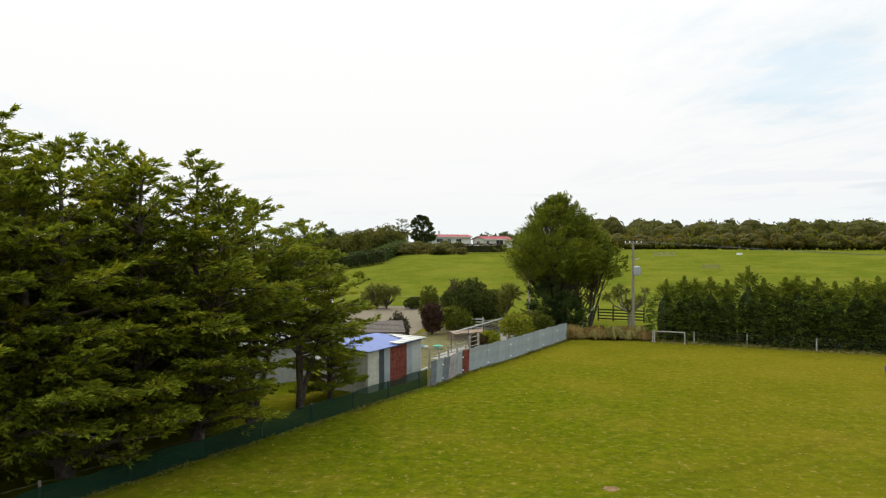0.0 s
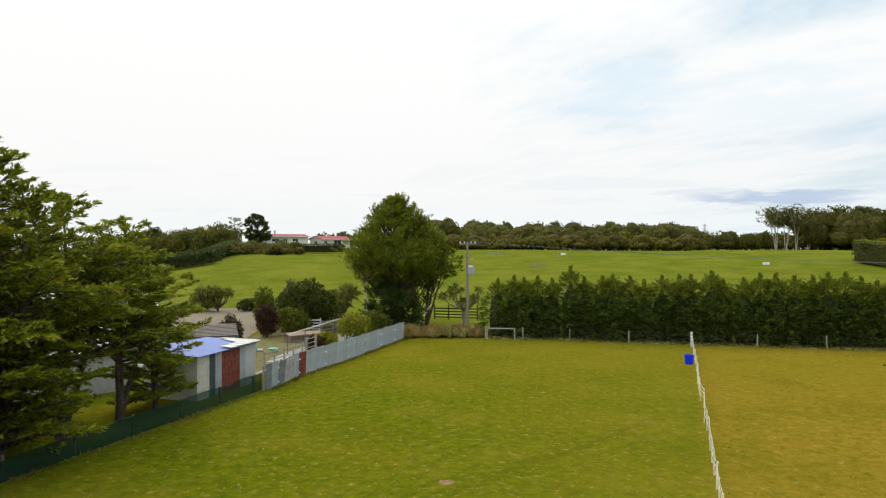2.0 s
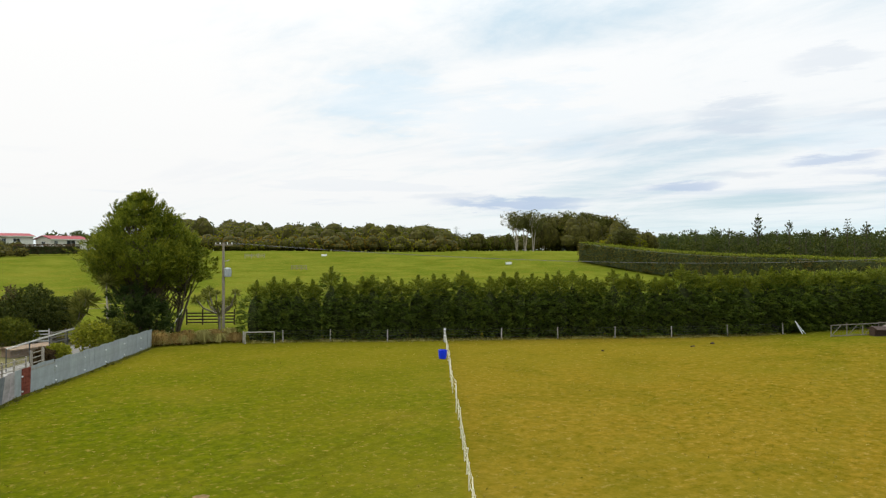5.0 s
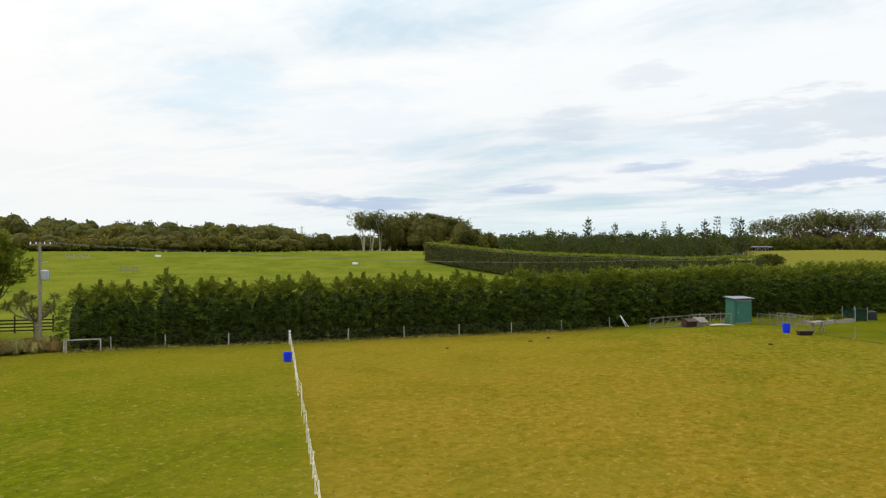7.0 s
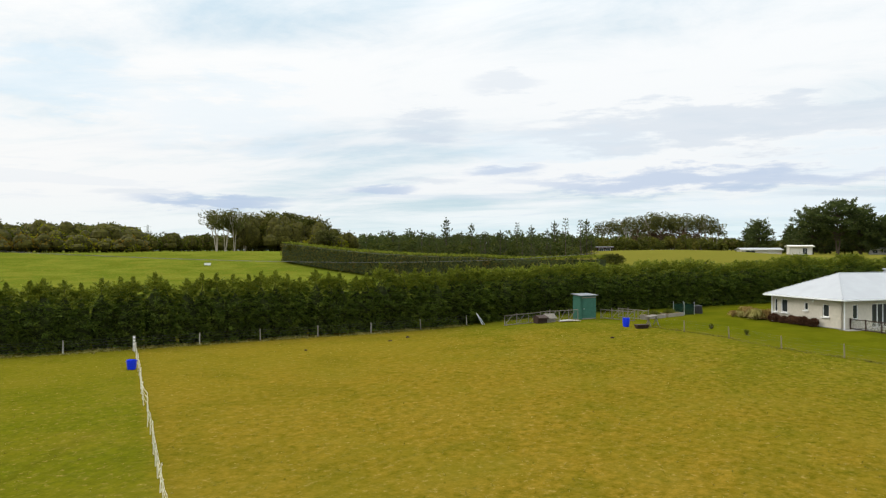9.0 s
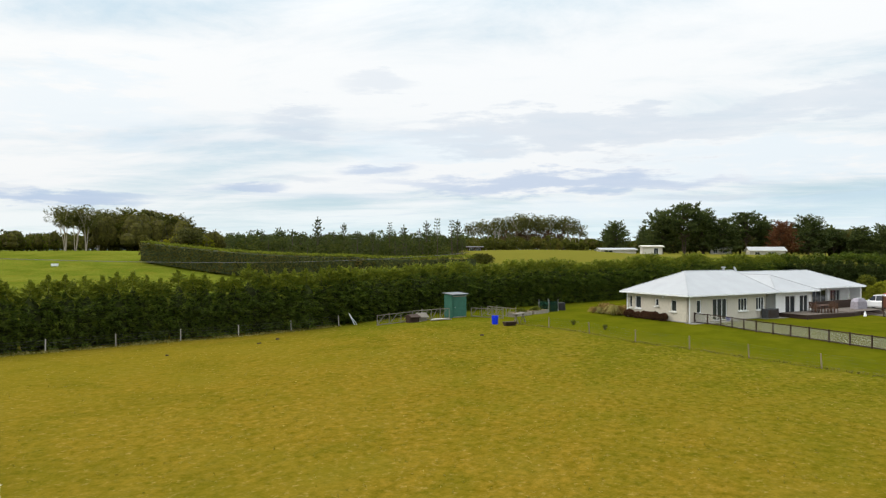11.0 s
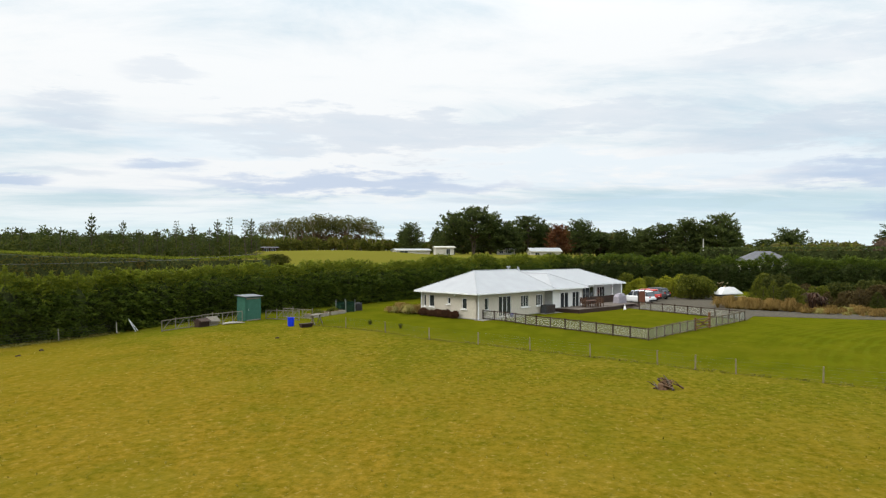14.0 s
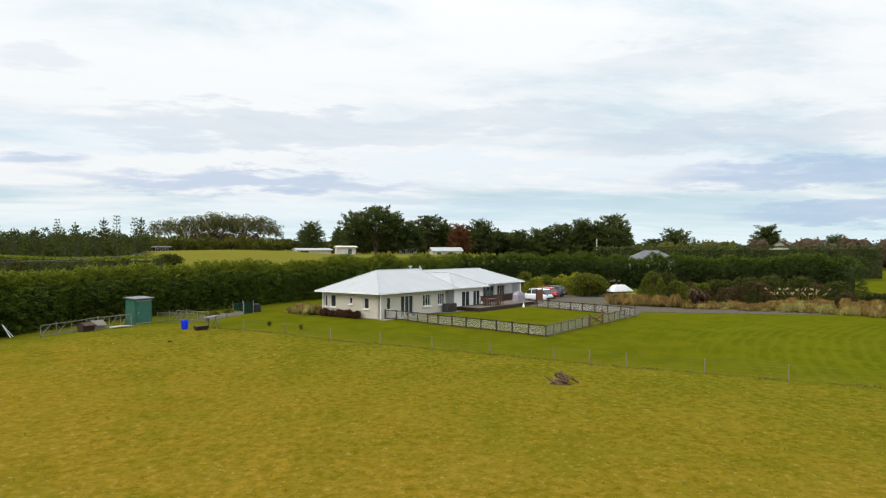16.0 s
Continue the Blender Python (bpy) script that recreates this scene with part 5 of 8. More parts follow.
bush("purple_bush", "dense purple-leaved bush beside the gravel", -1.0, 61.8, 0.9, 2.7, PURPLE, 1, 14, 80)
bush("round_bush", "rounded olive green clipped bush", -1.4, 70.0, 1.1, 3.6, SHRUB, 2, 14, 90)
bush("light_bush", "light green leafy shrub", 1.2, 63.2, 1.5, 2.5, leafy("mid green shrub leaf", (0.070, 0.088, 0.010), (0.180, 0.190, 0.018), None, 0.4), 3, 14, 80)
bush("dark_bush", "large dark green leafy shrub", 2.5, 65.8, 2.6, 4.5, leafy("dark shrub leaf", (0.030, 0.042, 0.007), (0.082, 0.092, 0.013)), 4, 30, 110)
bush("dark_bush", "dark green rounded shrub behind a pen", 4.3, 68.0, 1.7, 3.6, bpy.data.materials["dark shrub leaf"], 5, 16, 90)
bush("twiggy_bush", "half bare brown twiggy shrub", 1.0, 66.3, 1.1, 4.7, leafy("sparse brown leaf", (0.06, 0.045, 0.02), (0.13, 0.10, 0.035)), 6, 10, 40)
bush("yellow_bush", "yellow green leafy bush by the iron fence", 6.1, 57.5, 1.5, 2.3, YELLOWBUSH, 7)
bush("yellow_bush", "yellow green leafy bush by the iron fence", 7.8, 59.8, 1.4, 2.5, SHRUB, 8)
bush("low_bush", "low olive bush in a pen", 3.6, 53.5, 0.7, 1.2, YELLOWBUSH, 9)
bush("low_bush", "low brown bush in a pen", 2.7, 53.0, 0.7, 1.1, leafy("brown shrub leaf", (0.05, 0.03, 0.012), (0.10, 0.07, 0.03)), 10)
bush("low_bush", "low dark bush at the road edge", -3.4, 88.0, 1.3, 1.6, bpy.data.materials["dark shrub leaf"], 11)
bush("hanging_shrub", "pale trailing shrub on a roof edge", -3.6, 53.0, 0.9, 2.6, leafy("grey brown leaf", (0.06, 0.055, 0.03), (0.15, 0.13, 0.08)), 12)

for x, y, h, hd, sp, seed, lab in [(17.0, 63.5, 4.6, 11, 1.8, 1, "forked cabbage tree with round heads of sword leaves"), (6.1, 66.3, 4.3, 4, 0.8, 2, "short cabbage tree with large spiky heads"),
                                   (7.9, 63.6, 5.9, 1, 0.3, 3, "slender cabbage tree with a single pale stem"), (5.6, 65.6, 3.0, 2, 0.4, 7, "short cabbage tree with large spiky heads")]:
    plant("cabbage_tree", lab, "tree", sword_heads(seed, h, hd, 0.6 if hd > 5 else 0.95, sp * 1.1, 0.4, 80 if hd > 5 else 150), (PALEBARK if hd == 1 else POLEWOOD, PALMBLADE), x, y, seed * 50, 1.0, names=("stem", "leaf_head"))
for i, (x, y, h) in enumerate([(-8.4, 88.0, 3.3), (-7.2, 88.4, 3.0), (-9.5, 88.4, 2.8)]):
    plant("cabbage_tree", "clump of many-headed cabbage trees by the road", "tree", sword_heads(20 + i, h, 12, 0.75, 1.35, 0.12, 110), (BARK, PALMBLADE), x, y, i * 50, 1.0, names=("stem", "leaf_head"))

# tawny grass under the big tree and by the hedge end
tuss = [tussock_mesh(s, 0.72, 0.85, 300, 0.55, 0.014) for s in range(3)]
rt = random.Random(8)


def tussock(x, y, s, label="tawny arching tussock grass", ma=TUSSOCK, me=None, group="tussocks"):
    ob = part("tussock", me or tuss[rt.randrange(3)], ma, at=pose(x, y, gz(x, y) - 0.02, 0, 0, rt.uniform(0, 360)) @ Matrix.Scale(s, 4))
    return tagged(ob, label, "tussock", group)


for i in range(52):
    t = rt.uniform(0, 1)
    tussock(10.8 + 6.2 * t + rt.uniform(-0.3, 0.3), 59.2 - 1.2 * t + rt.uniform(-0.8, 1.4), rt.uniform(0.5, 1.5), "dry tawny grass tuft at the paddock edge", (TUSSOCK, PALETUFT, OLIVETUFT)[i % 3])

# ---------------------------------------------------------------- power pole and lines

pole = thing("power_pole", "timber power pole with crossarm, insulators and transformer", "power pole", pose(16.45, 60.2, 0, 0, 0, -28))
part("pole", Geo().tube([(0, 0, -0.3), (0, 0, 8.25)], [0.14, 0.10], 10), POLEWOOD, pole)
part("crossarm", Geo().beam((-0.75, 0.13, 8.05), (0.75, 0.13, 8.05), 0.1, 0.11), POLEWOOD, pole)
for i, x in enumerate((-0.68, -0.3, 0.3, 0.68)):
    part("insulator", Geo().lathe([(0.03, 8.1), (0.05, 8.15), (0.025, 8.18), (0.05, 8.22), (0.02, 8.27)], 8, x, 0.13), TRIM, pole)
part("lower_arm", Geo().beam((-0.1, 0.1, 6.6), (0.5, 0.1, 6.75), 0.07, 0.07), PALEPOST, pole)
tr = part("transformer", Geo().lathe([(0.26, 5.3), (0.29, 5.36), (0.29, 6.0), (0.24, 6.06), (0.1, 6.1)], 14, 0.34, 0.0), GALV, pole, "pale grey steel transformer can")
for k in range(6):
    a = k * 1.05
    part("fin", Geo().box(0.34 + 0.31 * math.cos(a), 0.31 * math.sin(a), 5.42, 0.06, 0.02, 0.5, math.degrees(a)), GALV, tr)
lines = thing("power_line", "thin sagging overhead power lines", "power line")
for off in (-0.68, -0.3, 0.3, 0.68):
    c = math.cos(radians(-28)), math.sin(radians(-28))
    a = Vector((16.45 + off * c[0], 60.2 + off * c[1], 8.25))
    b = Vector((110 + off, 41 + off, 7.1))
    pts = [a.lerp(b, i / 24) - Vector((0, 0, 1.5 * 4 * (i / 24) * (1 - i / 24))) for i in range(25)]
    part("wire", Geo().tube(pts, 0.006, 4), WIRE, lines)
stay = thing("leaning_pole", "pale thin pole leaning by the tree", "pole")
part("shaft", Geo().tube([(12.6, 64.5, 0.0), (14.4, 66.0, 2.2)], [0.05, 0.04], 6), PALEPOST, stay)

# ---------------------------------------------------------------- paddock fence, tape, tubs

hf = thing("post_and_wire_fence", "pale wooden posts with thin wires along the shelterbelt", "fence")
fp = Geo().tube([(0, 0, -0.2), (0, 0, 0.98), (0, 0, 1.0)], [0.052, 0.048, 0.04], 8).mesh("post")
FENCE = [(17.0, 56.4), (20.0, 55.4), (23.5, 53.8), (27.5, 51.2), (36.2, 47.0), (40.6, 44.8), (45.1, 42.5), (49.5, 40.1), (54.4, 38.0), (58.9, 35.6)]
for x, y in FENCE:
    part("post", fp, FENCEPOST, hf, at=pose(x, y, gz(x, y), rt.uniform(-2, 2), rt.uniform(-2, 2), rt.uniform(0, 90)))
for h in (0.25, 0.5, 0.72, 0.92):
    part("wire", Geo().tube([(x, y - 0.07, gz(x, y) + h) for x, y in FENCE], 0.005, 4), WIRE, hf)

goal = thing("hurdle_frame", "small pale grey goal frame standing by the fence", "frame", local_frame((17.0, 55.9), (19.1, 55.0)))
for nm, a, b in (("upright", (0, 0, 0), (0, 0, 0.95)), ("upright", (2.3, 0, 0), (2.3, 0, 0.95)), ("top_bar", (-0.03, 0, 0.95), (2.33, 0, 0.95))):
    part(nm, Geo().tube([a, b], 0.042, 8), FENCEPOST, goal)
net = Geo()
for i in range(8):
    net.tube([(0.3 * i + 0.05, 0, 0.93), (0.3 * i + 0.05, 0.6, 0.05)], 0.006, 3)
part("net", net, DARKSHEET, goal)

tape = thing("electric_tape_fence", "white electric fence tape on close plastic tread-in posts", "fence")
ta, tb = Vector((*TAPE_A, 0)), Vector((*TAPE_B, 0))
n = 36
tp = Geo().tube([(0, 0, -0.1), (0, 0, 0.92)], [0.018, 0.014], 6).box(0.03, 0, 0.03, 0.09, 0.02, 0.02).box(0.02, 0, 0.5, 0.05, 0.02, 0.03).box(0.02, 0, 0.86, 0.05, 0.02, 0.03).mesh("tread_in_post")
spots = []
for i in range(n):
    t = i / (n - 1)
    p = ta.lerp(tb, t)
    spots.append((p.x + rt.uniform(-0.05, 0.05), p.y + rt.uniform(-0.05, 0.05)))
    part("tread_in_post", tp, TAPEWHITE, tape, at=pose(*spots[-1], 0, rt.uniform(-2.5, 2.5), rt.uniform(-2.5, 2.5), rt.uniform(0, 90)))
for h in (0.45, 0.68, 0.88):
    g = Geo()
    for (x0, y0), (x1, y1) in zip(spots, spots[1:]):
        sag = rt.uniform(0.01, 0.08)
        g.beam((x0, y0, h), ((x0 + x1) / 2, (y0 + y1) / 2, h - sag), 0.006, 0.034)
        g.beam(((x0 + x1) / 2, (y0 + y1) / 2, h - sag), (x1, y1, h), 0.006, 0.034)
    part("tape", g, TAPEWHITE, tape)
ender = thing("strainer_post", "round wooden strainer post with white tape insulators", "post", pose(31.3, 48.3, 0))
part("post", Geo().tube([(0, 0, -0.2), (0, 0, 1.15)], [0.1, 0.09], 8), PALEPOST, ender)
for h in (0.5, 0.75, 1.0):
    part("insulator", Geo().box(-0.05, -0.1, h, 0.14, 0.08, 0.09, 0, 0, 0.02), TRIM, ender)


def blue_tub(x, y, label, r, h, cat="tub"):
    ob = thing("blue_" + cat, label, cat, pose(x, y, gz(x, y)))
    part("body", Geo().lathe([(r * 0.86, 0), (r * 0.92, h * 0.1), (r, h * 0.55), (r * 1.0, h * 0.93), (r * 1.08, h * 0.94), (r * 1.08, h), (r * 0.94, h), (r * 0.8, 0.06)], 20), BLUEPLASTIC, ob)
    for s in (-1, 1):
        part("handle", Geo().tube([(s * r * 1.0, -0.1, h * 0.82), (s * (r + 0.07), -0.06, h * 0.86), (s * (r + 0.07), 0.06, h * 0.86), (s * r * 1.0, 0.1, h * 0.82)], 0.015, 6), BLUEPLASTIC, ob)
    return ob


blue_tub(26.4, 41.0, "bright blue plastic tub on the grass", 0.29, 0.60)
blue_tub(61.2, 20.3, "bright blue plastic barrel on the grass", 0.30, 0.78, "barrel")

# heap of roots and branches
pile = thing("branch_heap", "heap of old brown branches and roots on the grass", "branch heap", pose(39.2, -8.05, 0) @ Matrix.Scale(0.82, 4))
rb = random.Random(21)
for i in range(26):
    a = rb.uniform(0, math.pi)
    L = rb.uniform(0.5, 1.0)
    c = (rb.gauss(0, 0.28), rb.gauss(0, 0.35), rb.uniform(0.05, 0.62))
    d = (math.cos(a) * L / 2, math.sin(a) * L / 2, rb.uniform(-0.15, 0.3))
    r = rb.uniform(0.03, 0.10)
    part("branch", Geo().tube([(c[0] - d[0], c[1] - d[1], max(0.03, c[2] - d[2])), (c[0] + rb.uniform(-0.05, 0.05), c[1], c[2] + 0.05), (c[0] + d[0], c[1] + d[1], max(0.03, c[2] + d[2]))], [r, r * 0.9, r * 0.5], 6), HEAPWOOD if i % 3 else BARK, pile)
part("stump", Geo().lathe([(0.42, 0.0), (0.36, 0.12), (0.3, 0.32), (0.27, 0.36)], 12, -0.1, 0.1), HEAPWOOD, pile)

# ---------------------------------------------------------------- hen run, green shed, garden

gs = thing("garden_shed", "tall narrow green painted garden shed with a flat roof", "shed", local_frame((65.0, 26.1), (66.95, 25.15), 0.7))
GD, GH = 1.15, 2.42
part("wall", Geo().beam((0, 0.05, GH / 2 - 0.05), (2.0, 0.05, GH / 2 - 0.05), 0.06, GH), SHEDGREEN, gs)
part("wall", Geo().beam((0.03, 0.05, GH / 2 - 0.05), (0.03, GD, GH / 2 - 0.05), 0.06, GH), SHEDGREEN, gs)
part("wall", Geo().beam((1.97, 0.05, GH / 2 - 0.05), (1.97, GD, GH / 2 - 0.05), 0.06, GH), SHEDGREEN, gs)
part("wall", Geo().beam((0, GD, GH / 2 - 0.05), (2.0, GD, GH / 2 - 0.05), 0.06, GH), SHEDGREEN, gs)
door = part("door", Geo().box(1.05, -0.02, 0.12, 1.7, 0.05, 1.98, 0, 0, 0.01), SHEDGREEN, gs)
for x, sx, z, sz in ((1.02, 1.8, 0.03, 0.08), (1.02, 1.85, 2.12, 0.07)):
    part("door_trim", Geo().box(x, -0.025, z, sx, 0.06, sz), POSTWOOD, gs)
part("handle", Geo().tube([(0.35, -0.07, 0.95), (0.35, -0.07, 1.15)], 0.02, 6), CHROME, door)
part("roof", Geo().add([(-0.15, -0.2, 2.32), (2.15, -0.2, 2.32), (2.15, GD + 0.2, 2.44), (-0.15, GD + 0.2, 2.44), (-0.15, -0.2, 2.38), (2.15, -0.2, 2.38), (2.15, GD + 0.2, 2.50), (-0.15, GD + 0.2, 2.50)],
                       [(3, 2, 1, 0), (4, 5, 6, 7), (0, 1, 5, 4), (1, 2, 6, 5), (2, 3, 7, 6), (3, 0, 4, 7)]), OLDGALV, gs)


def hurdle(name, label, p, q, h, bays, ma=RUNWOOD, brace=True):
    ob = thing(name, label, "fence", local_frame(p, q, gz(*p)))
    L = math.hypot(q[0] - p[0], q[1] - p[1])
    for i in range(bays + 1):
        part("post", Geo().box(L * i / bays, 0, -0.1, 0.07, 0.07, h + 0.1 + (0.2 if i % 2 else 0), 0, 0, 0.01), ma, ob)
    for z in (0.06, h):
        part("rail", Geo().beam((0, -0.05, z), (L, -0.05, z + (gz(*q) - gz(*p))), 0.04, 0.07), ma, ob)
    if brace:
        for i in range(bays):
            part("brace", Geo().beam((L * i / bays, -0.06, 0.08), (L * (i + 0.6) / bays, -0.06, h), 0.03, 0.05), ma, ob)
    w = Geo()
    for i in range(int(L / 0.25)):
        w.tube([(i * 0.25, 0.01, 0), (i * 0.25, 0.01, h)], 0.004, 3)
    for i in range(6):
        w.tube([(0, 0.01, h * i / 6), (L, 0.01, h * i / 6)], 0.004, 3)
    part("mesh", w, WIRE, ob)
    return ob


hurdle("hen_run_fence", "weathered timber and wire netting hen run fence", (58.6, 31.2), (61.6, 28.9), 0.95, 3)
hurdle("hen_run_fence", "weathered timber and wire netting hen run fence", (61.6, 28.9), (64.7, 26.3), 1.0, 4)
hurdle("hen_run_fence", "low timber and wire run beside the green shed", (67.3, 24.9), (66.4, 21.2), 0.9, 3)
hurdle("hen_run_fence", "low timber and wire run beside the green shed", (69.6, 23.9), (67.9, 20.3), 0.9, 3)
small_shed("hen_hutch", "small dark timber hen hutch with a low lid", "hutch", (60.3, 28.5), (61.1, 28.0), 0.75, 0.55, 0.12, DARKWOOD, DARKWOOD, 0.06)
small_shed("nest_box", "low pale timber nest box with a lid", "hutch", (61.3, 28.1), (62.1, 27.6), 0.7, 0.5, 0.22, POSTWOOD, RUNWOOD, 0.10)
logs = thing("pole_heap", "pale rough poles lying along the hen run", "poles", pose(62.7, 26.4, gz(62.7, 26.4), 0, 0, -40))
for i in range(5):
    part("pole", Geo().tube([(-1.2 + 0.15 * i, -0.25 + 0.1 * i, 0.07 + 0.05 * (i % 2)), (0.0, -0.2 + 0.1 * i, 0.1 + 0.05 * (i % 2)), (1.1 - 0.1 * i, -0.3 + 0.14 * i, 0.07)], [0.06, 0.055, 0.04], 6), PALEPOST if i % 2 else POSTWOOD, logs)
boards = thing("leaning_boards", "two white boards leaning on the fence", "boards", pose(59.6, 34.6, gz(59.6, 34.6)))
for i in range(2):
    part("board", Geo().beam((0.28 * i, -0.4 - 0.1 * i, 0.0), (-0.25 + 0.15 * i, 0.15, 1.15 - 0.1 * i), 0.22, 0.03), TRIM, boards)
tbl = thing("trestle_table", "rough timber trestle table with a dark trough below", "table", local_frame((61.9, 18.6), (64.6, 18.4), 0.7))
part("tabletop", Geo().beam((0, 0, 0.9), (2.3, 0, 0.9), 0.7, 0.06), RUNWOOD, tbl)
for x in (0.2, 2.1):
    part("leg", Geo().beam((x, -0.25, 0), (x + 0.1, 0.1, 0.9), 0.08, 0.08), RUNWOOD, tbl)
    part("leg", Geo().beam((x, 0.25, 0), (x + 0.1, -0.1, 0.9), 0.08, 0.08), RUNWOOD, tbl)
trough = thing("feed_trough", "dark tilted feed trough on the grass", "trough", pose(60.6, 18.7, 0.7, 0, 0, -40))
part("trough_body", Geo().add([(-0.6, -0.3, 0.35), (0.6, -0.3, 0.35), (0.6, 0.3, 0.35), (-0.6, 0.3, 0.35), (-0.55, -0.12, 0), (0.55, -0.12, 0), (0.55, 0.12, 0), (-0.55, 0.12, 0)],
                              [(7, 6, 5, 4), (0, 1, 5, 4), (1, 2, 6, 5), (2, 3, 7, 6), (3, 0, 4, 7), (0, 3, 2, 1)]), DARKWOOD, trough)
for i, (x, y) in enumerate([(70.4, 20.6), (73.4, 19.6)]):
    bed = thing("garden_bed", "raised garden bed with pale timber sides", "garden bed", pose(x, y, 0.7, 0, 0, -20))
    for a, b in (((-1.3, -0.6), (1.3, -0.6)), ((1.3, -0.6), (1.3, 0.6)), ((1.3, 0.6), (-1.3, 0.6)), ((-1.3, 0.6), (-1.3, -0.6))):
        part("side_board", Geo().beam((*a, 0.17), (*b, 0.17), 0.06, 0.36), POSTWOOD if a[1] < 0 else RUNWOOD, bed)
    part("soil", Geo().box(0, 0, 0, 2.5, 1.1, 0.33), EARTH, bed)
    part("plants", bush_mesh(60 + i, 1.1, 0.5, 0.7, 6, 30, 0.15), SHRUB, bed)
cage = thing("compost_cage", "dark green netting cage with steel posts", "cage", pose(76.2, 19.0, 0.7, 0, 0, -25))
for x, y in ((-0.8, -0.7), (0.8, -0.7), (0.8, 0.7), (-0.8, 0.7)):
    part("post", Geo().tube([(x, y, 0), (x, y, 1.35)], 0.04, 6), CHROME, cage)
for a, b in (((-0.8, -0.7), (0.8, -0.7)), ((0.8, -0.7), (0.8, 0.7)), ((0.8, 0.7), (-0.8, 0.7)), ((-0.8, 0.7), (-0.8, -0.7))):
    part("netting", Geo().beam((*a, 0.55), (*b, 0.55), 0.02, 1.1), SHADECLOTH, cage)
bin_ = thing("compost_bin", "black plastic compost bin with a lid", "bin", pose(78.2, 18.0, 0.7))
part("body", Geo().lathe([(0.48, 0), (0.42, 0.75), (0.40, 0.78)], 14), BLACKPLASTIC, bin_)
part("lid", Geo().lathe([(0.42, 0.78), (0.40, 0.84), (0.15, 0.90)], 14), BLACKPLASTIC, bin_)

# lawn fence with thin posts
lf = thing("lawn_fence", "light wire fence on thin weathered posts beside the lawn", "fence")
LP = [(62.0, 18.6), (60.3, 15.0), (58.0, 11.0), (55.0, 6.9), (53.3, 2.9), (51.2, -1.0), (49.0, -5.1), (46.8, -9.2), (45.2, -11.2), (44.0, -13.3), (41.7, -17.4), (39.3, -21.3), (36.6, -26.0)]
lp = Geo().tube([(0, 0, -0.2), (0, 0, 0.93), (0, 0, 0.95)], [0.044, 0.042, 0.038], 7).mesh("post")
for x, y in LP:
    part("post", lp, TANPOST, lf, at=pose(x, y, gz(x, y), rt.uniform(-3, 3), rt.uniform(-3, 3)))
for h in (0.15, 0.35, 0.55, 0.75, 0.9):
    part("wire", Geo().tube([(x, y, gz(x, y) + h) for x, y in LP], 0.002, 3), WIRE, lf)
for x, y in ((63.5, 13.5), (60.8, 10.2)):
    bush("sapling", "tiny dark sapling on the grass", x, y, 0.16, 0.5, SHRUB, int(x), 5, 14, 0.10)

# bare spots in the turf
CLOD = solid("dark damp earth", (0.050, 0.036, 0.018), 0.95, grain=6, spread=0.5, bump=0.6)
for i, (x, y, r) in enumerate([(5.3, 22.0, 0.28), (49.0, 35.6, 0.3), (46.2, 35.4, 0.22), (54.0, 19.0, 0.25), (38.5, 37.5, 0.2)]):
    rr = random.Random(i)
    me = Geo()
    if i:
        # a few turned lumps lying together
        for k in range(6):
            a, d, q = rr.uniform(0, 6.28), r * rr.uniform(0.1, 0.75), r * rr.uniform(0.22, 0.42)
            n = len(me.v)
            me.lathe([(q * 0.9, -0.03), (q, q * 0.3), (q * 0.75, q * 0.75), (q * 0.3, q * 0.95), (0.01, q)], 8)
            me.v[n:] = [(d * math.cos(a) + e[0] * rr.uniform(0.75, 1.2), d * math.sin(a) * 0.8 + e[1] * rr.uniform(0.75, 1.2), e[2] * rr.uniform(0.8, 1.2)) for e in me.v[n:]]
    else:
        me.lathe([(r, -0.02), (r * 0.9, 0.008), (r * 0.5, 0.014), (0.02, 0.018)], 14)
        me.v = [(a * rr.uniform(0.75, 1.25), b * rr.uniform(0.75, 1.25), c) for a, b, c in me.v]
    tagged(part("earth_clod" if i else "bare_patch", me, CLOD if i else EARTH, at=pose(x, y, gz(x, y))), "dark clod of earth on the grass" if i else "bare trampled earth patch in the grass", "earth")

# ---------------------------------------------------------------- the long brick house

house = thing("house", "long single-storey cream brick house with a pale steel hip roof", "house", pose(68.84, 3.87, 0.7, 0, 0, -39.3))
EAVE = 2.45


def window(parent, p, q, s0, s1, b, t, door=False, bars=1, wall_t=0.2, sill=True):
    """A window or glazed door in the opening s0..s1, b..t of the wall from p to q."""
    d = (Vector((*q, 0)) - Vector((*p, 0))).normalized()
    m = Matrix.Translation((p[0] + d.x * s0, p[1] + d.y * s0, 0)) @ Matrix.Rotation(math.atan2(d.y, d.x), 4, "Z")
    ob = part("glazed_door" if door else "window", frame_geo(s1 - s0, b, t, bars), TRIM, parent, at=m)
    part("pane", Geo().box((s1 - s0) / 2, 0.10, b + 0.03, s1 - s0 - 0.06, 0.012, t - b - 0.06), GLASS, ob)
    if sill:
        part("sill", Geo().box((s1 - s0) / 2, -0.03, b - 0.09, s1 - s0 + 0.16, 0.22, 0.07), TRIM, ob)
    return ob


def frame_geo(w, b, t, bars):
    g = Geo()
    k = 0.06
    for x in (k / 2, w - k / 2):
        g.box(x, 0.09, b, k, 0.09, t - b)
    for z in (b, t - k):
        g.box(w / 2, 0.09, z, w - 2 * k, 0.08, k)
    for i in range(bars):
        g.box(w * (i + 1) / (bars + 1), 0.09, b + k, k, 0.075, t - b - 2 * k)
    return g


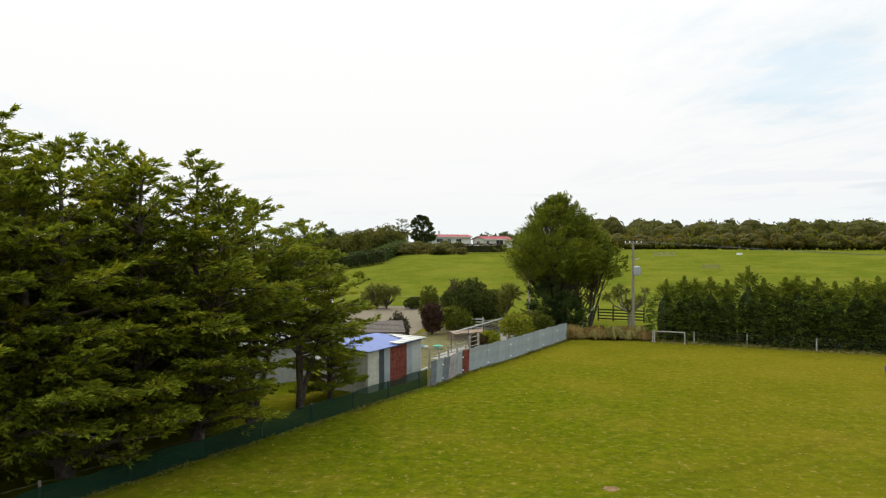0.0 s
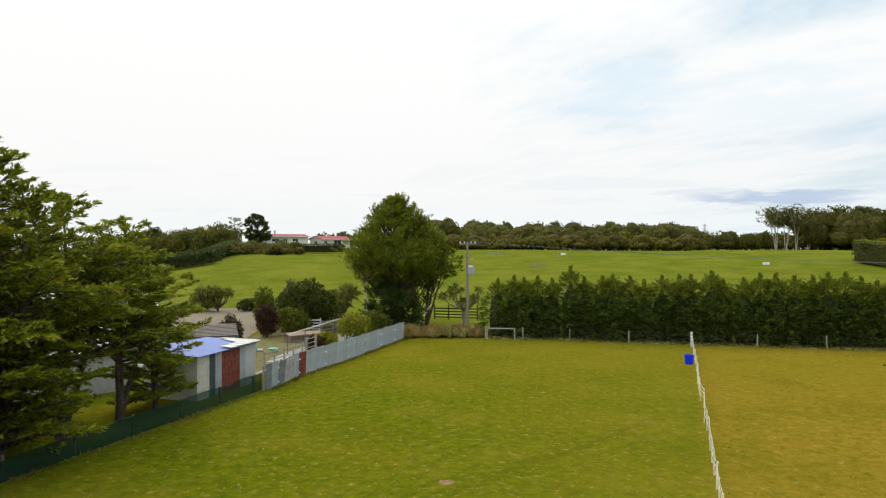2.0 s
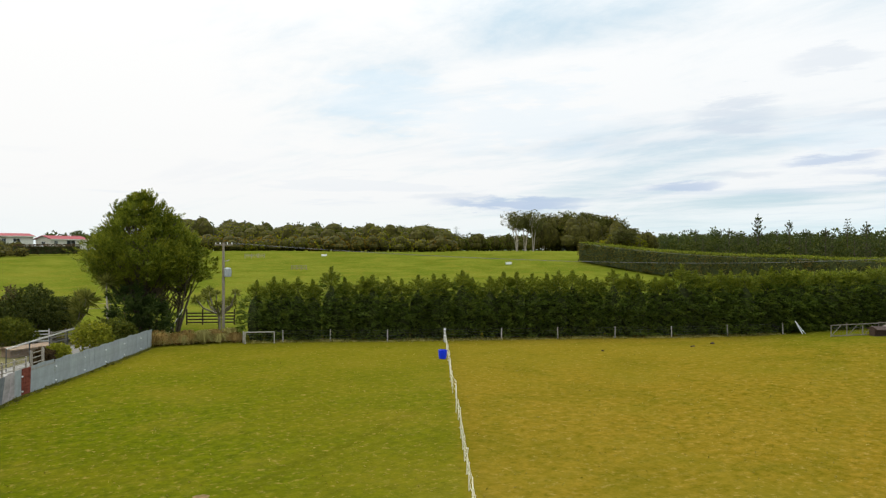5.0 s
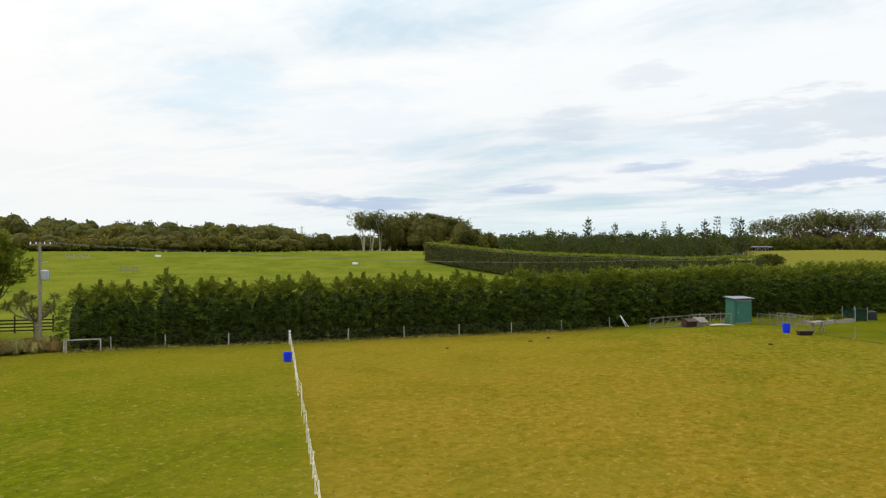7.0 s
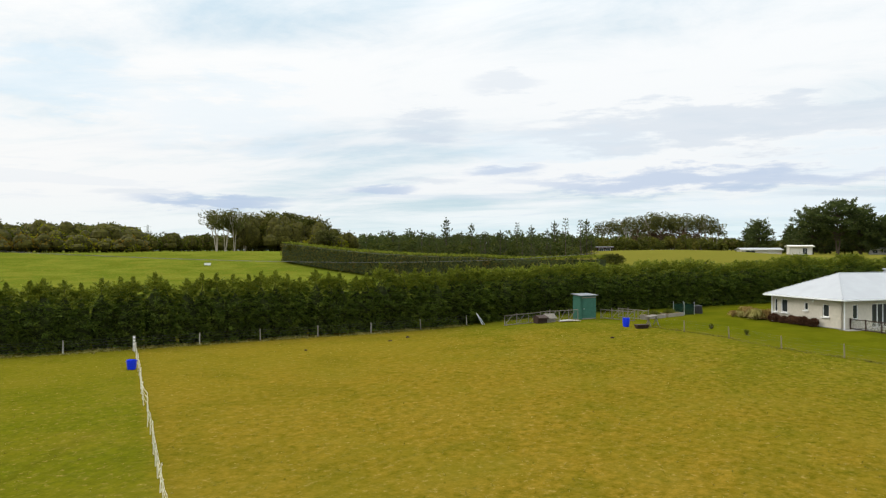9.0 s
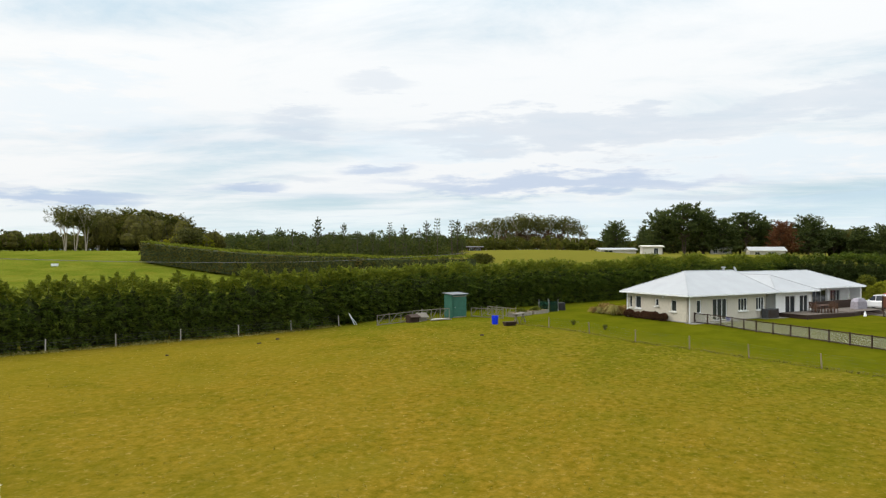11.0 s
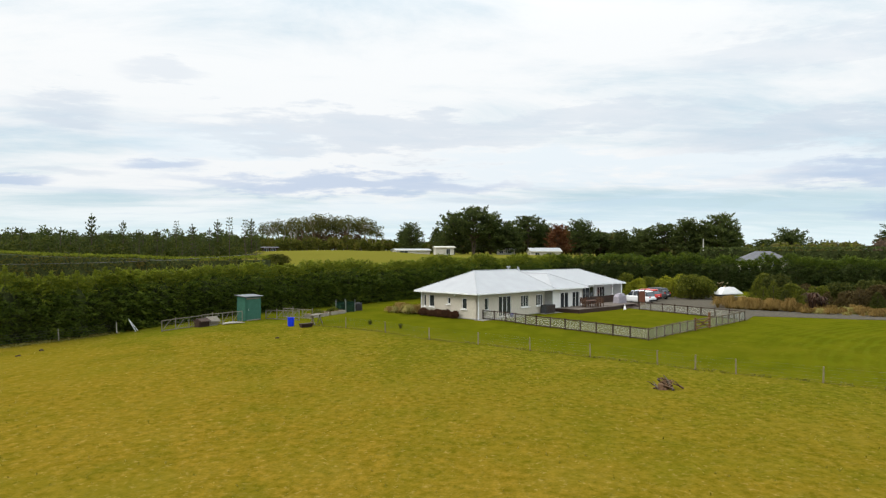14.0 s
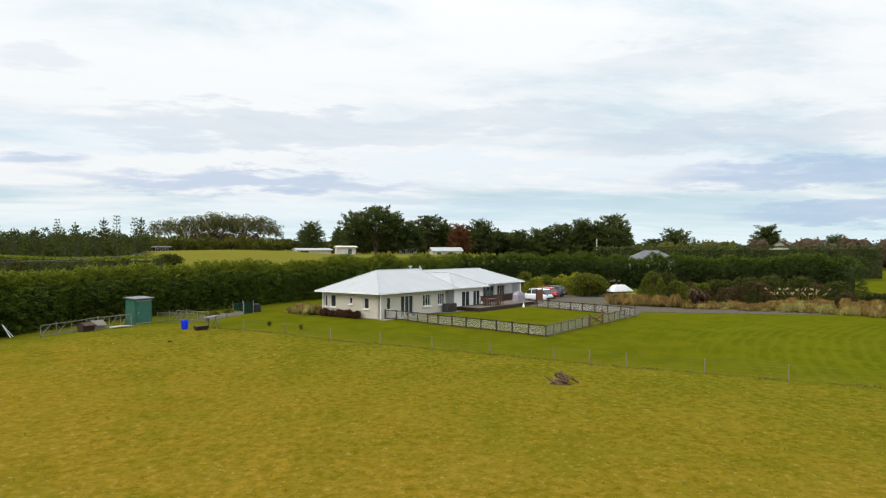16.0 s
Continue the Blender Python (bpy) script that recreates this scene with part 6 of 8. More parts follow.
def wall(parent, p, q, height, openings, material, thick=0.2, name="wall", base=-0.1):
    """An upright wall from p to q, its outer face on the line, with openings (s0, s1, bottom, top)."""
    L = math.hypot(q[0] - p[0], q[1] - p[1])
    g = Geo()
    xs = sorted({0.0, L, *[v for o in openings for v in o[:2]]})
    zs = sorted({base, height, *[min(max(v, base), height) for o in openings for v in o[2:]]})
    nx, nz = len(xs) - 1, len(zs) - 1

    def full(i, j):
        if not (0 <= i < nx and 0 <= j < nz):
            return False
        mx, mz = (xs[i] + xs[i + 1]) / 2, (zs[j] + zs[j + 1]) / 2
        return not any(s0 < mx < s1 and b < mz < t for s0, s1, b, t in openings)

    at, vs, fs = {}, [], []

    def corner(i, j, k):
        if (i, j, k) not in at:
            at[i, j, k] = len(vs)
            vs.append((xs[i], k * thick, zs[j]))
        return at[i, j, k]

    for i in range(nx):
        for j in range(nz):
            if full(i, j):
                fs.append((corner(i, j, 0), corner(i + 1, j, 0), corner(i + 1, j + 1, 0), corner(i, j + 1, 0)))
                fs.append((corner(i, j + 1, 1), corner(i + 1, j + 1, 1), corner(i + 1, j, 1), corner(i, j, 1)))
                for di, dj, a, b in ((-1, 0, (0, 1), (0, 0)), (1, 0, (1, 0), (1, 1)), (0, -1, (0, 0), (1, 0)), (0, 1, (1, 1), (0, 1))):
                    if not full(i + di, j + dj):
                        fs.append((corner(i + a[0], j + a[1], 1), corner(i + b[0], j + b[1], 1), corner(i + b[0], j + b[1], 0), corner(i + a[0], j + a[1], 0)))
    g.add(vs, fs)
    d = math.atan2(q[1] - p[1], q[0] - p[0])
    return part(name, g, material, parent, at=Matrix.Translation((p[0], p[1], 0)) @ Matrix.Rotation(d, 4, "Z"))


def hip_roof(parent, x0, x1, y0, y1, z, rise, over, material, axis="x", ends=(1, 1), thick=0.16):
    """A hip roof over a rectangle; ends: which ends of the ridge are hipped."""
    X0, X1, Y0, Y1 = x0 - over, x1 + over, y0 - over, y1 + over
    if axis == "x":
        h = (Y1 - Y0) / 2
        a = (X0 + h * ends[0] * 0.98, (Y0 + Y1) / 2)
        b = (X1 - h * ends[1] * 0.98, (Y0 + Y1) / 2)
    else:
        h = (X1 - X0) / 2
        a = ((X0 + X1) / 2, Y0 + h * ends[0] * 0.98)
        b = ((X0 + X1) / 2, Y1 - h * ends[1] * 0.98)
    base = [(X0, Y0), (X1, Y0), (X1, Y1), (X0, Y1)]
    v = [(x, y, z) for x, y in base] + [(x, y, z + thick) for x, y in base] + [(*a, z + rise + thick), (*b, z + rise + thick)]
    f = [(3, 2, 1, 0), (0, 1, 5, 4), (1, 2, 6, 5), (2, 3, 7, 6), (3, 0, 4, 7)]
    f += [(4, 5, 9, 8), (5, 6, 9), (6, 7, 8, 9), (7, 4, 8)] if axis == "x" else [(4, 5, 8), (5, 6, 9, 8), (6, 7, 9), (7, 4, 8, 9)]
    ob = part("roof", Geo().add(v, f), material, parent)
    caps = Geo()
    top = [Vector(v[8]), Vector(v[9])]
    cor = [Vector(c) for c in v[4:8]]
    caps.tube([top[0], top[1]], 0.06, 6)
    pairs = ((0, 0), (3, 0), (1, 1), (2, 1)) if axis == "x" else ((0, 0), (1, 0), (2, 1), (3, 1))
    for c, t in pairs:
        caps.tube([cor[c], top[t]], 0.05, 6)
    part("ridge_cap", caps, material, ob)
    gut = Geo()
    for i in range(4):
        p, q = Vector(v[i]), Vector(v[(i + 1) % 4])
        out = (Vector((q.y - p.y, p.x - q.x, 0))).normalized() * 0.06
        gut.beam(p + out + Vector((0, 0, 0.08)), q + out + Vector((0, 0, 0.08)), 0.11, 0.12)
    part("gutter", gut, TRIM, ob)
    return ob


# block A: x 0..11, y 0..8.1; block B: x 12.2..18.4, y 0.2..; block C: x 18.4..32, y 3..11
A_W, A_D = 11.0, 8.1
end_open = [(1.4, 2.1, 0.95, 2.05), (3.7, 4.15, 1.35, 2.05), (6.1, 6.9, 0.95, 2.2), (7.35, 7.75, 0.95, 2.2)]
# the end wall, seen from outside, runs from the back corner to the near corner
wall(house, (0, A_D), (0, 0), EAVE, [(A_D - s1, A_D - s0, b, t) for s0, s1, b, t in end_open], BRICK)
for s0, s1, b, t in end_open:
    window(house, (0, A_D), (0, 0), A_D - s1, A_D - s0, b, t, bars=0)
front = [(1.15, 1.75, 0.85, 2.1), (3.3, 5.3, 0.05, 2.15), (6.9, 8.2, 0.85, 2.1), (9.5, 10.7, 0.85, 2.1)]
wall(house, (0, 0), (A_W, 0), EAVE, front, BRICK)
for i, (s0, s1, b, t) in enumerate(front):
    window(house, (0, 0), (A_W, 0), s0, s1, b, t, door=i == 1, bars=(0, 2, 2, 2)[i], sill=i != 1)
wall(house, (A_W, 0), (A_W, 1.3), EAVE, [], BRICK)
wall(house, (A_W, 1.3), (12.4, 1.3), EAVE, [(0.35, 1.1, 0.6, 2.1)], BRICK)
window(house, (A_W, 1.3), (12.4, 1.3), 0.35, 1.1, 0.6, 2.1, bars=0)
wall(house, (12.4, 1.3), (12.4, 0.0), EAVE, [], BOARD)
bfront = [(1.6, 3.2, 0.05, 2.1), (3.9, 5.3, 0.05, 2.1)]
wall(house, (12.4, 0.0), (18.4, 0.0), EAVE, bfront, BOARD)
for s0, s1, b, t in bfront:
    window(house, (12.4, 0.0), (18.4, 0.0), s0, s1, b, t, door=True, bars=1, sill=False)
wall(house, (18.4, 0.0), (18.4, 4.2), EAVE, [], BRICK)
cfront = [(0.7, 1.9, 0.6, 2.1), (2.6, 5.4, 0.05, 2.15), (6.0, 8.8, 0.05, 2.15), (9.6, 11.4, 0.3, 2.1)]
wall(house, (18.4, 4.2), (31.6, 4.2), EAVE, cfront, BOARD)
for s0, s1, b, t in cfront:
    window(house, (18.4, 4.2), (31.6, 4.2), s0, s1, b, t, door=True, bars=2, sill=False)
wall(house, (31.6, 4.2), (31.6, 11.0), EAVE, [], BRICK)
wall(house, (31.4, 4.0), (31.4, 2.7), EAVE, [], BOARD)
wall(house, (31.6, 11.0), (11.0, 11.0), EAVE, [], BRICK)
wall(house, (11.0, 11.0), (11.0, A_D), EAVE, [], BRICK)
wall(house, (11.0, A_D), (0, A_D), EAVE, [(2, 3.5, 0.9, 2.1)], BRICK)
part("floor_slab", Geo().prism([(-0.08, -0.08), (12.3, -0.08), (18.5, -0.06), (18.5, 4.1), (31.7, 4.1), (31.7, 11.1), (11, 11.1), (11, 8.2), (-0.08, 8.2)], -0.25, 0.05), CONCRETE, house)
hip_roof(house, 0, 11.9, 0, A_D, EAVE, 2.08, 0.5, ROOFWHITE, ends=(1, 0.3))
hip_roof(house, 12.4, 18.4, 0.0, 11.0, EAVE - 0.004, 1.55, 0.5, ROOFWHITE, "y")
hip_roof(house, 10.5, 31.6, 3.0, 11.0, EAVE - 0.008, 1.78, 0.5, ROOFWHITE)
for x, y in ((0.1, -0.09), (-0.09, A_D - 0.15), (12.35, -0.1), (31.6, 3.2)):
    part("downpipe", Geo().tube([(x, y, 0), (x, y, EAVE - 0.12), (x * 0.995, y - 0.35 if y < 4 else y, EAVE + 0.02)], 0.06, 8), TRIM, house)
for x in (21.6, 25.6, 29.6):
    part("veranda_post", Geo().box(x, 3.0, 0, 0.12, 0.12, EAVE, 0, 0, 0.01), TRIM, house)
flue = part("flue", Geo().lathe([(0.12, 3.9), (0.12, 4.85), (0.24, 4.87), (0.24, 4.98), (0.12, 5.0)], 12, 12.2, 6.2), CHROME, house)
part("vent_pipe", Geo().tube([(2.3, 2.0, 3.2), (2.3, 2.0, 3.75)], 0.05, 8), TRIM, house)
part("satellite_dish", Geo().lathe([(0.02, 0), (0.2, 0.03), (0.33, 0.09), (0.33, 0.10), (0.2, 0.045)], 14), CHROME, house, at=pose(11.5, 4.2, 4.72, 70, 0, 20))
part("lamp", Geo().lathe([(0.05, 2.15), (0.08, 2.2), (0.08, 2.32), (0.04, 2.35)], 8, -0.12, 3.0), TRIM, house)

HM = house.matrix_basis


def in_house(x, y, z=0.0, turn=0.0):
    """A pose given in the house's own plan."""
    return HM @ pose(x, y, z, 0, 0, turn)


pump = thing("heat_pump", "dark grey slatted heat pump housing against the wall", "heat pump", in_house(10.9, -0.55))
part("case", Geo().box(0, 0, 0, 1.7, 0.75, 0.95, 0, 0, 0.05), DARKSHEET, pump)
for i in range(8):
    part("slat", Geo().box(0, -0.385, 0.08 + i * 0.105, 1.6, 0.02, 0.06), DARKWOOD, pump)

deck = thing("deck", "low dark timber deck with steps along the house", "deck", in_house(0, 0))
DO = [(12.9, -3.2), (20.2, -3.4), (26.4, -2.0), (26.4, 4.1), (18.45, 4.1), (18.45, -0.05), (12.9, -0.05)]
part("base", Geo().prism(DO, -0.05, 0.40), DARKWOOD, deck)
deckm = solid("grey brown decking", (0.13, 0.105, 0.085), 0.75, grain=10, spread=0.3, per_object=0.4)
for i in range(21):
    y = -3.2 + i * 0.15
    part("deck_board", Geo().box(15.7 + 0.3, y + 0.07, 0.404, 5.0 if y > -0.2 else 6.4, 0.135, 0.03), deckm, deck)
for i in range(48):
    y = -3.0 + i * 0.148
    if y > 4.0:
        break
    x0 = 19.25 if y < -0.1 else 18.5
    part("deck_board", Geo().box((x0 + 26.3) / 2, y + 0.07, 0.404, 26.3 - x0 - (1.2 if y < -2 else 0), 0.135, 0.03), deckm, deck)
for i in range(3):
    part("step", Geo().box(24.2, -2.55 - 0.33 * i, 0.0, 4.2, 0.36, 0.32 - 0.11 * i, 7), DARKWOOD, deck)
part("screen_wall", Geo().box(23.0, 0.6, 0.43, 6.2, 0.16, 0.85, 0, 0, 0.02), DARKWOOD, deck)

CHAIRWOOD = solid("dark brown outdoor timber", (0.085, 0.045, 0.028), 0.75, grain=12, spread=0.4)
tb = thing("outdoor_table", "dark timber outdoor table with a slatted top", "table", in_house(17.2, -2.0, 0.434))
for i in range(7):
    part("slat", Geo().box(0, -0.42 + i * 0.14, 0.71, 1.9, 0.12, 0.035), CHAIRWOOD, tb)
for x in (-0.8, 0.8):
    for y in (-0.35, 0.35):
        part("leg", Geo().box(x, y, 0, 0.08, 0.08, 0.71, 0, 0, 0.01), CHAIRWOOD, tb)
ch = thing("outdoor_chair", "dark timber outdoor chair with a slatted back", "chair", in_house(15.9, -2.0, 0.434, 90), "chairs round the table")
part("seat", Geo().box(0, 0, 0.42, 0.52, 0.5, 0.05), CHAIRWOOD, ch)
for i in range(4):
    part("back_slat", Geo().box(-0.18 + i * 0.12, 0.25, 0.47, 0.07, 0.03, 0.5), CHAIRWOOD, ch)
part("back_rail", Geo().box(0, 0.25, 0.95, 0.54, 0.05, 0.08), CHAIRWOOD, ch)
for x in (-0.23, 0.23):
    for y in (-0.22, 0.22):
        part("leg", Geo().box(x, y, 0, 0.055, 0.055, 0.42), CHAIRWOOD, ch)
for x, y, a in ((16.7, -2.85, 180), (17.7, -2.85, 175), (16.7, -1.15, 0), (17.7, -1.15, 8), (18.5, -2.0, -90)):
    copy_thing(ch, in_house(x, y, 0.434, a))
bbq = thing("covered_barbecue", "barbecue under a fitted grey fabric cover", "barbecue", in_house(24.6, -1.2, 0.434))
part("cover", Geo().add([(-0.9, -0.4, 0), (0.9, -0.4, 0), (0.9, 0.4, 0), (-0.9, 0.4, 0), (-0.85, -0.38, 0.8), (0.85, -0.38, 0.8), (0.85, 0.38, 0.8), (-0.85, 0.38, 0.8), (-0.5, -0.25, 1.15), (0.5, -0.25, 1.15), (0.5, 0.25, 1.15), (-0.5, 0.25, 1.15)],
                        [(0, 1, 5, 4), (1, 2, 6, 5), (2, 3, 7, 6), (3, 0, 4, 7), (4, 5, 9, 8), (5, 6, 10, 9), (6, 7, 11, 10), (7, 4, 8, 11), (8, 9, 10, 11), (3, 2, 1, 0)]), GREYCOVER, bbq)
scr = thing("timber_screen", "red-brown timber gate screen at the end of the deck", "screen", in_house(27.4, -2.6, 0.0))
for i in range(7):
    part("board", Geo().box(-0.6 + i * 0.2, 0, 0.05, 0.185, 0.03, 1.75), REDWOOD, scr)
for x in (-0.75, 0.75):
    part("post", Geo().box(x, 0.06, -0.1, 0.13, 0.13, 2.0, 0, 0, 0.015), DARKWOOD, scr)
pot = thing("blue_pot", "small glazed blue pot by the glazed door", "pot", in_house(4.8, -0.5))
part("pot", Geo().lathe([(0.14, 0), (0.22, 0.2), (0.24, 0.36), (0.2, 0.36), (0.16, 0.1)], 14), solid("blue glaze", (0.03, 0.06, 0.35), 0.25, grain=4), pot)
cone = thing("white_planter", "tall white cone-shaped ornament by the deck steps", "ornament", in_house(21.2, -3.9))
part("cone", Geo().lathe([(0.16, 0), (0.15, 0.1), (0.09, 0.3), (0.03, 0.55)], 12), TRIM, cone)
flat_sheet("paving", [(HM @ Vector(p)).to_2d()[:] for p in ((9.6, -1.0, 0), (13.0, -1.2, 0), (13.0, -0.1, 0), (9.6, -0.1, 0))], 0.7, CONCRETE, "small concrete apron beside the house", "paving", 0.02)
flat_sheet("paving", [(HM @ Vector(p)).to_2d()[:] for p in ((-0.5, -1.15, 0), (6.2, -1.15, 0), (6.2, -0.1, 0), (-0.5, -0.1, 0))], 0.7, CONCRETE, "pale concrete path along the brick wall", "paving", 0.02)
for i, (y, s) in enumerate([(2.6, 0.9), (3.7, 1.0), (4.9, 0.95), (6.0, 0.8), (7.1, 0.9)]):
    p = (HM @ Vector((-0.6, y, 0)))
    bush("red_bush", "low dark red-brown bush against the brick wall", p.x, p.y, 0.55 * s, 0.85 * s, REDBUSH, 70 + i, 8, 50, 0.16, "bushes along the wall")
for i in range(16):
    p = HM @ Vector((-0.2 + rt.uniform(-0.6, 1.4), 8.9 + i * 0.24, 0))
    tussock(p.x, p.y, rt.uniform(0.9, 1.5), "golden arching tussock beside the house", TUSSOCK)

# ---------------------------------------------------------------- dog fence round the lawn


def mesh_fence(pts, spacing, label, ma=DARKWOOD, h=0.92, skip=()):
    ob = thing("netting_fence", label, "fence")
    pm = Geo().box(0, 0, -0.15, 0.1, 0.1, h + 0.2, 0, 0, 0.012).mesh("post")
    for a, b in zip(pts, pts[1:]):
        L = math.hypot(b[0] - a[0], b[1] - a[1])
        k = max(1, round(L / spacing))
        ang = math.degrees(math.atan2(b[1] - a[1], b[0] - a[0]))
        P = [(a[0] + (b[0] - a[0]) * i / k, a[1] + (b[1] - a[1]) * i / k) for i in range(k + 1)]
        for x, y in P:
            part("post", pm, ma, ob, at=pose(x, y, gz(x, y), 0, 0, ang))
        for (x0, y0), (x1, y1) in zip(P, P[1:]):
            z0, z1 = gz(x0, y0), gz(x1, y1)
            for z in (0.08, h - 0.03):
                part("rail", Geo().beam((x0, y0, z0 + z), (x1, y1, z1 + z), 0.05, 0.075), ma, ob)
            g = Geo().beam((x0, y0, z0 + h / 2), (x1, y1, z1 + h / 2), 0.006, h - 0.16)
            part("netting", g, NETTING, ob)
    return ob


mesh_fence([(69.4, 3.3), (67.4, 1.0), (63.6, -1.8), (55.95, -10.3)], 1.66, "dark timber fence with wire netting round the lawn")
mesh_fence([(55.95, -10.3), (61.6, -15.2)], 1.3, "grey timber fence with pale netting round the lawn", OLDPOST)
mesh_fence([(63.9, -17.1), (71.0, -22.3)], 1.4, "grey timber fence with pale netting round the lawn", OLDPOST)
mesh_fence([(71.0, -22.3), (82.6, -14.2)], 1.75, "dark timber fence with wire netting beside the drive")
gate = thing("garden_gate", "red-brown timber gate with a cross brace", "gate", local_frame((61.7, -15.3), (63.8, -17.0), gz(61.7, -15.3)))
for x in (0.0, 2.75):
    part("post", Geo().box(x, 0, -0.1, 0.16, 0.16, 1.5 if x else 1.2, 0, 0, 0.02), GATEWOOD, gate)
for z in (0.15, 0.4, 0.65, 0.9):
    part("rail", Geo().beam((0.1, 0, z), (2.65, 0, z), 0.04, 0.1), OLDPOST, gate)
for a, b in (((0.1, 0.12), (2.65, 0.95)), ((0.1, 0.95), (2.65, 0.12))):
    part("brace", Geo().beam((a[0], -0.04, a[1]), (b[0], -0.04, b[1]), 0.04, 0.11), GATEWOOD, gate)

# ---------------------------------------------------------------- drive, cars, covered boat

flat_sheet("driveway", [(86.2, -12.2), (83.0, -14.4), (71.6, -22.7), (75.6, -24.6), (74.9, -28.3), (73.3, -33.8), (72.2, -41.0), (72.0, -44.5), (73.6, -44.6), (76.6, -39.0), (80.5, -33.5), (84.0, -30.5), (104.0, -36.0), (110.0, -28.0), (104.0, -14.0), (94.0, -10.0)], 0.7, ASPHALT, "grey chip-sealed driveway beside the lawn", "drive")


def loft(sections, close=True):
    """A skin over cross-sections of equal length."""
    n = len(sections[0])
    g = Geo()
    vs = [p for s in sections for p in s]
    fs = [(i * n + k, i * n + (k + 1) % n, (i + 1) * n + (k + 1) % n, (i + 1) * n + k) for i in range(len(sections) - 1) for k in range(n)]
    fs += [tuple(range(n))[::-1], tuple((len(sections) - 1) * n + k for k in range(n))]
    return g.add(vs, fs)


def car(label, at, paint, length=4.6, width=1.85, height=1.68, stripe=None):
    ob = thing("car", label, "car", at)
    w = width / 2
    body = []
    for x, zb, zt, k in ((-0.5, 0.42, 0.80, 0.86), (-0.47, 0.30, 0.95, 0.95), (-0.3, 0.26, 1.02, 1.0), (0.0, 0.26, 1.02, 1.0), (0.2, 0.26, 1.0, 1.0), (0.4, 0.28, 0.93, 0.97), (0.48, 0.34, 0.82, 0.88), (0.5, 0.42, 0.70, 0.80)):
        X, a = x * length, w * k
        body.append([(X, -a * 0.92, zb), (X, -a, zb + 0.15), (X, -a, zt - 0.1), (X, -a * 0.93, zt), (X, a * 0.93, zt), (X, a, zt - 0.1), (X, a, zb + 0.15), (X, a * 0.92, zb)])
    part("body", loft(body), paint, ob)
    cab = []
    for x, top in ((-0.47, 1.0), (-0.36, height - 0.06), (-0.1, height), (0.08, height - 0.05), (0.24, 1.0)):
        X, a = x * length, w * 0.9
        t = w * (0.74 if top > 1.2 else 0.86)
        cab.append([(X, -a, 0.98), (X, -t, top), (X, t, top), (X, a, 0.98)])
    part("windows", loft(cab), GLASS, ob)
    top = []
    for x, z in ((-0.40, height - 0.09), (-0.36, height - 0.03), (-0.1, height + 0.02), (0.08, height - 0.02), (0.11, height - 0.10)):
        t = w * 0.76
        top.append([(x * length, -t, z - 0.08), (x * length, -t * 0.95, z), (x * length, t * 0.95, z), (x * length, t, z - 0.08)])
    part("roof", loft(top), paint, ob)
    for x in (-0.37, -0.16, 0.02):
        part("pillar", Geo().beam((x * length, -w * 0.91, 0.98), (x * length + (0.12 if x < -0.3 else 0), -w * 0.76, height - 0.08), 0.03, 0.10).beam((x * length, w * 0.91, 0.98), (x * length + (0.12 if x < -0.3 else 0), w * 0.76, height - 0.08), 0.03, 0.10), paint, ob)
    for x in (-0.31, 0.31):
        for s in (-1, 1):
            wh = part("wheel", Geo().lathe([(0.2, -0.11), (0.34, -0.11), (0.36, -0.07), (0.36, 0.07), (0.34, 0.11), (0.2, 0.11)], 20), RUBBER, ob, at=pose(x * length, s * (w - 0.1), 0.36, 90))
            part("rim", Geo().lathe([(0.22, -0.118), (0.22, 0.118), (0.05, 0.13)], 14), CHROME, wh)
    for s in (-1, 1):
        part("tail_light", Geo().box(-0.492 * length, s * w * 0.72, 0.78, 0.05, 0.22, 0.2), CARRED, ob)
        part("headlight", Geo().box(0.485 * length, s * w * 0.62, 0.66, 0.06, 0.3, 0.13), TRIM, ob)
        part("mirror", Geo().box(0.17 * length, s * (w + 0.08), 1.0, 0.1, 0.16, 0.12), paint, ob)
    part("bumper", Geo().box(-0.5 * length, 0, 0.36, 0.1, width * 0.9, 0.2, 0, 0, 0.03), BLACKPLASTIC, ob)
    part("number_plate", Geo().box(-0.512 * length, 0, 0.62, 0.02, 0.4, 0.1), CANVAS, ob)
    if stripe:
        part("panel_stripe", Geo().box(-0.1 * length, 0, 0.62, length * 0.5, width * 1.008, 0.22), stripe, ob)
    return ob


car("white sport utility car parked on the drive", pose(92.4, -15.6, 0.73, 0, 0, 48), CARWHITE)
car("red hatchback with yellow side panels on the drive", pose(97.4, -17.4, 0.73, 0, 0, 48), CARRED, 4.3, 1.8, 1.6, CARYELLOW)
car("dark grey car parked on the drive", pose(101.2, -19.3, 0.73, 0, 0, 48), DARKSHEET, 4.6, 1.85, 1.6)

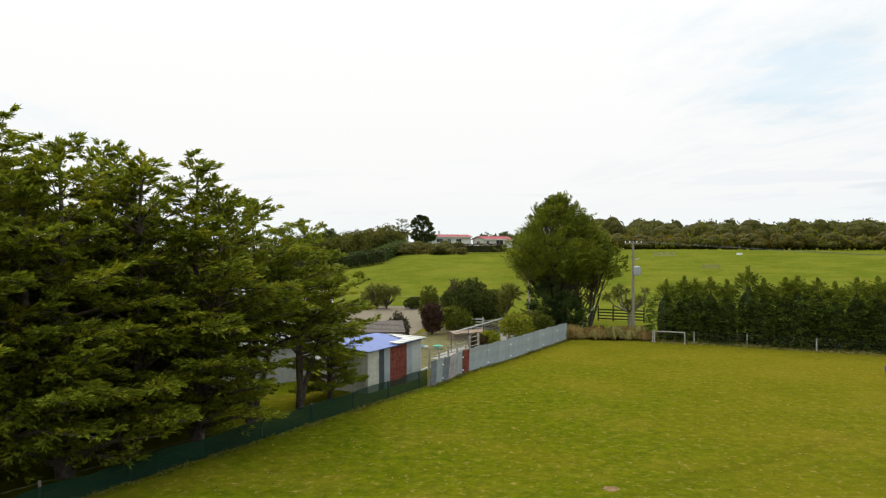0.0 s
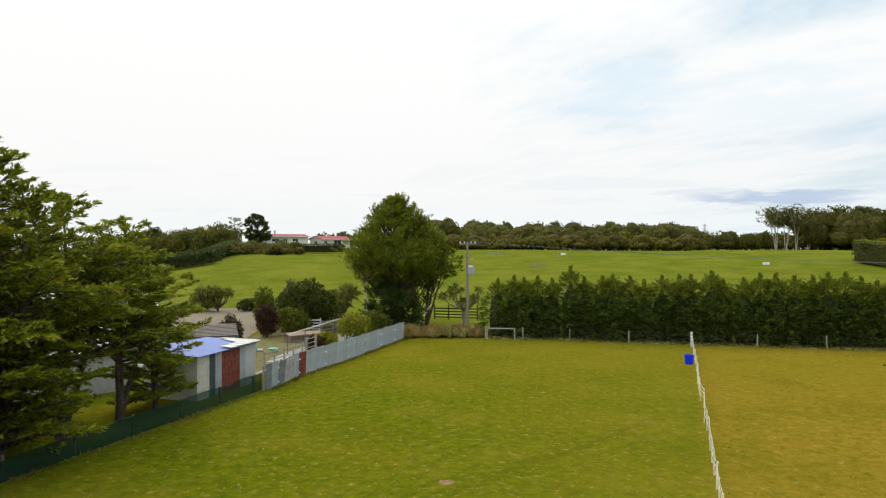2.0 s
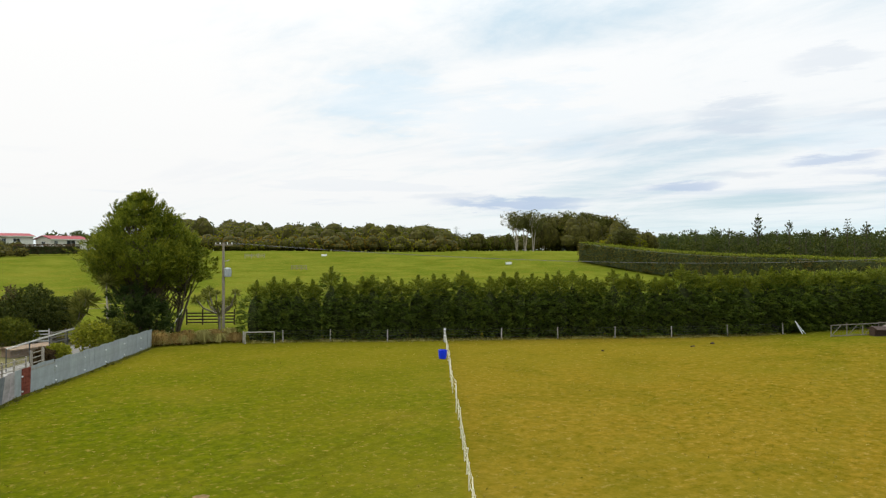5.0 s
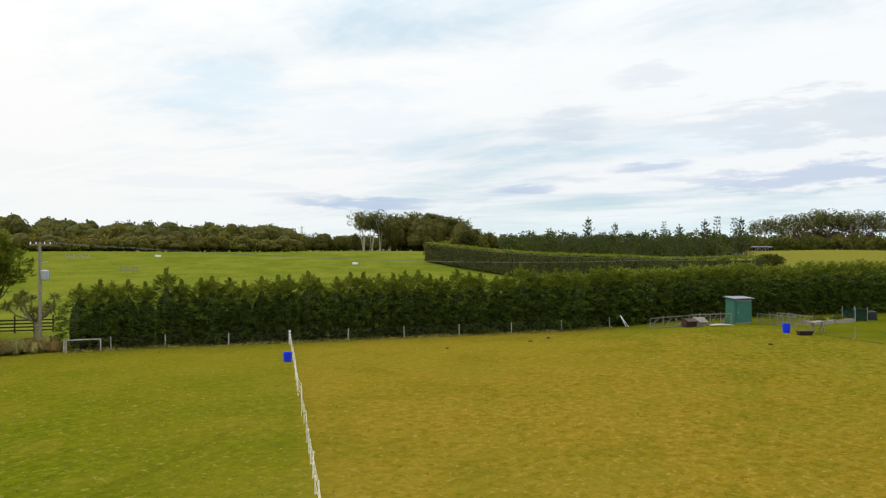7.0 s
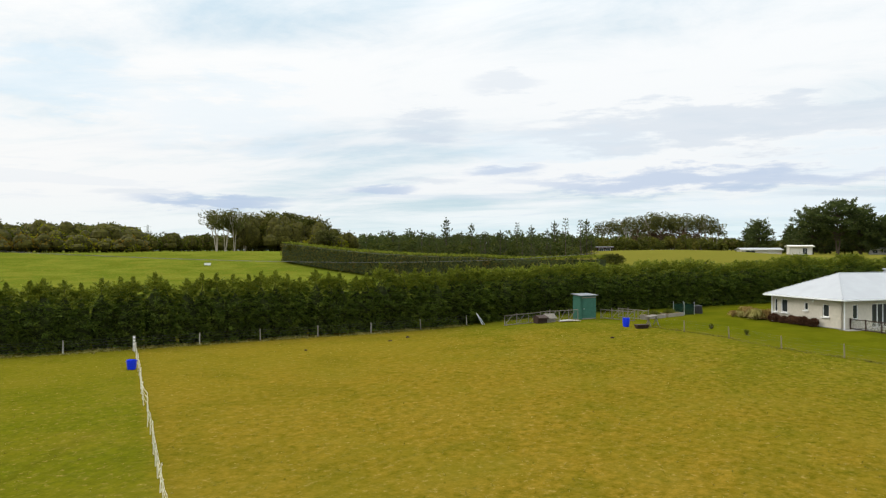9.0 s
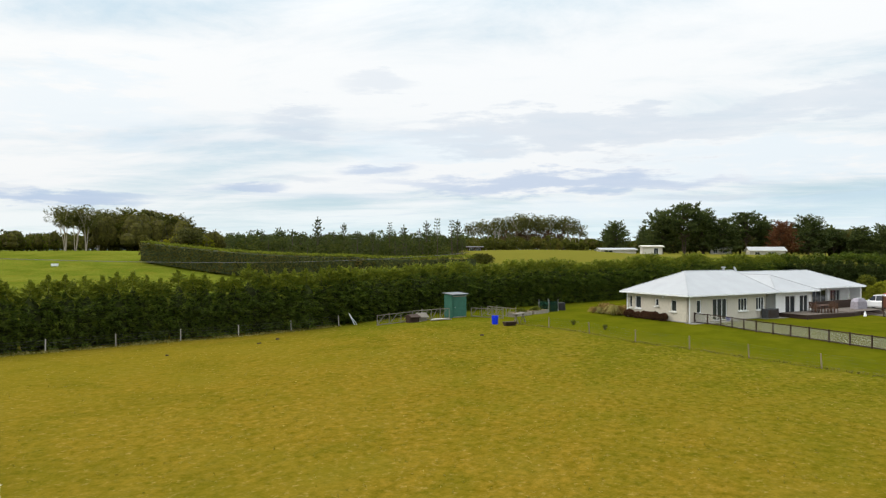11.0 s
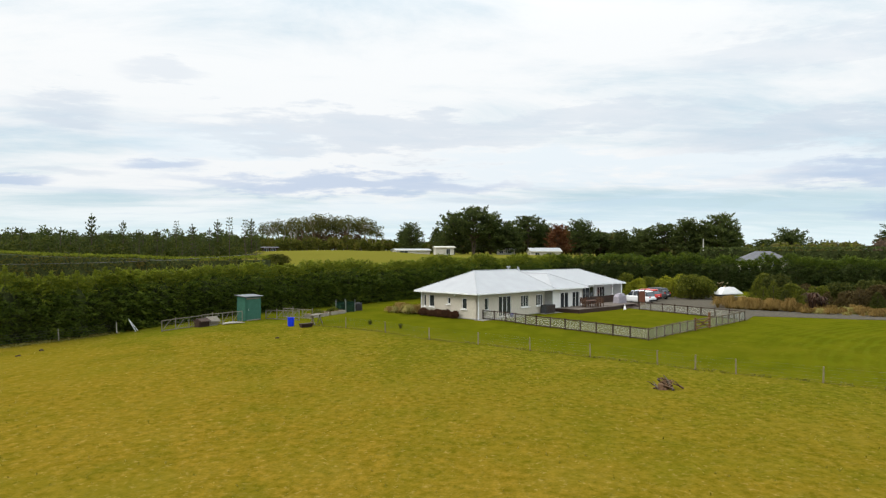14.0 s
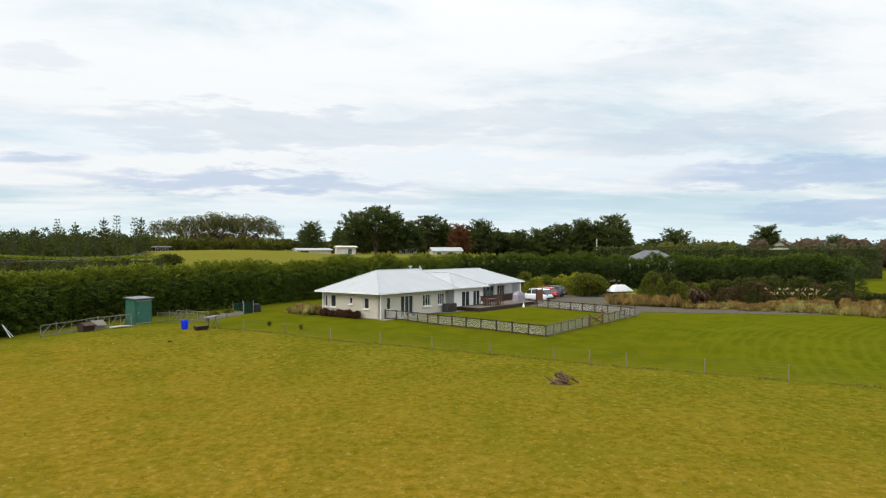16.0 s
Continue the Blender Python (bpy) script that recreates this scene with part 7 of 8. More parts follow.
boat = thing("covered_boat", "boat on a trailer under a peaked white canvas cover", "boat", pose(101.2, -29.6, 0.73, 0, 0, -62) @ Matrix.Scale(0.86, 4))
hull = []
for x, a, zb in ((-2.3, 0.85, 0.55), (-1.0, 0.95, 0.5), (0.8, 0.9, 0.52), (1.9, 0.5, 0.65), (2.4, 0.06, 0.85)):
    hull.append([(x, -a, 1.05), (x, -a * 0.5, zb + 0.08), (x, 0, zb), (x, a * 0.5, zb + 0.08), (x, a, 1.05)])
part("hull", loft(hull), DARKSHEET, boat)
part("cover", Geo().add([(-2.4, -1.0, 1.0), (2.1, -1.0, 1.0), (2.1, 1.0, 1.0), (-2.4, 1.0, 1.0), (-1.3, -0.45, 1.95), (0.7, -0.45, 1.98), (0.7, 0.45, 1.98), (-1.3, 0.45, 1.95), (-2.45, -1.02, 0.85), (2.15, -1.02, 0.85), (2.15, 1.02, 0.85), (-2.45, 1.02, 0.85)],
                        [(0, 1, 5, 4), (1, 2, 6, 5), (2, 3, 7, 6), (3, 0, 4, 7), (4, 5, 6, 7), (8, 9, 1, 0), (9, 10, 2, 1), (10, 11, 3, 2), (11, 8, 0, 3), (11, 10, 9, 8)]), CANVAS, boat)
part("drawbar", Geo().beam((-2.2, 0, 0.42), (3.6, 0, 0.42), 0.1, 0.1), CHROME, boat)
for s in (-1, 1):
    part("wheel", Geo().lathe([(0.18, -0.09), (0.30, -0.09), (0.31, 0), (0.30, 0.09), (0.18, 0.09)], 16), RUBBER, boat, at=pose(-0.6, s * 0.95, 0.31, 90))
part("skid", Geo().beam((-2.0, -0.5, 0.0), (-2.0, -0.5, 0.6), 0.06, 0.06).beam((3.5, 0, 0.0), (3.5, 0, 0.42), 0.06, 0.06), CHROME, boat)

# ---------------------------------------------------------------- shrub border beyond the drive

border = [tussock_mesh(80 + s, (0.95, 0.8, 1.15)[s], (0.95, 1.05, 0.85)[s], 330, (0.62, 0.70, 0.50)[s], 0.018) for s in range(3)]
for i in range(44):
    t = rt.uniform(0, 1)
    tussock(86.5 - 5.0 * t + rt.uniform(-0.6, 0.6), -24.6 - 6.6 * t + rt.uniform(-0.8, 0.8), rt.uniform(0.75, 1.35), "golden upright tussock grass beside the drive", me=border[2 * (i % 2)])
for i in range(110):
    t = i / 109
    x, y = polar(111.0 + 6.5 * t, 86.2 - 1.5 * t + rt.uniform(-0.6, 5.5))
    tussock(x, y, rt.uniform(0.3, 0.85), "pale olive and tawny tussock in the border", (TUSSOCK, PALETUFT, OLIVETUFT, PALETUFT, OLIVETUFT)[rt.randrange(5)], border[i % 3])
for i in range(100):
    t = rt.uniform(0, 1)
    x, y = polar(117.2 + 10 * t, 87 - 4 * t + rt.uniform(-1.5, 7))
    tussock(x, y, rt.uniform(0.4, 1.3), "brown and olive tussock at the border's end", leafy("russet blade", (0.12, 0.065, 0.02), (0.28, 0.165, 0.05)) if i == 0 else (bpy.data.materials["russet blade"], TUSSOCK, OLIVETUFT)[i % 3], border[i % 3])
BORDER = leafy("border shrub leaf", (0.034, 0.044, 0.009), (0.092, 0.098, 0.017), None, 0.35)
BROWNSHRUB = leafy("brown border leaf", (0.050, 0.038, 0.014), (0.125, 0.090, 0.032), None, 0.3)
flax = tussock_mesh(90, 1.9, 1.3, 130, 0.12, 0.06)
for x, y, s in ((80.8, -32.6, 1.15), (81.4, -33.8, 0.9)):
    tagged(part("flax_plant", flax, FLAX, at=pose(x, y, 0.68) @ Matrix.Scale(s, 4)), "large bronze flax with stiff upright leaves", "flax")
for i, (az, r, rx, rz, ma) in enumerate([
        (99.6, 112, 1.6, 2.4, YELLOWBUSH), (100.6, 114, 1.8, 2.6, SHRUB), (101.8, 112, 2.0, 2.8, YELLOWBUSH), (102.7, 110, 1.8, 3.0, YELLOWBUSH), (98.8, 116, 1.4, 3.2, SHRUB),
        (103.6, 104, 2.2, 3.6, SHRUB), (104.4, 105, 2.0, 3.2, SHRUB), (109.0, 104, 2.0, 3.6, SHRUB), (109.8, 101, 2.2, 3.8, BORDER), (110.6, 98, 1.7, 2.6, SHRUB), (111.6, 101, 2.0, 2.4, BROWNSHRUB),
        (112.4, 97, 1.3, 2.4, SHRUB), (113.6, 101, 1.9, 2.9, BORDER), (114.6, 98, 1.6, 2.0, BROWNSHRUB), (115.5, 102, 2.2, 3.2, BORDER), (116.3, 100, 2.0, 2.6, BROWNSHRUB), (117.3, 102, 2.2, 3.2, BORDER),
        (118.3, 98, 1.9, 2.0, BORDER), (119.2, 103, 2.2, 3.4, BORDER), (120.4, 99, 1.9, 2.4, BROWNSHRUB), (121.4, 97, 1.9, 3.0, BORDER), (122.3, 94, 1.4, 1.8, BROWNSHRUB), (124, 92, 1.8, 2.0, BORDER), (125.5, 90, 1.6, 1.8, RUSSET)]):
    x, y = polar(az, r)
    bush("border_shrub", {YELLOWBUSH: "yellow green leafy border shrub", SHRUB: "green leafy border shrub", BORDER: "dark green leafy border shrub", BROWNSHRUB: "olive brown border shrub", RUSSET: "russet brown border shrub"}[ma], x, y, rx * 0.9, rz, ma, 200 + i, 18, 70, 0.30)
for i, (az, r, rx, rz, ma) in enumerate([(98.9, 108, 0.9, 2.2, 0), (99.9, 109, 1.0, 2.4, 0), (101.1, 108, 0.9, 2.0, 1), (102.3, 107, 1.1, 2.6, 0), (103.1, 106, 1.0, 2.8, 1), (108.2, 103, 1.2, 3.0, 0), (108.7, 99, 1.0, 2.4, 0), (109.4, 97, 1.1, 3.4, 0),
                                         (110.2, 95, 0.9, 2.2, 1), (111.0, 94, 0.9, 2.2, 0), (111.9, 93, 1.1, 2.7, 0), (112.9, 95, 1.0, 2.0, 2), (113.8, 94, 0.9, 2.1, 2), (114.9, 96, 1.1, 2.6, 2), (116.0, 95, 1.0, 2.2, 1), (117.0, 96, 1.0, 2.2, 2), (119.9, 96, 1.2, 2.6, 1), (121.0, 94, 1.3, 2.8, 1), (123.2, 92, 1.0, 2.0, 1)]):
    x, y = polar(az, r)
    ob = thing("border_conifer", ("fresh green pointed conifer in the border", "green pointed conifer in the border", "olive brown pointed shrub in the border")[ma], "shrub", pose(x, y, gz(x, y) - 0.05, 0, 0, i * 67))
    part("stem", Geo().tube([(0, 0, 0), (0, 0, rz * 0.8)], [0.05, 0.015], 6), BARK, ob)
    part("foliage", cone_mesh(250 + i, rx, rz), ((YELLOWBUSH, SHRUB, BROWNSHRUB) if az < 107 else (SHRUB, BORDER, BROWNSHRUB))[ma], ob)
for i in range(11):
    az, r = (117.6 + (i - 3) * 0.42, 91 + rt.uniform(-2, 2)) if i > 2 else (105.2 + i * 0.35, 107)
    x, y = polar(az, r)
    ob = thing("plume_grass", "tall grass with pale feathery plumes", "grass clump", pose(x, y, gz(x, y), 0, 0, i * 50), "plume grasses")
    part("blades", border[i % 2], TUSSOCK, ob)
    rp = np.random.default_rng(i)
    stalks, heads = Geo(), []
    for k in range(4):
        a = k * 1.6 + i
        e = np.array([math.cos(a) * 1.0, math.sin(a) * 1.0, 1.7 + 0.5 * (k % 2)])
        stalks.tube([(0, 0, 0.3), e * [0.4, 0.4, 0.6], e], 0.012, 4)
        lean = np.array([math.cos(a) * 0.8, math.sin(a) * 0.8, 0.5])
        heads.append(sprays(rp, e + np.outer(rp.uniform(-0.22, 0.22, 14), lean) + rp.normal(size=(14, 3)) * 0.02, np.repeat([lean], 14, 0), 0.20, 0.02, 2, 0.2, 0.1))
    part("stalks", stalks, TUSSOCK, ob)
    part("plumes", quads_mesh("plumes", np.concatenate(heads)), PLUME, ob)

# ---------------------------------------------------------------- far fields: clipped hedge, woods, trees, houses


def clipped_hedge(name, label, p, q, width, h0, h1, ma, seed, density=26, leaf=0.4, tip=None):
    """A clipped hedge with flat sides and a flat top that follows the land."""
    r = np.random.default_rng(seed)
    L = math.hypot(q[0] - p[0], q[1] - p[1])
    ux, uy = (q[0] - p[0]) / L, (q[1] - p[1]) / L
    ob = thing(name, label, "hedge")
    n = int(L * density * 2.2)
    s = r.uniform(0, 1, n)
    face = r.uniform(0, 1, n)
    h = h0 + (h1 - h0) * s
    side = np.where(face < 0.42, -1.0, np.where(face < 0.6, 1.0, r.uniform(-1, 1, n)))
    z = np.where(face < 0.6, r.uniform(0, 1, n) ** 0.8, 1.0)
    off = side * width / 2 * (0.92 + 0.08 * np.sin(s * L * 1.3) + 0.06 * np.sin(s * L * 0.41 + z * 3)) * np.where(z < 0.2, 0.85, 1.0)
    x, y = p[0] + ux * L * s - uy * off, p[1] + uy * L * s + ux * off
    P = np.stack([x, y, ground_z(x, y) + 0.1 + h * z + r.normal(size=n) * 0.07], 1)
    D = unit(np.stack([-uy * side * (z < 1), ux * side * (z < 1), 0.3 + 1.0 * (z >= 1)], 1) + r.normal(size=(n, 3)) * 0.2)
    # Closed block behind the leaves, coloured dark like the shade in there.
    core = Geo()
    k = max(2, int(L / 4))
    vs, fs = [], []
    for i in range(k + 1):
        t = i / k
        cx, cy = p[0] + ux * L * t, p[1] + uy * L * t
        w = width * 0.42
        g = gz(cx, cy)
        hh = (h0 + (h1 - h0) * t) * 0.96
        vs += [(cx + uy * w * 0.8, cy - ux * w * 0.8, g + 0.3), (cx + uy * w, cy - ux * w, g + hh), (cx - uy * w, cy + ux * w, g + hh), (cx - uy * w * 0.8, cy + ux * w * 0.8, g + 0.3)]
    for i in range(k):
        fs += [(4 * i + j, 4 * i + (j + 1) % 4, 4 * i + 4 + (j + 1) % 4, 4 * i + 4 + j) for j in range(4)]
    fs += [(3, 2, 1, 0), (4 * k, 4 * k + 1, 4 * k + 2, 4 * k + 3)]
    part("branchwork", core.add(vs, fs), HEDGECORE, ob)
    flat = z >= 1
    part("foliage", quads_mesh("foliage", sprays(r, P[~flat], D[~flat], leaf * 1.2, leaf * 0.22, 3, 0.5, 0.1)), ma, ob)
    # A given tip leaf paints the flat top lighter, as lit from above.
    part("trimmed_top", quads_mesh("trimmed_top", sprays(r, P[flat], D[flat], leaf, leaf * 0.22, 3, 0.5, 0.1)), tip or ma, ob)
    return ob


def woods(name, label, az0, az1, r0, r1, n, h0, h1, ma, seed, leaf=1.1, lump=6, count=22, girth=1.0):
    """A far wood: many crowns in one mesh."""
    rg = np.random.default_rng(seed)
    out, tr = [], Geo()
    for i in range(n):
        az, r = az0 + (az1 - az0) * (i + rg.uniform(0, 1)) / n, rg.uniform(r0, r1)
        x, y = polar(az, r)
        h = rg.uniform(h0, h1) * rg.uniform(0.8, 1.1)
        w = h * rg.uniform(0.28, 0.45) * girth
        g = gz(x, y)
        out.append(lumps(rg, lump, (x, y, g + h * 0.50), (w, w, h * 0.5), count, leaf, leaf * 0.24, 2))
        out.append(lumps(rg, 2, (x, y, g + h * 0.2), (w * 1.2, w * 1.2, h * 0.25), count, leaf, leaf * 0.24, 2))
        tr.tube([(x, y, g), (x, y, g + h * 0.7)], [0.02 * h, 0.008 * h], 5)
    ob = tagged(part(name, quads_mesh(name, np.concatenate(out)), ma), label, "wood", kind="stuff")
    part("trunks", tr, BARK, ob)
    return ob


def domed_wood(label, az0, az1, r0, r1, n, h0, h1, ma, seed, leaf=0.8, count=120, girth=1.0, core=None, fall=0.0):
    """Far rounded crowns, each a lumpy dome of foliage down to the ground, in one mesh."""
    rg = np.random.default_rng(seed)
    out, tr = [], Geo()
    for i in range(n):
        az, r = az0 + (az1 - az0) * (i + rg.uniform(0, 1)) / n, rg.uniform(r0, r1)
        x, y = polar(az, r)
        h = rg.uniform(h0, h1) * (1 - fall * i / n)
        w = h * rg.uniform(0.36, 0.6) * girth
        g = gz(x, y)
        # a crown of several rounded heads, the highest in the middle, over a skirt of lower foliage
        heads = [(0.0, 0.0, 1.0, 0.62)] + [(rg.uniform(0.35, 0.65), rg.uniform(0, 6.28), rg.uniform(0.66, 0.92), 0.5) for _ in range(3)] + [(rg.uniform(0.4, 0.6), rg.uniform(0, 6.28), 0.5, 0.6) for _ in range(2)]
        for off, a, tall, fat in heads:
            m = count // 4
            q = unit(rg.normal(size=(m, 3)))
            q[:, 2] = np.abs(q[:, 2]) * np.where(rg.uniform(size=m) < 0.35, -0.8, 1)
            c = np.array([x + w * off * math.cos(a), y + w * off * math.sin(a), g + h * tall * 0.60])
            rad = np.array([w * fat, w * fat, h * tall * 0.38])
            out.append(sprays(rg, c + q * rg.uniform(0.84, 1.0, (m, 1)) * rad, q + [0, 0, 0.15], leaf, leaf * 0.32, 3, 0.4, 0.1))
            # Opaque heart of each head: its dark tone paints the shaded inside.
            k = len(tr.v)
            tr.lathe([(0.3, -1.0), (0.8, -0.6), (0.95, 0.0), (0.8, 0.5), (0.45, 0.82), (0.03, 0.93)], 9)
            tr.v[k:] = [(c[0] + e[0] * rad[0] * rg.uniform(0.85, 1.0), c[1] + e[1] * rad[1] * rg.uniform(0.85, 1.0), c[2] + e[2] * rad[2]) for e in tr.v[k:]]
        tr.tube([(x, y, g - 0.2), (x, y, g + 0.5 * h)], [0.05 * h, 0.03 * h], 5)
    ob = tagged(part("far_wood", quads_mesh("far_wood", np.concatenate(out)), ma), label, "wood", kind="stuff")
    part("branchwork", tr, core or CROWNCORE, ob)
    return ob


CROWNCORE = solid("shaded crown core", (0.050, 0.046, 0.006), 0.95, grain=0.8, spread=0.6, bump=0.4)
FARHEDGE = leafy("clipped hedge leaf", (0.060, 0.060, 0.011), (0.118, 0.112, 0.018), (0.130, 0.098, 0.024), 0.4, 0.22, 0.0, 0.6)
# Solid brown filler core closes the gaps between these twigs.
domed_wood("bare brown trees on the skyline", 115.8, 130, 268, 300, 40, 8, 11.5, TWIGS, 6, 0.9, 120, 1.1, solid("twig brown core", (0.055, 0.036, 0.022), 0.95, grain=0.8, spread=0.6, bump=0.4))
clipped_hedge("clipped_hedge", "long clipped shelter hedge crossing the far paddock", (121.5, 125.0), (103.0, 38.0), 3.0, 4.6, 5.6, FARHEDGE, 1, tip=HEDGETIP)
clipped_hedge("clipped_hedge", "dark clipped hedge beside the far house", (165, -42), (151.9, -103.2), 3.0, 7.0, 7.2, DARKPINE, 2, 16, 0.6)
clipped_hedge("clipped_hedge", "dark clipped hedge at the foot of the hill", polar(-13.5, 160), polar(-4.9, 167), 3.0, 3.1, 3.0, DARKPINE, 3, 20, 0.6)
clipped_hedge("clipped_hedge", "dark clipped hedge climbing to the hill house", polar(-5.2, 171), polar(-3.3, 200), 2.6, 2.9, 2.8, DARKPINE, 5, 20, 0.6)
clipped_hedge("clipped_hedge", "low clipped brown hedge in front of the hill houses", polar(1.1, 190), polar(5.2, 192), 1.6, 2.3, 2.2, leafy("brown hedge leaf", (0.060, 0.040, 0.018), (0.12, 0.08, 0.038)), 4, 22, 0.4)

OLIVE = leafy("olive crown leaf", (0.092, 0.100, 0.005), (0.185, 0.190, 0.008), (0.235, 0.205, 0.012), 0.4, 0.10, 0.0, 0.5, 0.03)
DARKCROWN = leafy("dark crown leaf", (0.036, 0.050, 0.005), (0.078, 0.092, 0.007), (0.110, 0.112, 0.010), 0.4, 0.10, 0.0, 0.5, 0.03)
TAWNY = leafy("tawny crown leaf", (0.110, 0.070, 0.010), (0.180, 0.112, 0.014), (0.185, 0.150, 0.012), 0.4, 0.12, 0.0, 0.5, 0.03)
domed_wood("olive rounded trees along the far hill", 11.0, 33, 240, 272, 34, 5.5, 12.2, OLIVE, 1, 0.7, 140, 1.35, None, 0.22)
domed_wood("dark green rounded trees along the far hill", 10.5, 32, 245, 285, 28, 7, 13.6, DARKCROWN, 2, 0.7, 140, 1.3, None, 0.24)
domed_wood("brown and tawny shrubs along the far hill", 12.5, 33.5, 230, 246, 40, 3.0, 6.0, TAWNY, 3, 0.6, 90, 1.5)
domed_wood("low olive shrubs along the far hill", 12.5, 33, 228, 240, 26, 2.6, 5.5, OLIVE, 23, 0.6, 80, 1.5)
domed_wood("dark mixed trees on the skyline", 10.5, 30, 295, 330, 34, 10.5, 15.5, DARKPINE, 4, 1.0, 120, 1.1, None, 0.2)
domed_wood("dark low trees between the wood and the clump", 31, 40, 345, 400, 26, 5.5, 10, DARKCROWN, 24, 1.0, 100, 1.1)
woods("far_wood", "low far trees on the skyline", 30, 58, 420, 520, 90, 8, 13, leafy("far tree leaf", (0.036, 0.046, 0.014), (0.085, 0.094, 0.026), None, 0.35), 3, 1.5)
woods("far_wood", "low far trees on the skyline", 50, 75, 380, 480, 90, 9, 14, DARKPINE, 4, 1.5)
woods("far_wood", "dark far trees on the skyline", 84, 130, 330, 420, 100, 8, 12, leafy("dim tree leaf", (0.030, 0.040, 0.010), (0.075, 0.082, 0.022), None, 0.3), 5, 1.4)
domed_wood("dark low trees filling the skyline", 83.5, 108, 292, 312, 60, 7, 11.5, DARKPINE, 14, 1.0)
domed_wood("yellow green trees beyond the clipped hedge", 107.5, 115.5, 262, 280, 22, 7, 10.5, SHRUB, 15, 0.9)
domed_wood("low dark scrub behind the mound", 69, 84, 300, 330, 40, 4.0, 6.5, DARKCROWN, 31, 0.9, 100, 1.4)
woods("hill_scrub", "brown and olive scrub on the hill side", -13, -3.6, 200, 240, 60, 5, 8.8, WOODS, 7, 0.9, 8, 26, 1.15)
woods("far_wood", "dark low trees behind the hill garage", 3.2, 9.5, 275, 300, 24, 5, 7, DARKPINE, 17, 1.0, 7, 24, 1.2)
BANK = leafy("tawny shrub leaf", (0.075, 0.066, 0.012), (0.150, 0.125, 0.024), (0.190, 0.160, 0.030), 0.4, 0.25, 0.0, 0.6)
domed_wood("rounded olive garden shrubs below the hill houses", -4.2, 1.6, 184, 204, 30, 1.7, 3.4, BANK, 8, 0.4, 90, 1.7)
domed_wood("dark green garden shrubs below the hill houses", -4.4, 0.6, 188, 208, 16, 2.0, 3.6, DARKCROWN, 28, 0.4, 90, 1.6)
woods("hill_scrub", "low olive garden plants below the hill house", -3.0, 1.2, 187, 192, 26, 0.7, 1.6, BANK, 11, 0.4, 4, 12, 2.2)
woods("far_wood", "dark trees behind the hill houses", -18, -3.2, 290, 340, 30, 8, 12, WOODS, 9)
woods("roadside_scrub", "low brown scrub under gum trees", 68.5, 79, 265, 285, 50, 3, 6, WOODS, 10, 0.8)
woods("roadside_scrub", "bare brown twiggy trees under gum trees", 72.5, 77.5, 284, 292, 16, 8, 11, TWIGS, 16, 0.8)

FT = [layered_tree(300, 15, 7.0, 0.05, 90, 40, 0.85, 2.2, 3, 0.4), layered_tree(301, 15, 5.8, 0.40, 56, 44, 0.85, 2.4, 2, 0.15), layered_tree(302, 15, 5.2, 0.08, 78, 38, 0.85, 1.4, 3, 0.3)]
far_first = {}


def far_tree(k, az, r, h, label, ma, wide=1.0):
    x, y = polar(az, r)
    key = (k, ma.name)
    if key not in far_first:
        me = FT[k][1].copy()
        far_first[key] = plant("far_tree", label, "tree", (FT[k][0], me), (BARK, ma), x, y, az * 20, 1.0)
        o = far_first[key]
        o.scale = (h / 15 * wide, h / 15 * wide, h / 15)
    else:
        o = again(far_first[key], x, y, az * 20, h / 15 * wide, label, tall=1 / wide)
    return o


DK = "large dark macrocarpa on the skyline"
for i, (az, r, h, wide) in enumerate([(81.3, 285, 12.0, 1.0), (80.7, 290, 9, 1.0), (83.4, 270, 10, 0.8), (84.9, 262, 15.5, 1.1), (86.5, 258, 17.5, 1.25), (87.9, 262, 15.5, 1.2), (89.3, 265, 12.5, 1.3), (91.0, 272, 15, 1.2), (92.3, 275, 12, 1.3),
                                      (95.1, 280, 13.5, 1.2), (96.7, 288, 10, 1.5), (98.4, 285, 11.5, 1.4), (100.1, 282, 13, 1.4), (101.6, 280, 15.5, 1.3), (103.2, 276, 18, 1.1), (104.5, 278, 17, 1.1), (105.7, 275, 20, 1.0), (106.6, 280, 15.5, 1.0),
                                      (110.5, 290, 14.5, 1.3), (108.9, 290, 11, 1.5), (117.0, 290, 15.5, 1.45), (121.5, 300, 12, 1.0)]):
    far_tree(i % 3, az, r, h, DK, DARKPINE, wide)
far_tree(0, 93.4, 262, 11.0, "round russet-leaved tree among dark ones", RUSSET, 1.0)
plant("far_tree", "dark round tree beside the hill house", "tree", dense_tree(320, 10.8, 4.0, [(0, 0.15), (0.15, 0.5), (0.3, 0.95), (0.5, 1.0), (0.72, 0.92), (0.88, 0.66), (1, 0.2)], 130, 26, 0.7, 3, 2, 0.2, 4, size=0.8), (BARK, DARKPINE), *polar(-1.75, 226), 0, 1.0)
far_tree(2, -9.2, 245, 9.5, "dark tree on the hill", DARKPINE, 1.3)
far_tree(1, 47.3, 300, 9, "low dense olive tree at the wood's edge", GUM, 1.6)
for i, az in enumerate((43.0, 44.3, 45.6, 46.9, 48.0, 44.9, 46.2, 41.8, 40.6)):
    far_tree(i % 3, az, 335 + 9 * (i % 3), (18, 18.5, 17, 14.5, 11, 18, 16, 17, 15)[i], "tall tree of the paddock clump", GUM if i % 2 else WOODS, 1.1)
GT = [flat_top(400 + i, 17, 5.4, 34, 46) for i in range(3)]
gum_first = None
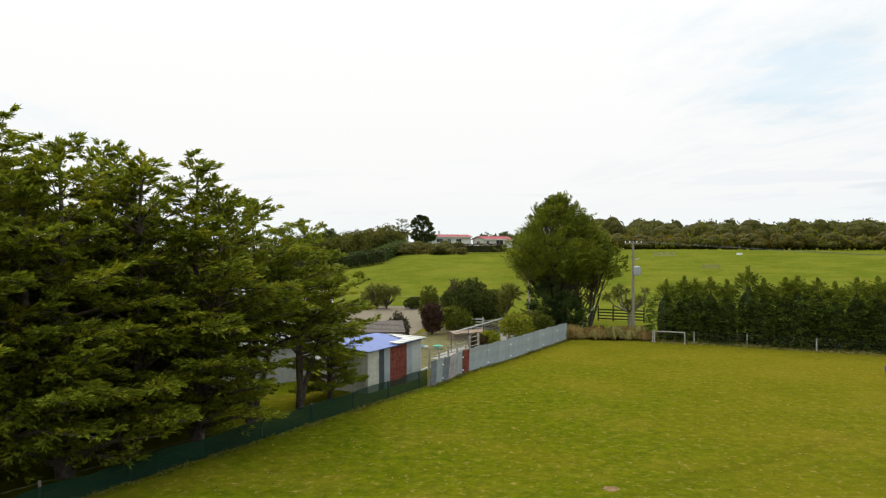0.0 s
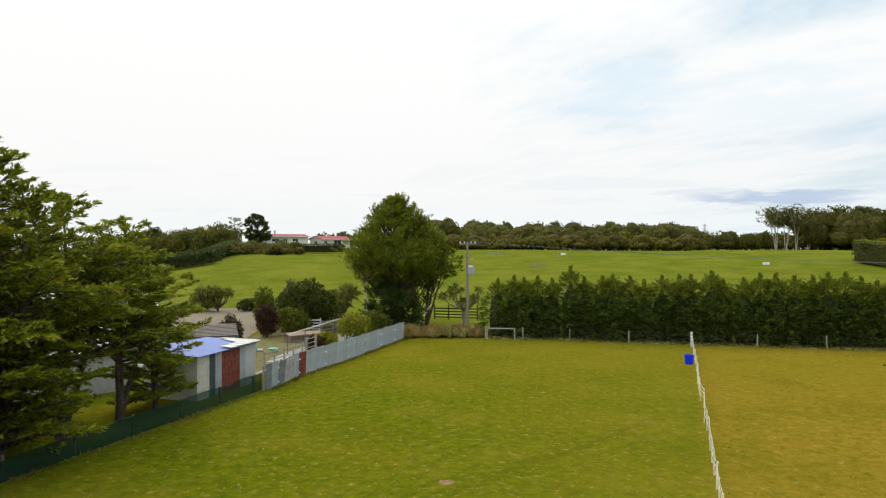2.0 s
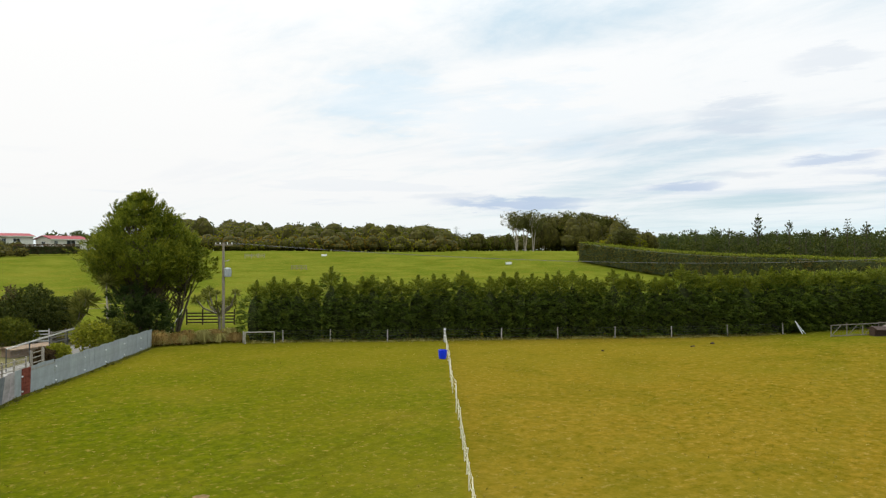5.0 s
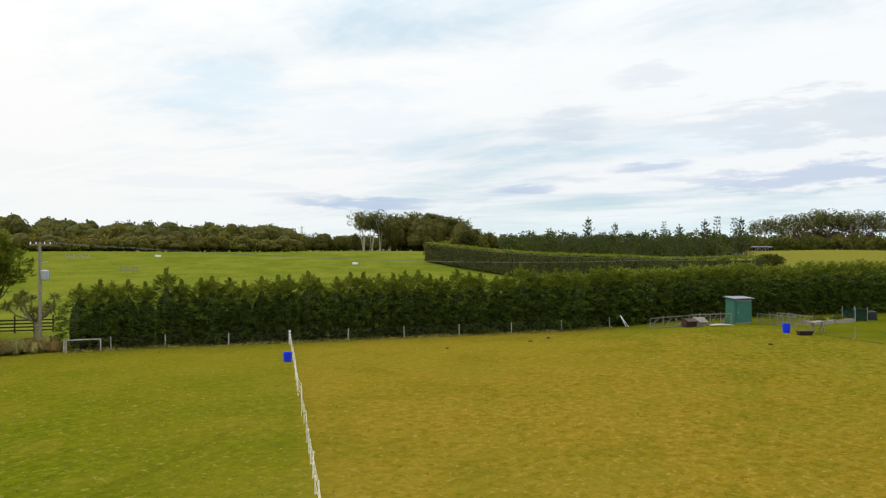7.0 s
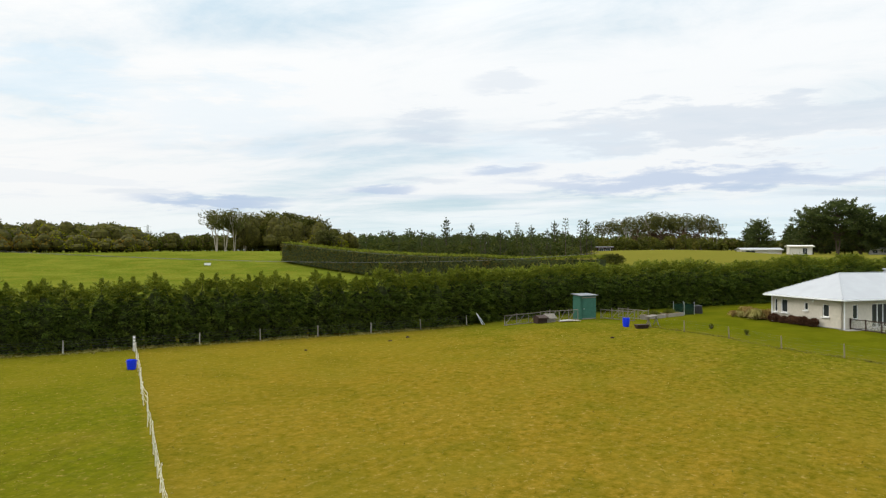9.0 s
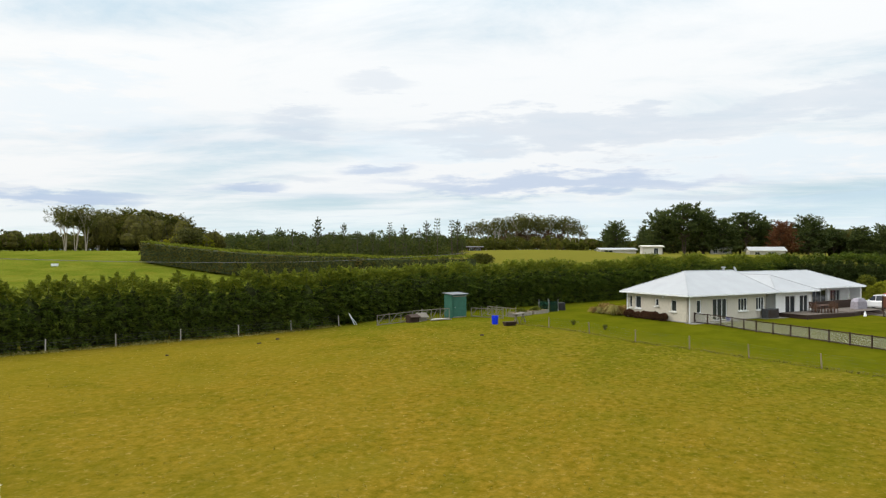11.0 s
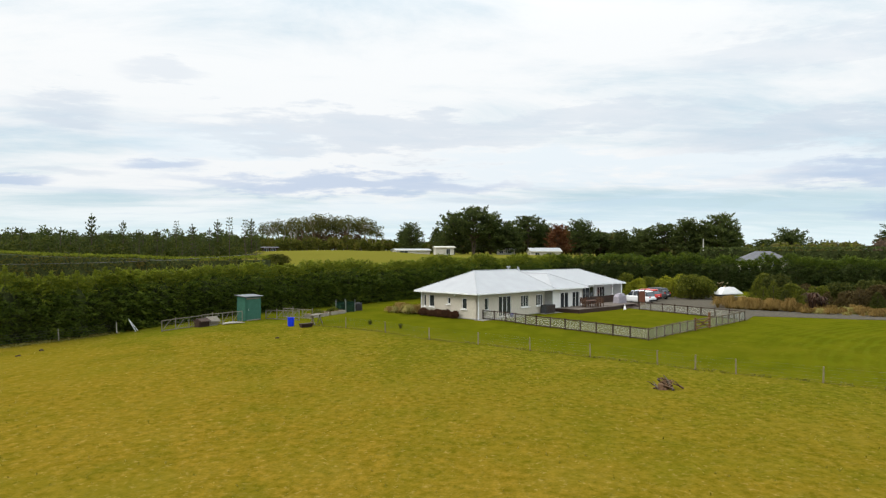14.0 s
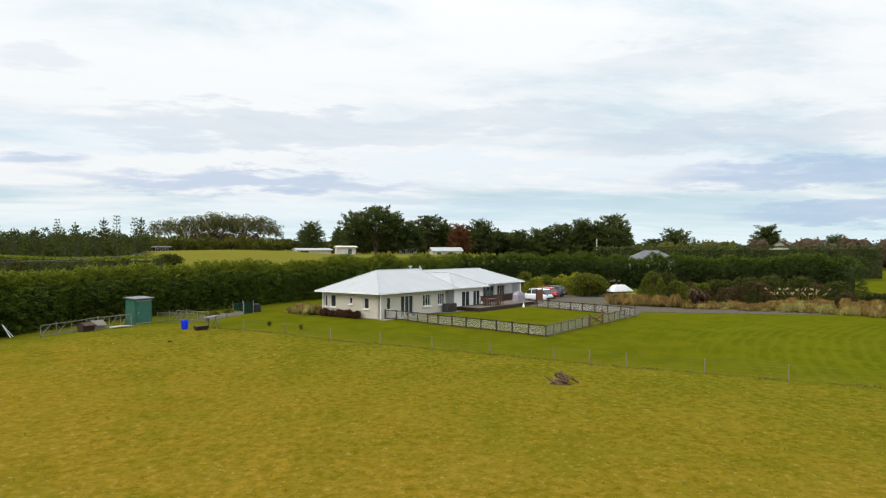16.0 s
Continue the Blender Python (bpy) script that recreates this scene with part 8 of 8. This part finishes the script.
for i, (az, r, h) in enumerate([(38.9, 318, 18.5), (39.5, 322, 19), (40.2, 320, 19), (41.0, 334, 18.5), (70.0, 290, 15), (70.9, 296, 16), (71.8, 290, 16.5), (72.7, 296, 17), (73.5, 290, 18.5), (74.3, 292, 18.5), (75.2, 296, 18), (76.0, 290, 17.5), (76.9, 294, 17.5), (77.7, 290, 16.5), (78.3, 296, 14)]):
    x, y = polar(az, r)
    if i < 3:
        gum = plant("gum_tree", "tall gum with pale bare stems and a high crown", "tree", GT[i], (PALEBARK if az < 50 else POSTWOOD, GUM), x, y, i * 60, h / 17 * (0.97 if az < 50 else 0.80), "tall gum trees")
        gum_first = (gum_first or []) + [gum]
    else:
        again(gum_first[i % 3], x, y, i * 77, h / 17 * (0.97 if az < 50 else 0.80))
CLUMP = leafy("clump crown leaf", (0.060, 0.062, 0.009), (0.108, 0.104, 0.014), (0.140, 0.122, 0.016), 0.4, 0.10, 0.0, 0.5)
domed_wood("tall olive trees massed in the paddock clump", 40.9, 44.8, 326, 345, 11, 15, 17.5, CLUMP, 21, 0.9, 150, 0.85)
domed_wood("olive trees massed in the paddock clump", 44.2, 47.2, 324, 345, 9, 12, 15.5, CLUMP, 25, 0.9, 150, 0.9)
domed_wood("lower olive trees at the clump's end", 46.8, 49.4, 318, 340, 8, 6.5, 10.5, CLUMP, 26, 0.9, 130, 1.0)
domed_wood("low rounded trees at the clump's edge", 45.2, 49, 300, 312, 8, 4.5, 7, OLIVE, 22, 0.8, 120, 1.2)
bare = cypress(500, 9, 3.0, 0.35, 30, 5, 0.5, 0.05, 0.6, 0.3, 1, 0.2)
plant("bare_tree", "thin half-bare tree beside the hill house", "tree", bare, (BARK, WOODS), *polar(-3.4, 222), 0, 1.05)
YP = [young_pine(600 + i, 8.0, 2.6) for i in range(3)]
yp_first = []
rp2 = random.Random(17)
for i in range(40):
    az = 51.5 + 17.5 * i / 39 + rp2.uniform(-0.3, 0.3)
    r = rp2.uniform(165, 215)
    s = (0.98 if i % 5 == 3 else rp2.uniform(0.5, 0.78)) * (0.8 if az < 55 else 1.0)
    x, y = polar(az, r)
    if i < 3:
        yp_first.append(plant("young_pine", "young dark pine with upturned whorls", "tree", YP[i], (BARK, DARKPINE), x, y, i * 50, s, "young pines"))
    else:
        again(yp_first[i % 3], x, y, i * 50, s, tall=rp2.uniform(0.95, 1.35))
sp = plant("spindly_pine", "thin tall pine with a few tufts near its top", "tree", spindly_pine(640, 11.0), (BARK, DARKPINE), *polar(66.9, 180), 0, 1.0, "young pines")
again(sp, *polar(68.1, 180), 120, 0.97)
again(sp, *polar(63.0, 190), 60, 0.85)
woods("pine_understorey", "dark scrub between young pines", 51, 69, 170, 215, 100, 3.5, 5.4, leafy("young pine scrub", (0.030, 0.044, 0.008), (0.085, 0.095, 0.014), None, 0.3), 12, 0.7)
bush("paddock_bush", "rounded dark gorse bush in the paddock", *polar(70.5, 178), 3.2, 2.6, WOODS, 91, 12, 60, 0.5)


def far_house(name, label, p, q, depth, eave, rise, wallm, roofm, z, wins, hip=False):
    """A far house with gable roof and real window openings in its long front."""
    ob = thing(name, label, "house", local_frame(p, q, z))
    L = math.hypot(q[0] - p[0], q[1] - p[1])
    wall(ob, (0, 0), (L, 0), eave, wins, wallm, base=-1.5)
    for s0, s1, b, t in wins:
        window(ob, (0, 0), (L, 0), s0, s1, b, t, bars=1)
    wall(ob, (L, 0), (L, depth), eave, [(depth * 0.35, depth * 0.6, 0.9, 2.0)], wallm, base=-1.5)
    window(ob, (L, 0), (L, depth), depth * 0.35, depth * 0.6, 0.9, 2.0, bars=1)
    wall(ob, (L, depth), (0, depth), eave, [], wallm, base=-1.5)
    wall(ob, (0, depth), (0, 0), eave, [(depth * 0.35, depth * 0.6, 0.9, 2.0)], wallm, base=-1.5)
    window(ob, (0, depth), (0, 0), depth * 0.35, depth * 0.6, 0.9, 2.0, bars=1)
    if hip:
        h = depth / 2
        part("roof", Geo().add([(-0.5, -0.5, eave), (L + 0.5, -0.5, eave), (L + 0.5, depth + 0.5, eave), (-0.5, depth + 0.5, eave), (h, h, eave + rise), (L - h, h, eave + rise)],
                               [(3, 2, 1, 0), (0, 1, 5, 4), (1, 2, 5), (2, 3, 4, 5), (3, 0, 4)]), roofm, ob)
        return ob
    for x in (0.1, L - 0.1):
        part("gable", Geo().add([(x - 0.08, 0, eave), (x - 0.08, depth, eave), (x - 0.08, depth / 2, eave + rise), (x + 0.08, 0, eave), (x + 0.08, depth, eave), (x + 0.08, depth / 2, eave + rise)],
                                [(0, 1, 2), (5, 4, 3), (0, 2, 5, 3), (1, 4, 5, 2), (0, 3, 4, 1)]), wallm, ob)
    k = rise / (depth / 2)
    for y0 in (-0.5, depth + 0.5):
        ze = eave - 0.5 * k
        part("roof", Geo().add([(-0.5, y0, ze), (L + 0.5, y0, ze), (L + 0.5, depth / 2, eave + rise), (-0.5, depth / 2, eave + rise), (-0.5, y0, ze + 0.15), (L + 0.5, y0, ze + 0.15), (L + 0.5, depth / 2, eave + rise + 0.15), (-0.5, depth / 2, eave + rise + 0.15)],
                               [(3, 2, 1, 0), (4, 5, 6, 7), (0, 1, 5, 4), (1, 2, 6, 5), (2, 3, 7, 6), (3, 0, 4, 7)]), roofm, ob)
        part("fascia", Geo().beam((-0.5, y0 * 1.0 + (-0.05 if y0 < 0 else 0.05), ze + 0.02), (L + 0.5, y0 + (-0.05 if y0 < 0 else 0.05), ze + 0.02), 0.06, 0.26), wallm, ob)
    return ob


OFFW = solid("off-white wall", (0.56, 0.54, 0.48), 0.7, grain=2, spread=0.1)
h1 = far_house("hill_house", "white house with a red roof on the hill", polar(-1.7, 231), polar(2.3, 237), 8.5, 2.75, 0.75, OFFW, ROOFRED, 8.9, [(1.2, 3.4, 1.0, 2.1), (5, 7.4, 0.9, 2.1), (9, 10.2, 0.2, 2.1), (12, 14, 1.0, 2.1)])
part("chimney", Geo().box(7.5, 4.5, 3.2, 0.5, 0.5, 1.6, 0, 0, 0.03), CHROME, h1)
far_house("hill_garage", "cream garage with a red gable roof on the hill", polar(3.4, 236), polar(5.7, 243), 7, 2.7, 0.95, OFFW, ROOFRED, 8.2, [(1.0, 2.2, 0.9, 2.2), (5, 8, 0.0, 2.4)])
tank = thing("water_tank", "pale rounded garden dome beside the hill house", "dome", pose(*polar(2.9, 224), gz(*polar(2.9, 224))))
part("dome", Geo().lathe([(1.6, 0), (1.55, 0.6), (1.3, 1.1), (0.8, 1.45), (0.2, 1.6)], 18), CANVAS, tank)
far_house("farm_shed", "long white farm shed with an open bay", polar(80.2, 246), polar(82.9, 249), 8, 2.2, 0.5, OFFW, ROOFWHITE, 5.3, [(1, 4, 0.2, 2.0)])
far_house("farm_shed", "white block farm shed with a dark doorway", polar(83.4, 240), polar(84.9, 241), 6, 2.5, 0.3, OFFW, OFFW, 6.0, [(3.6, 5.0, 0.0, 2.0)])
far_house("far_cottage", "far white house with a pale roof", polar(88.4, 262), polar(89.9, 262), 7, 2.3, 0.8, OFFW, ROOFWHITE, 5.4, [(1, 2.4, 0.9, 2.0), (4, 5.5, 0.9, 2.0)])
far_house("far_cottage", "far white house with a pale roof", polar(91.2, 250), polar(93.6, 252), 8, 2.5, 1.1, OFFW, ROOFWHITE, 4.7, [(1.5, 3, 0.9, 2.0), (5.5, 7.5, 0.9, 2.0)])
far_house("far_cottage", "grey brick house with a grey tiled roof beyond the hedge", polar(107.2, 158), polar(110.6, 160), 6.6, 4.0, 2.0, BRICK, ROOFGREY, 1.4, [(1.5, 3, 2.0, 3.4), (5, 7, 2.0, 3.4)], True)
far_house("far_cottage", "small white far house with a brown roof", polar(118.5, 232), polar(118.5, 240), 5.5, 6.9, 2.4, OFFW, ROOFTILE, 0.8, [(1.2, 2.4, 4.0, 5.4)])
far_house("field_shelter", "low open field shelter with a grey roof", polar(69.4, 232), polar(70.6, 232), 4, 1.7, 0.2, DARKWOOD, ROOFGREY, 6.6, [(0.6, 2.1, 0.0, 1.5), (2.7, 4.3, 0.0, 1.5)])
lamp_post = thing("far_pole", "thin pale power pole beyond the hedge", "pole", pose(*polar(104.5, 190), gz(*polar(104.5, 190))))
part("shaft", Geo().tube([(0, 0, -0.2), (0, 0, 9.8)], [0.16, 0.12], 8), PALEPOST, lamp_post)
part("crossarm", Geo().beam((-0.6, 0, 9.5), (0.6, 0, 9.5), 0.1, 0.1), PALEPOST, lamp_post)
for az, r in ((23.1, 196), (38.2, 168)):
    x, y = polar(az, r)
    tr_ = thing("water_trough", "white water trough in the far paddock", "trough", pose(x, y, gz(x, y), 0, 0, -az) @ Matrix.Scale(0.7, 4))
    part("basin", Geo().add([(-0.95, -0.45, 0), (0.95, -0.45, 0), (0.95, 0.45, 0), (-0.95, 0.45, 0), (-1.05, -0.5, 0.75), (1.05, -0.5, 0.75), (1.05, 0.5, 0.75), (-1.05, 0.5, 0.75), (-0.95, -0.4, 0.75), (0.95, -0.4, 0.75), (0.95, 0.4, 0.75), (-0.95, 0.4, 0.75), (-0.9, -0.36, 0.3), (0.9, -0.36, 0.3), (0.9, 0.36, 0.3), (-0.9, 0.36, 0.3)],
                            [(3, 2, 1, 0), (0, 1, 5, 4), (1, 2, 6, 5), (2, 3, 7, 6), (3, 0, 4, 7), (4, 5, 9, 8), (5, 6, 10, 9), (6, 7, 11, 10), (7, 4, 8, 11), (8, 9, 13, 12), (9, 10, 14, 13), (10, 11, 15, 14), (11, 8, 12, 15), (12, 13, 14, 15)]), TRIM, tr_)
rail_fence("paddock_rails", "pale timber hurdle rails in the far paddock", "fence", polar(16.9, 188), polar(18.4, 189), 1.1, 3, 3, POSTWOOD)
rail_fence("paddock_rails", "pale timber hurdle rails in the far paddock", "fence", polar(20.5, 160), polar(21.7, 160), 1.0, 3, 3, POLEWOOD)
rail_fence("roadside_fence", "post and rail fence at the foot of the hill", "fence", (-30, 98.5), (15, 92.5), 1.1, 2, 14, POSTWOOD, 0.1, 0.03)
pyl = thing("pylon", "far steel lattice pylon on the skyline", "pylon", pose(*polar(33.9, 900), 6))
for sx in (-1, 1):
    for sy in (-1, 1):
        part("leg", Geo().tube([(sx * 4, sy * 4, 0), (sx * 1, sy * 1, 22), (sx * 0.6, sy * 0.6, 32)], 0.22, 4), CHROME, pyl)
for i in range(6):
    a, b = 4 - i * 0.5, 4 - (i + 1) * 0.5
    part("brace", Geo().tube([(-a, -a, i * 3.7), (b, -b, (i + 1) * 3.7)], 0.13, 4).tube([(a, -a, i * 3.7), (-b, -b, (i + 1) * 3.7)], 0.13, 4), CHROME, pyl)
for z in (22, 26, 30):
    part("arm", Geo().tube([(-5, 0, z), (5, 0, z)], 0.2, 4), CHROME, pyl)
# Blue of distance haze is put into the hills' own colour.
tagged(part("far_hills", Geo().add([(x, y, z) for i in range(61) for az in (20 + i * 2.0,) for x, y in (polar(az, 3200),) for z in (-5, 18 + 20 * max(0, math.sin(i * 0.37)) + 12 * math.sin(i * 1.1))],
                                   [(2 * i, 2 * i + 2, 2 * i + 3, 2 * i + 1) for i in range(60)]), solid("haze-blue far hill", (0.16, 0.21, 0.27), 1.0, grain=0.01, stain_scale=0.002)), "low hills on the horizon, coloured in distance haze", "hills", kind="structure")

# ---------------------------------------------------------------- unmown fringes along the fences


def fringe(name, label, line, n, height, ma, seed, wide=0.3):
    """Long grass left standing along a fence."""
    rg = np.random.default_rng(seed)
    q = np.array(line, float)
    seg = np.hypot(*(q[1:] - q[:-1]).T)
    d = rg.uniform(0, seg.sum(), n)
    k = np.concatenate([[0], np.cumsum(seg)])
    x, y = np.interp(d, k, q[:, 0]) + rg.normal(size=n) * wide, np.interp(d, k, q[:, 1]) + rg.normal(size=n) * wide
    tall = 0.45 + 0.55 * np.sin(d * 0.9 + 2 * np.sin(d * 0.31)) ** 2
    P = np.stack([x, y, ground_z(x, y) - 0.02], 1)
    v = sprays(rg, P, unit(rg.normal(size=(n, 3)) * [0.5, 0.5, 0.1] + [0, 0, 1.0]), height, height * 0.06, 4, 0.3, 0.15)
    v[:, :, 2] = v[:, :1, 2] + (v[:, :, 2] - v[:, :1, 2]) * np.repeat(tall, 4)[:, None]
    return tagged(part(name, quads_mesh(name, v), ma), label, "grass", kind="stuff")


fringe("grass_fringe", "straw-coloured long grass under the post and wire fence", [(x, y - 0.1) for x, y in FENCE], 1500, 0.30, PALETUFT, 1)
fringe("grass_fringe", "long green grass under the post and wire fence", [(x, y + 0.3) for x, y in FENCE], 900, 0.34, OLIVETUFT, 2)
fringe("grass_fringe", "long olive grass along the lawn fence", LP, 900, 0.20, OLIVETUFT, 3, 0.15)
fringe("grass_fringe", "long green grass along the iron fence", [(x + 0.25, y - 0.15) for x, y in LINE], 700, 0.22, OLIVETUFT, 4, 0.12)
fringe("grass_fringe", "long dull grass along the shade cloth", [fence_at(s, -0.25) for s in (S0, 0.0, S1)], 900, 0.22, OLIVETUFT, 5, 0.15)

# ---------------------------------------------------------------- turf: countless small tufts on the paddock


def build_turf():
    rg = np.random.default_rng(77)
    n = 8000
    r = 17 + 45 * rg.uniform(0, 1, n) ** 0.8
    a = np.radians(rg.uniform(-36, 128, n))
    x, y = r * np.sin(a), r * np.cos(a)
    # keep to the paddock, between the fences
    fx, fy = x - F0.x, y - F0.y
    ok = (fx * FN.x + fy * FN.y) < -0.2
    hx, hy = HEDGE_B[0] - HEDGE_A[0], HEDGE_B[1] - HEDGE_A[1]
    ok &= ((x - HEDGE_A[0]) * hy - (y - HEDGE_A[1]) * hx) / math.hypot(hx, hy) > 1.2
    lx, ly = LAWN_B[0] - LAWN_A[0], LAWN_B[1] - LAWN_A[1]
    ok &= ((x - LAWN_A[0]) * ly - (y - LAWN_A[1]) * lx) / math.hypot(lx, ly) > -0.5
    # the iron fence's side
    ok &= ((x - LINE[0][0]) * (LINE[3][1] - LINE[0][1]) - (y - LINE[0][1]) * (LINE[3][0] - LINE[0][0])) > 0
    patch = np.sin(x * 0.9 + 2 * np.sin(y * 0.37)) * np.sin(y * 1.1 + 2 * np.sin(x * 0.43)) + 0.5 * np.sin(x * 3.1 + y * 1.7) * np.sin(y * 2.9 - x)
    ok &= patch + rg.normal(size=n) * 0.5 > -0.25
    x, y = x[ok], y[ok]
    P = np.stack([x, y, ground_z(x, y) - 0.01], 1)
    D = unit(rg.normal(size=(len(x), 3)) * [1, 1, 0.1] + [0, 0, 0.45])
    v = sprays(rg, P, D, 0.13, 0.02, 2, 0.5, 0.2, 0.8)
    ob = part("grass_tufts", quads_mesh("grass_tufts", v), TUFT)
    tagged(ob, "short grazed grass tufts, green and straw coloured", "grass", kind="stuff")


build_turf()
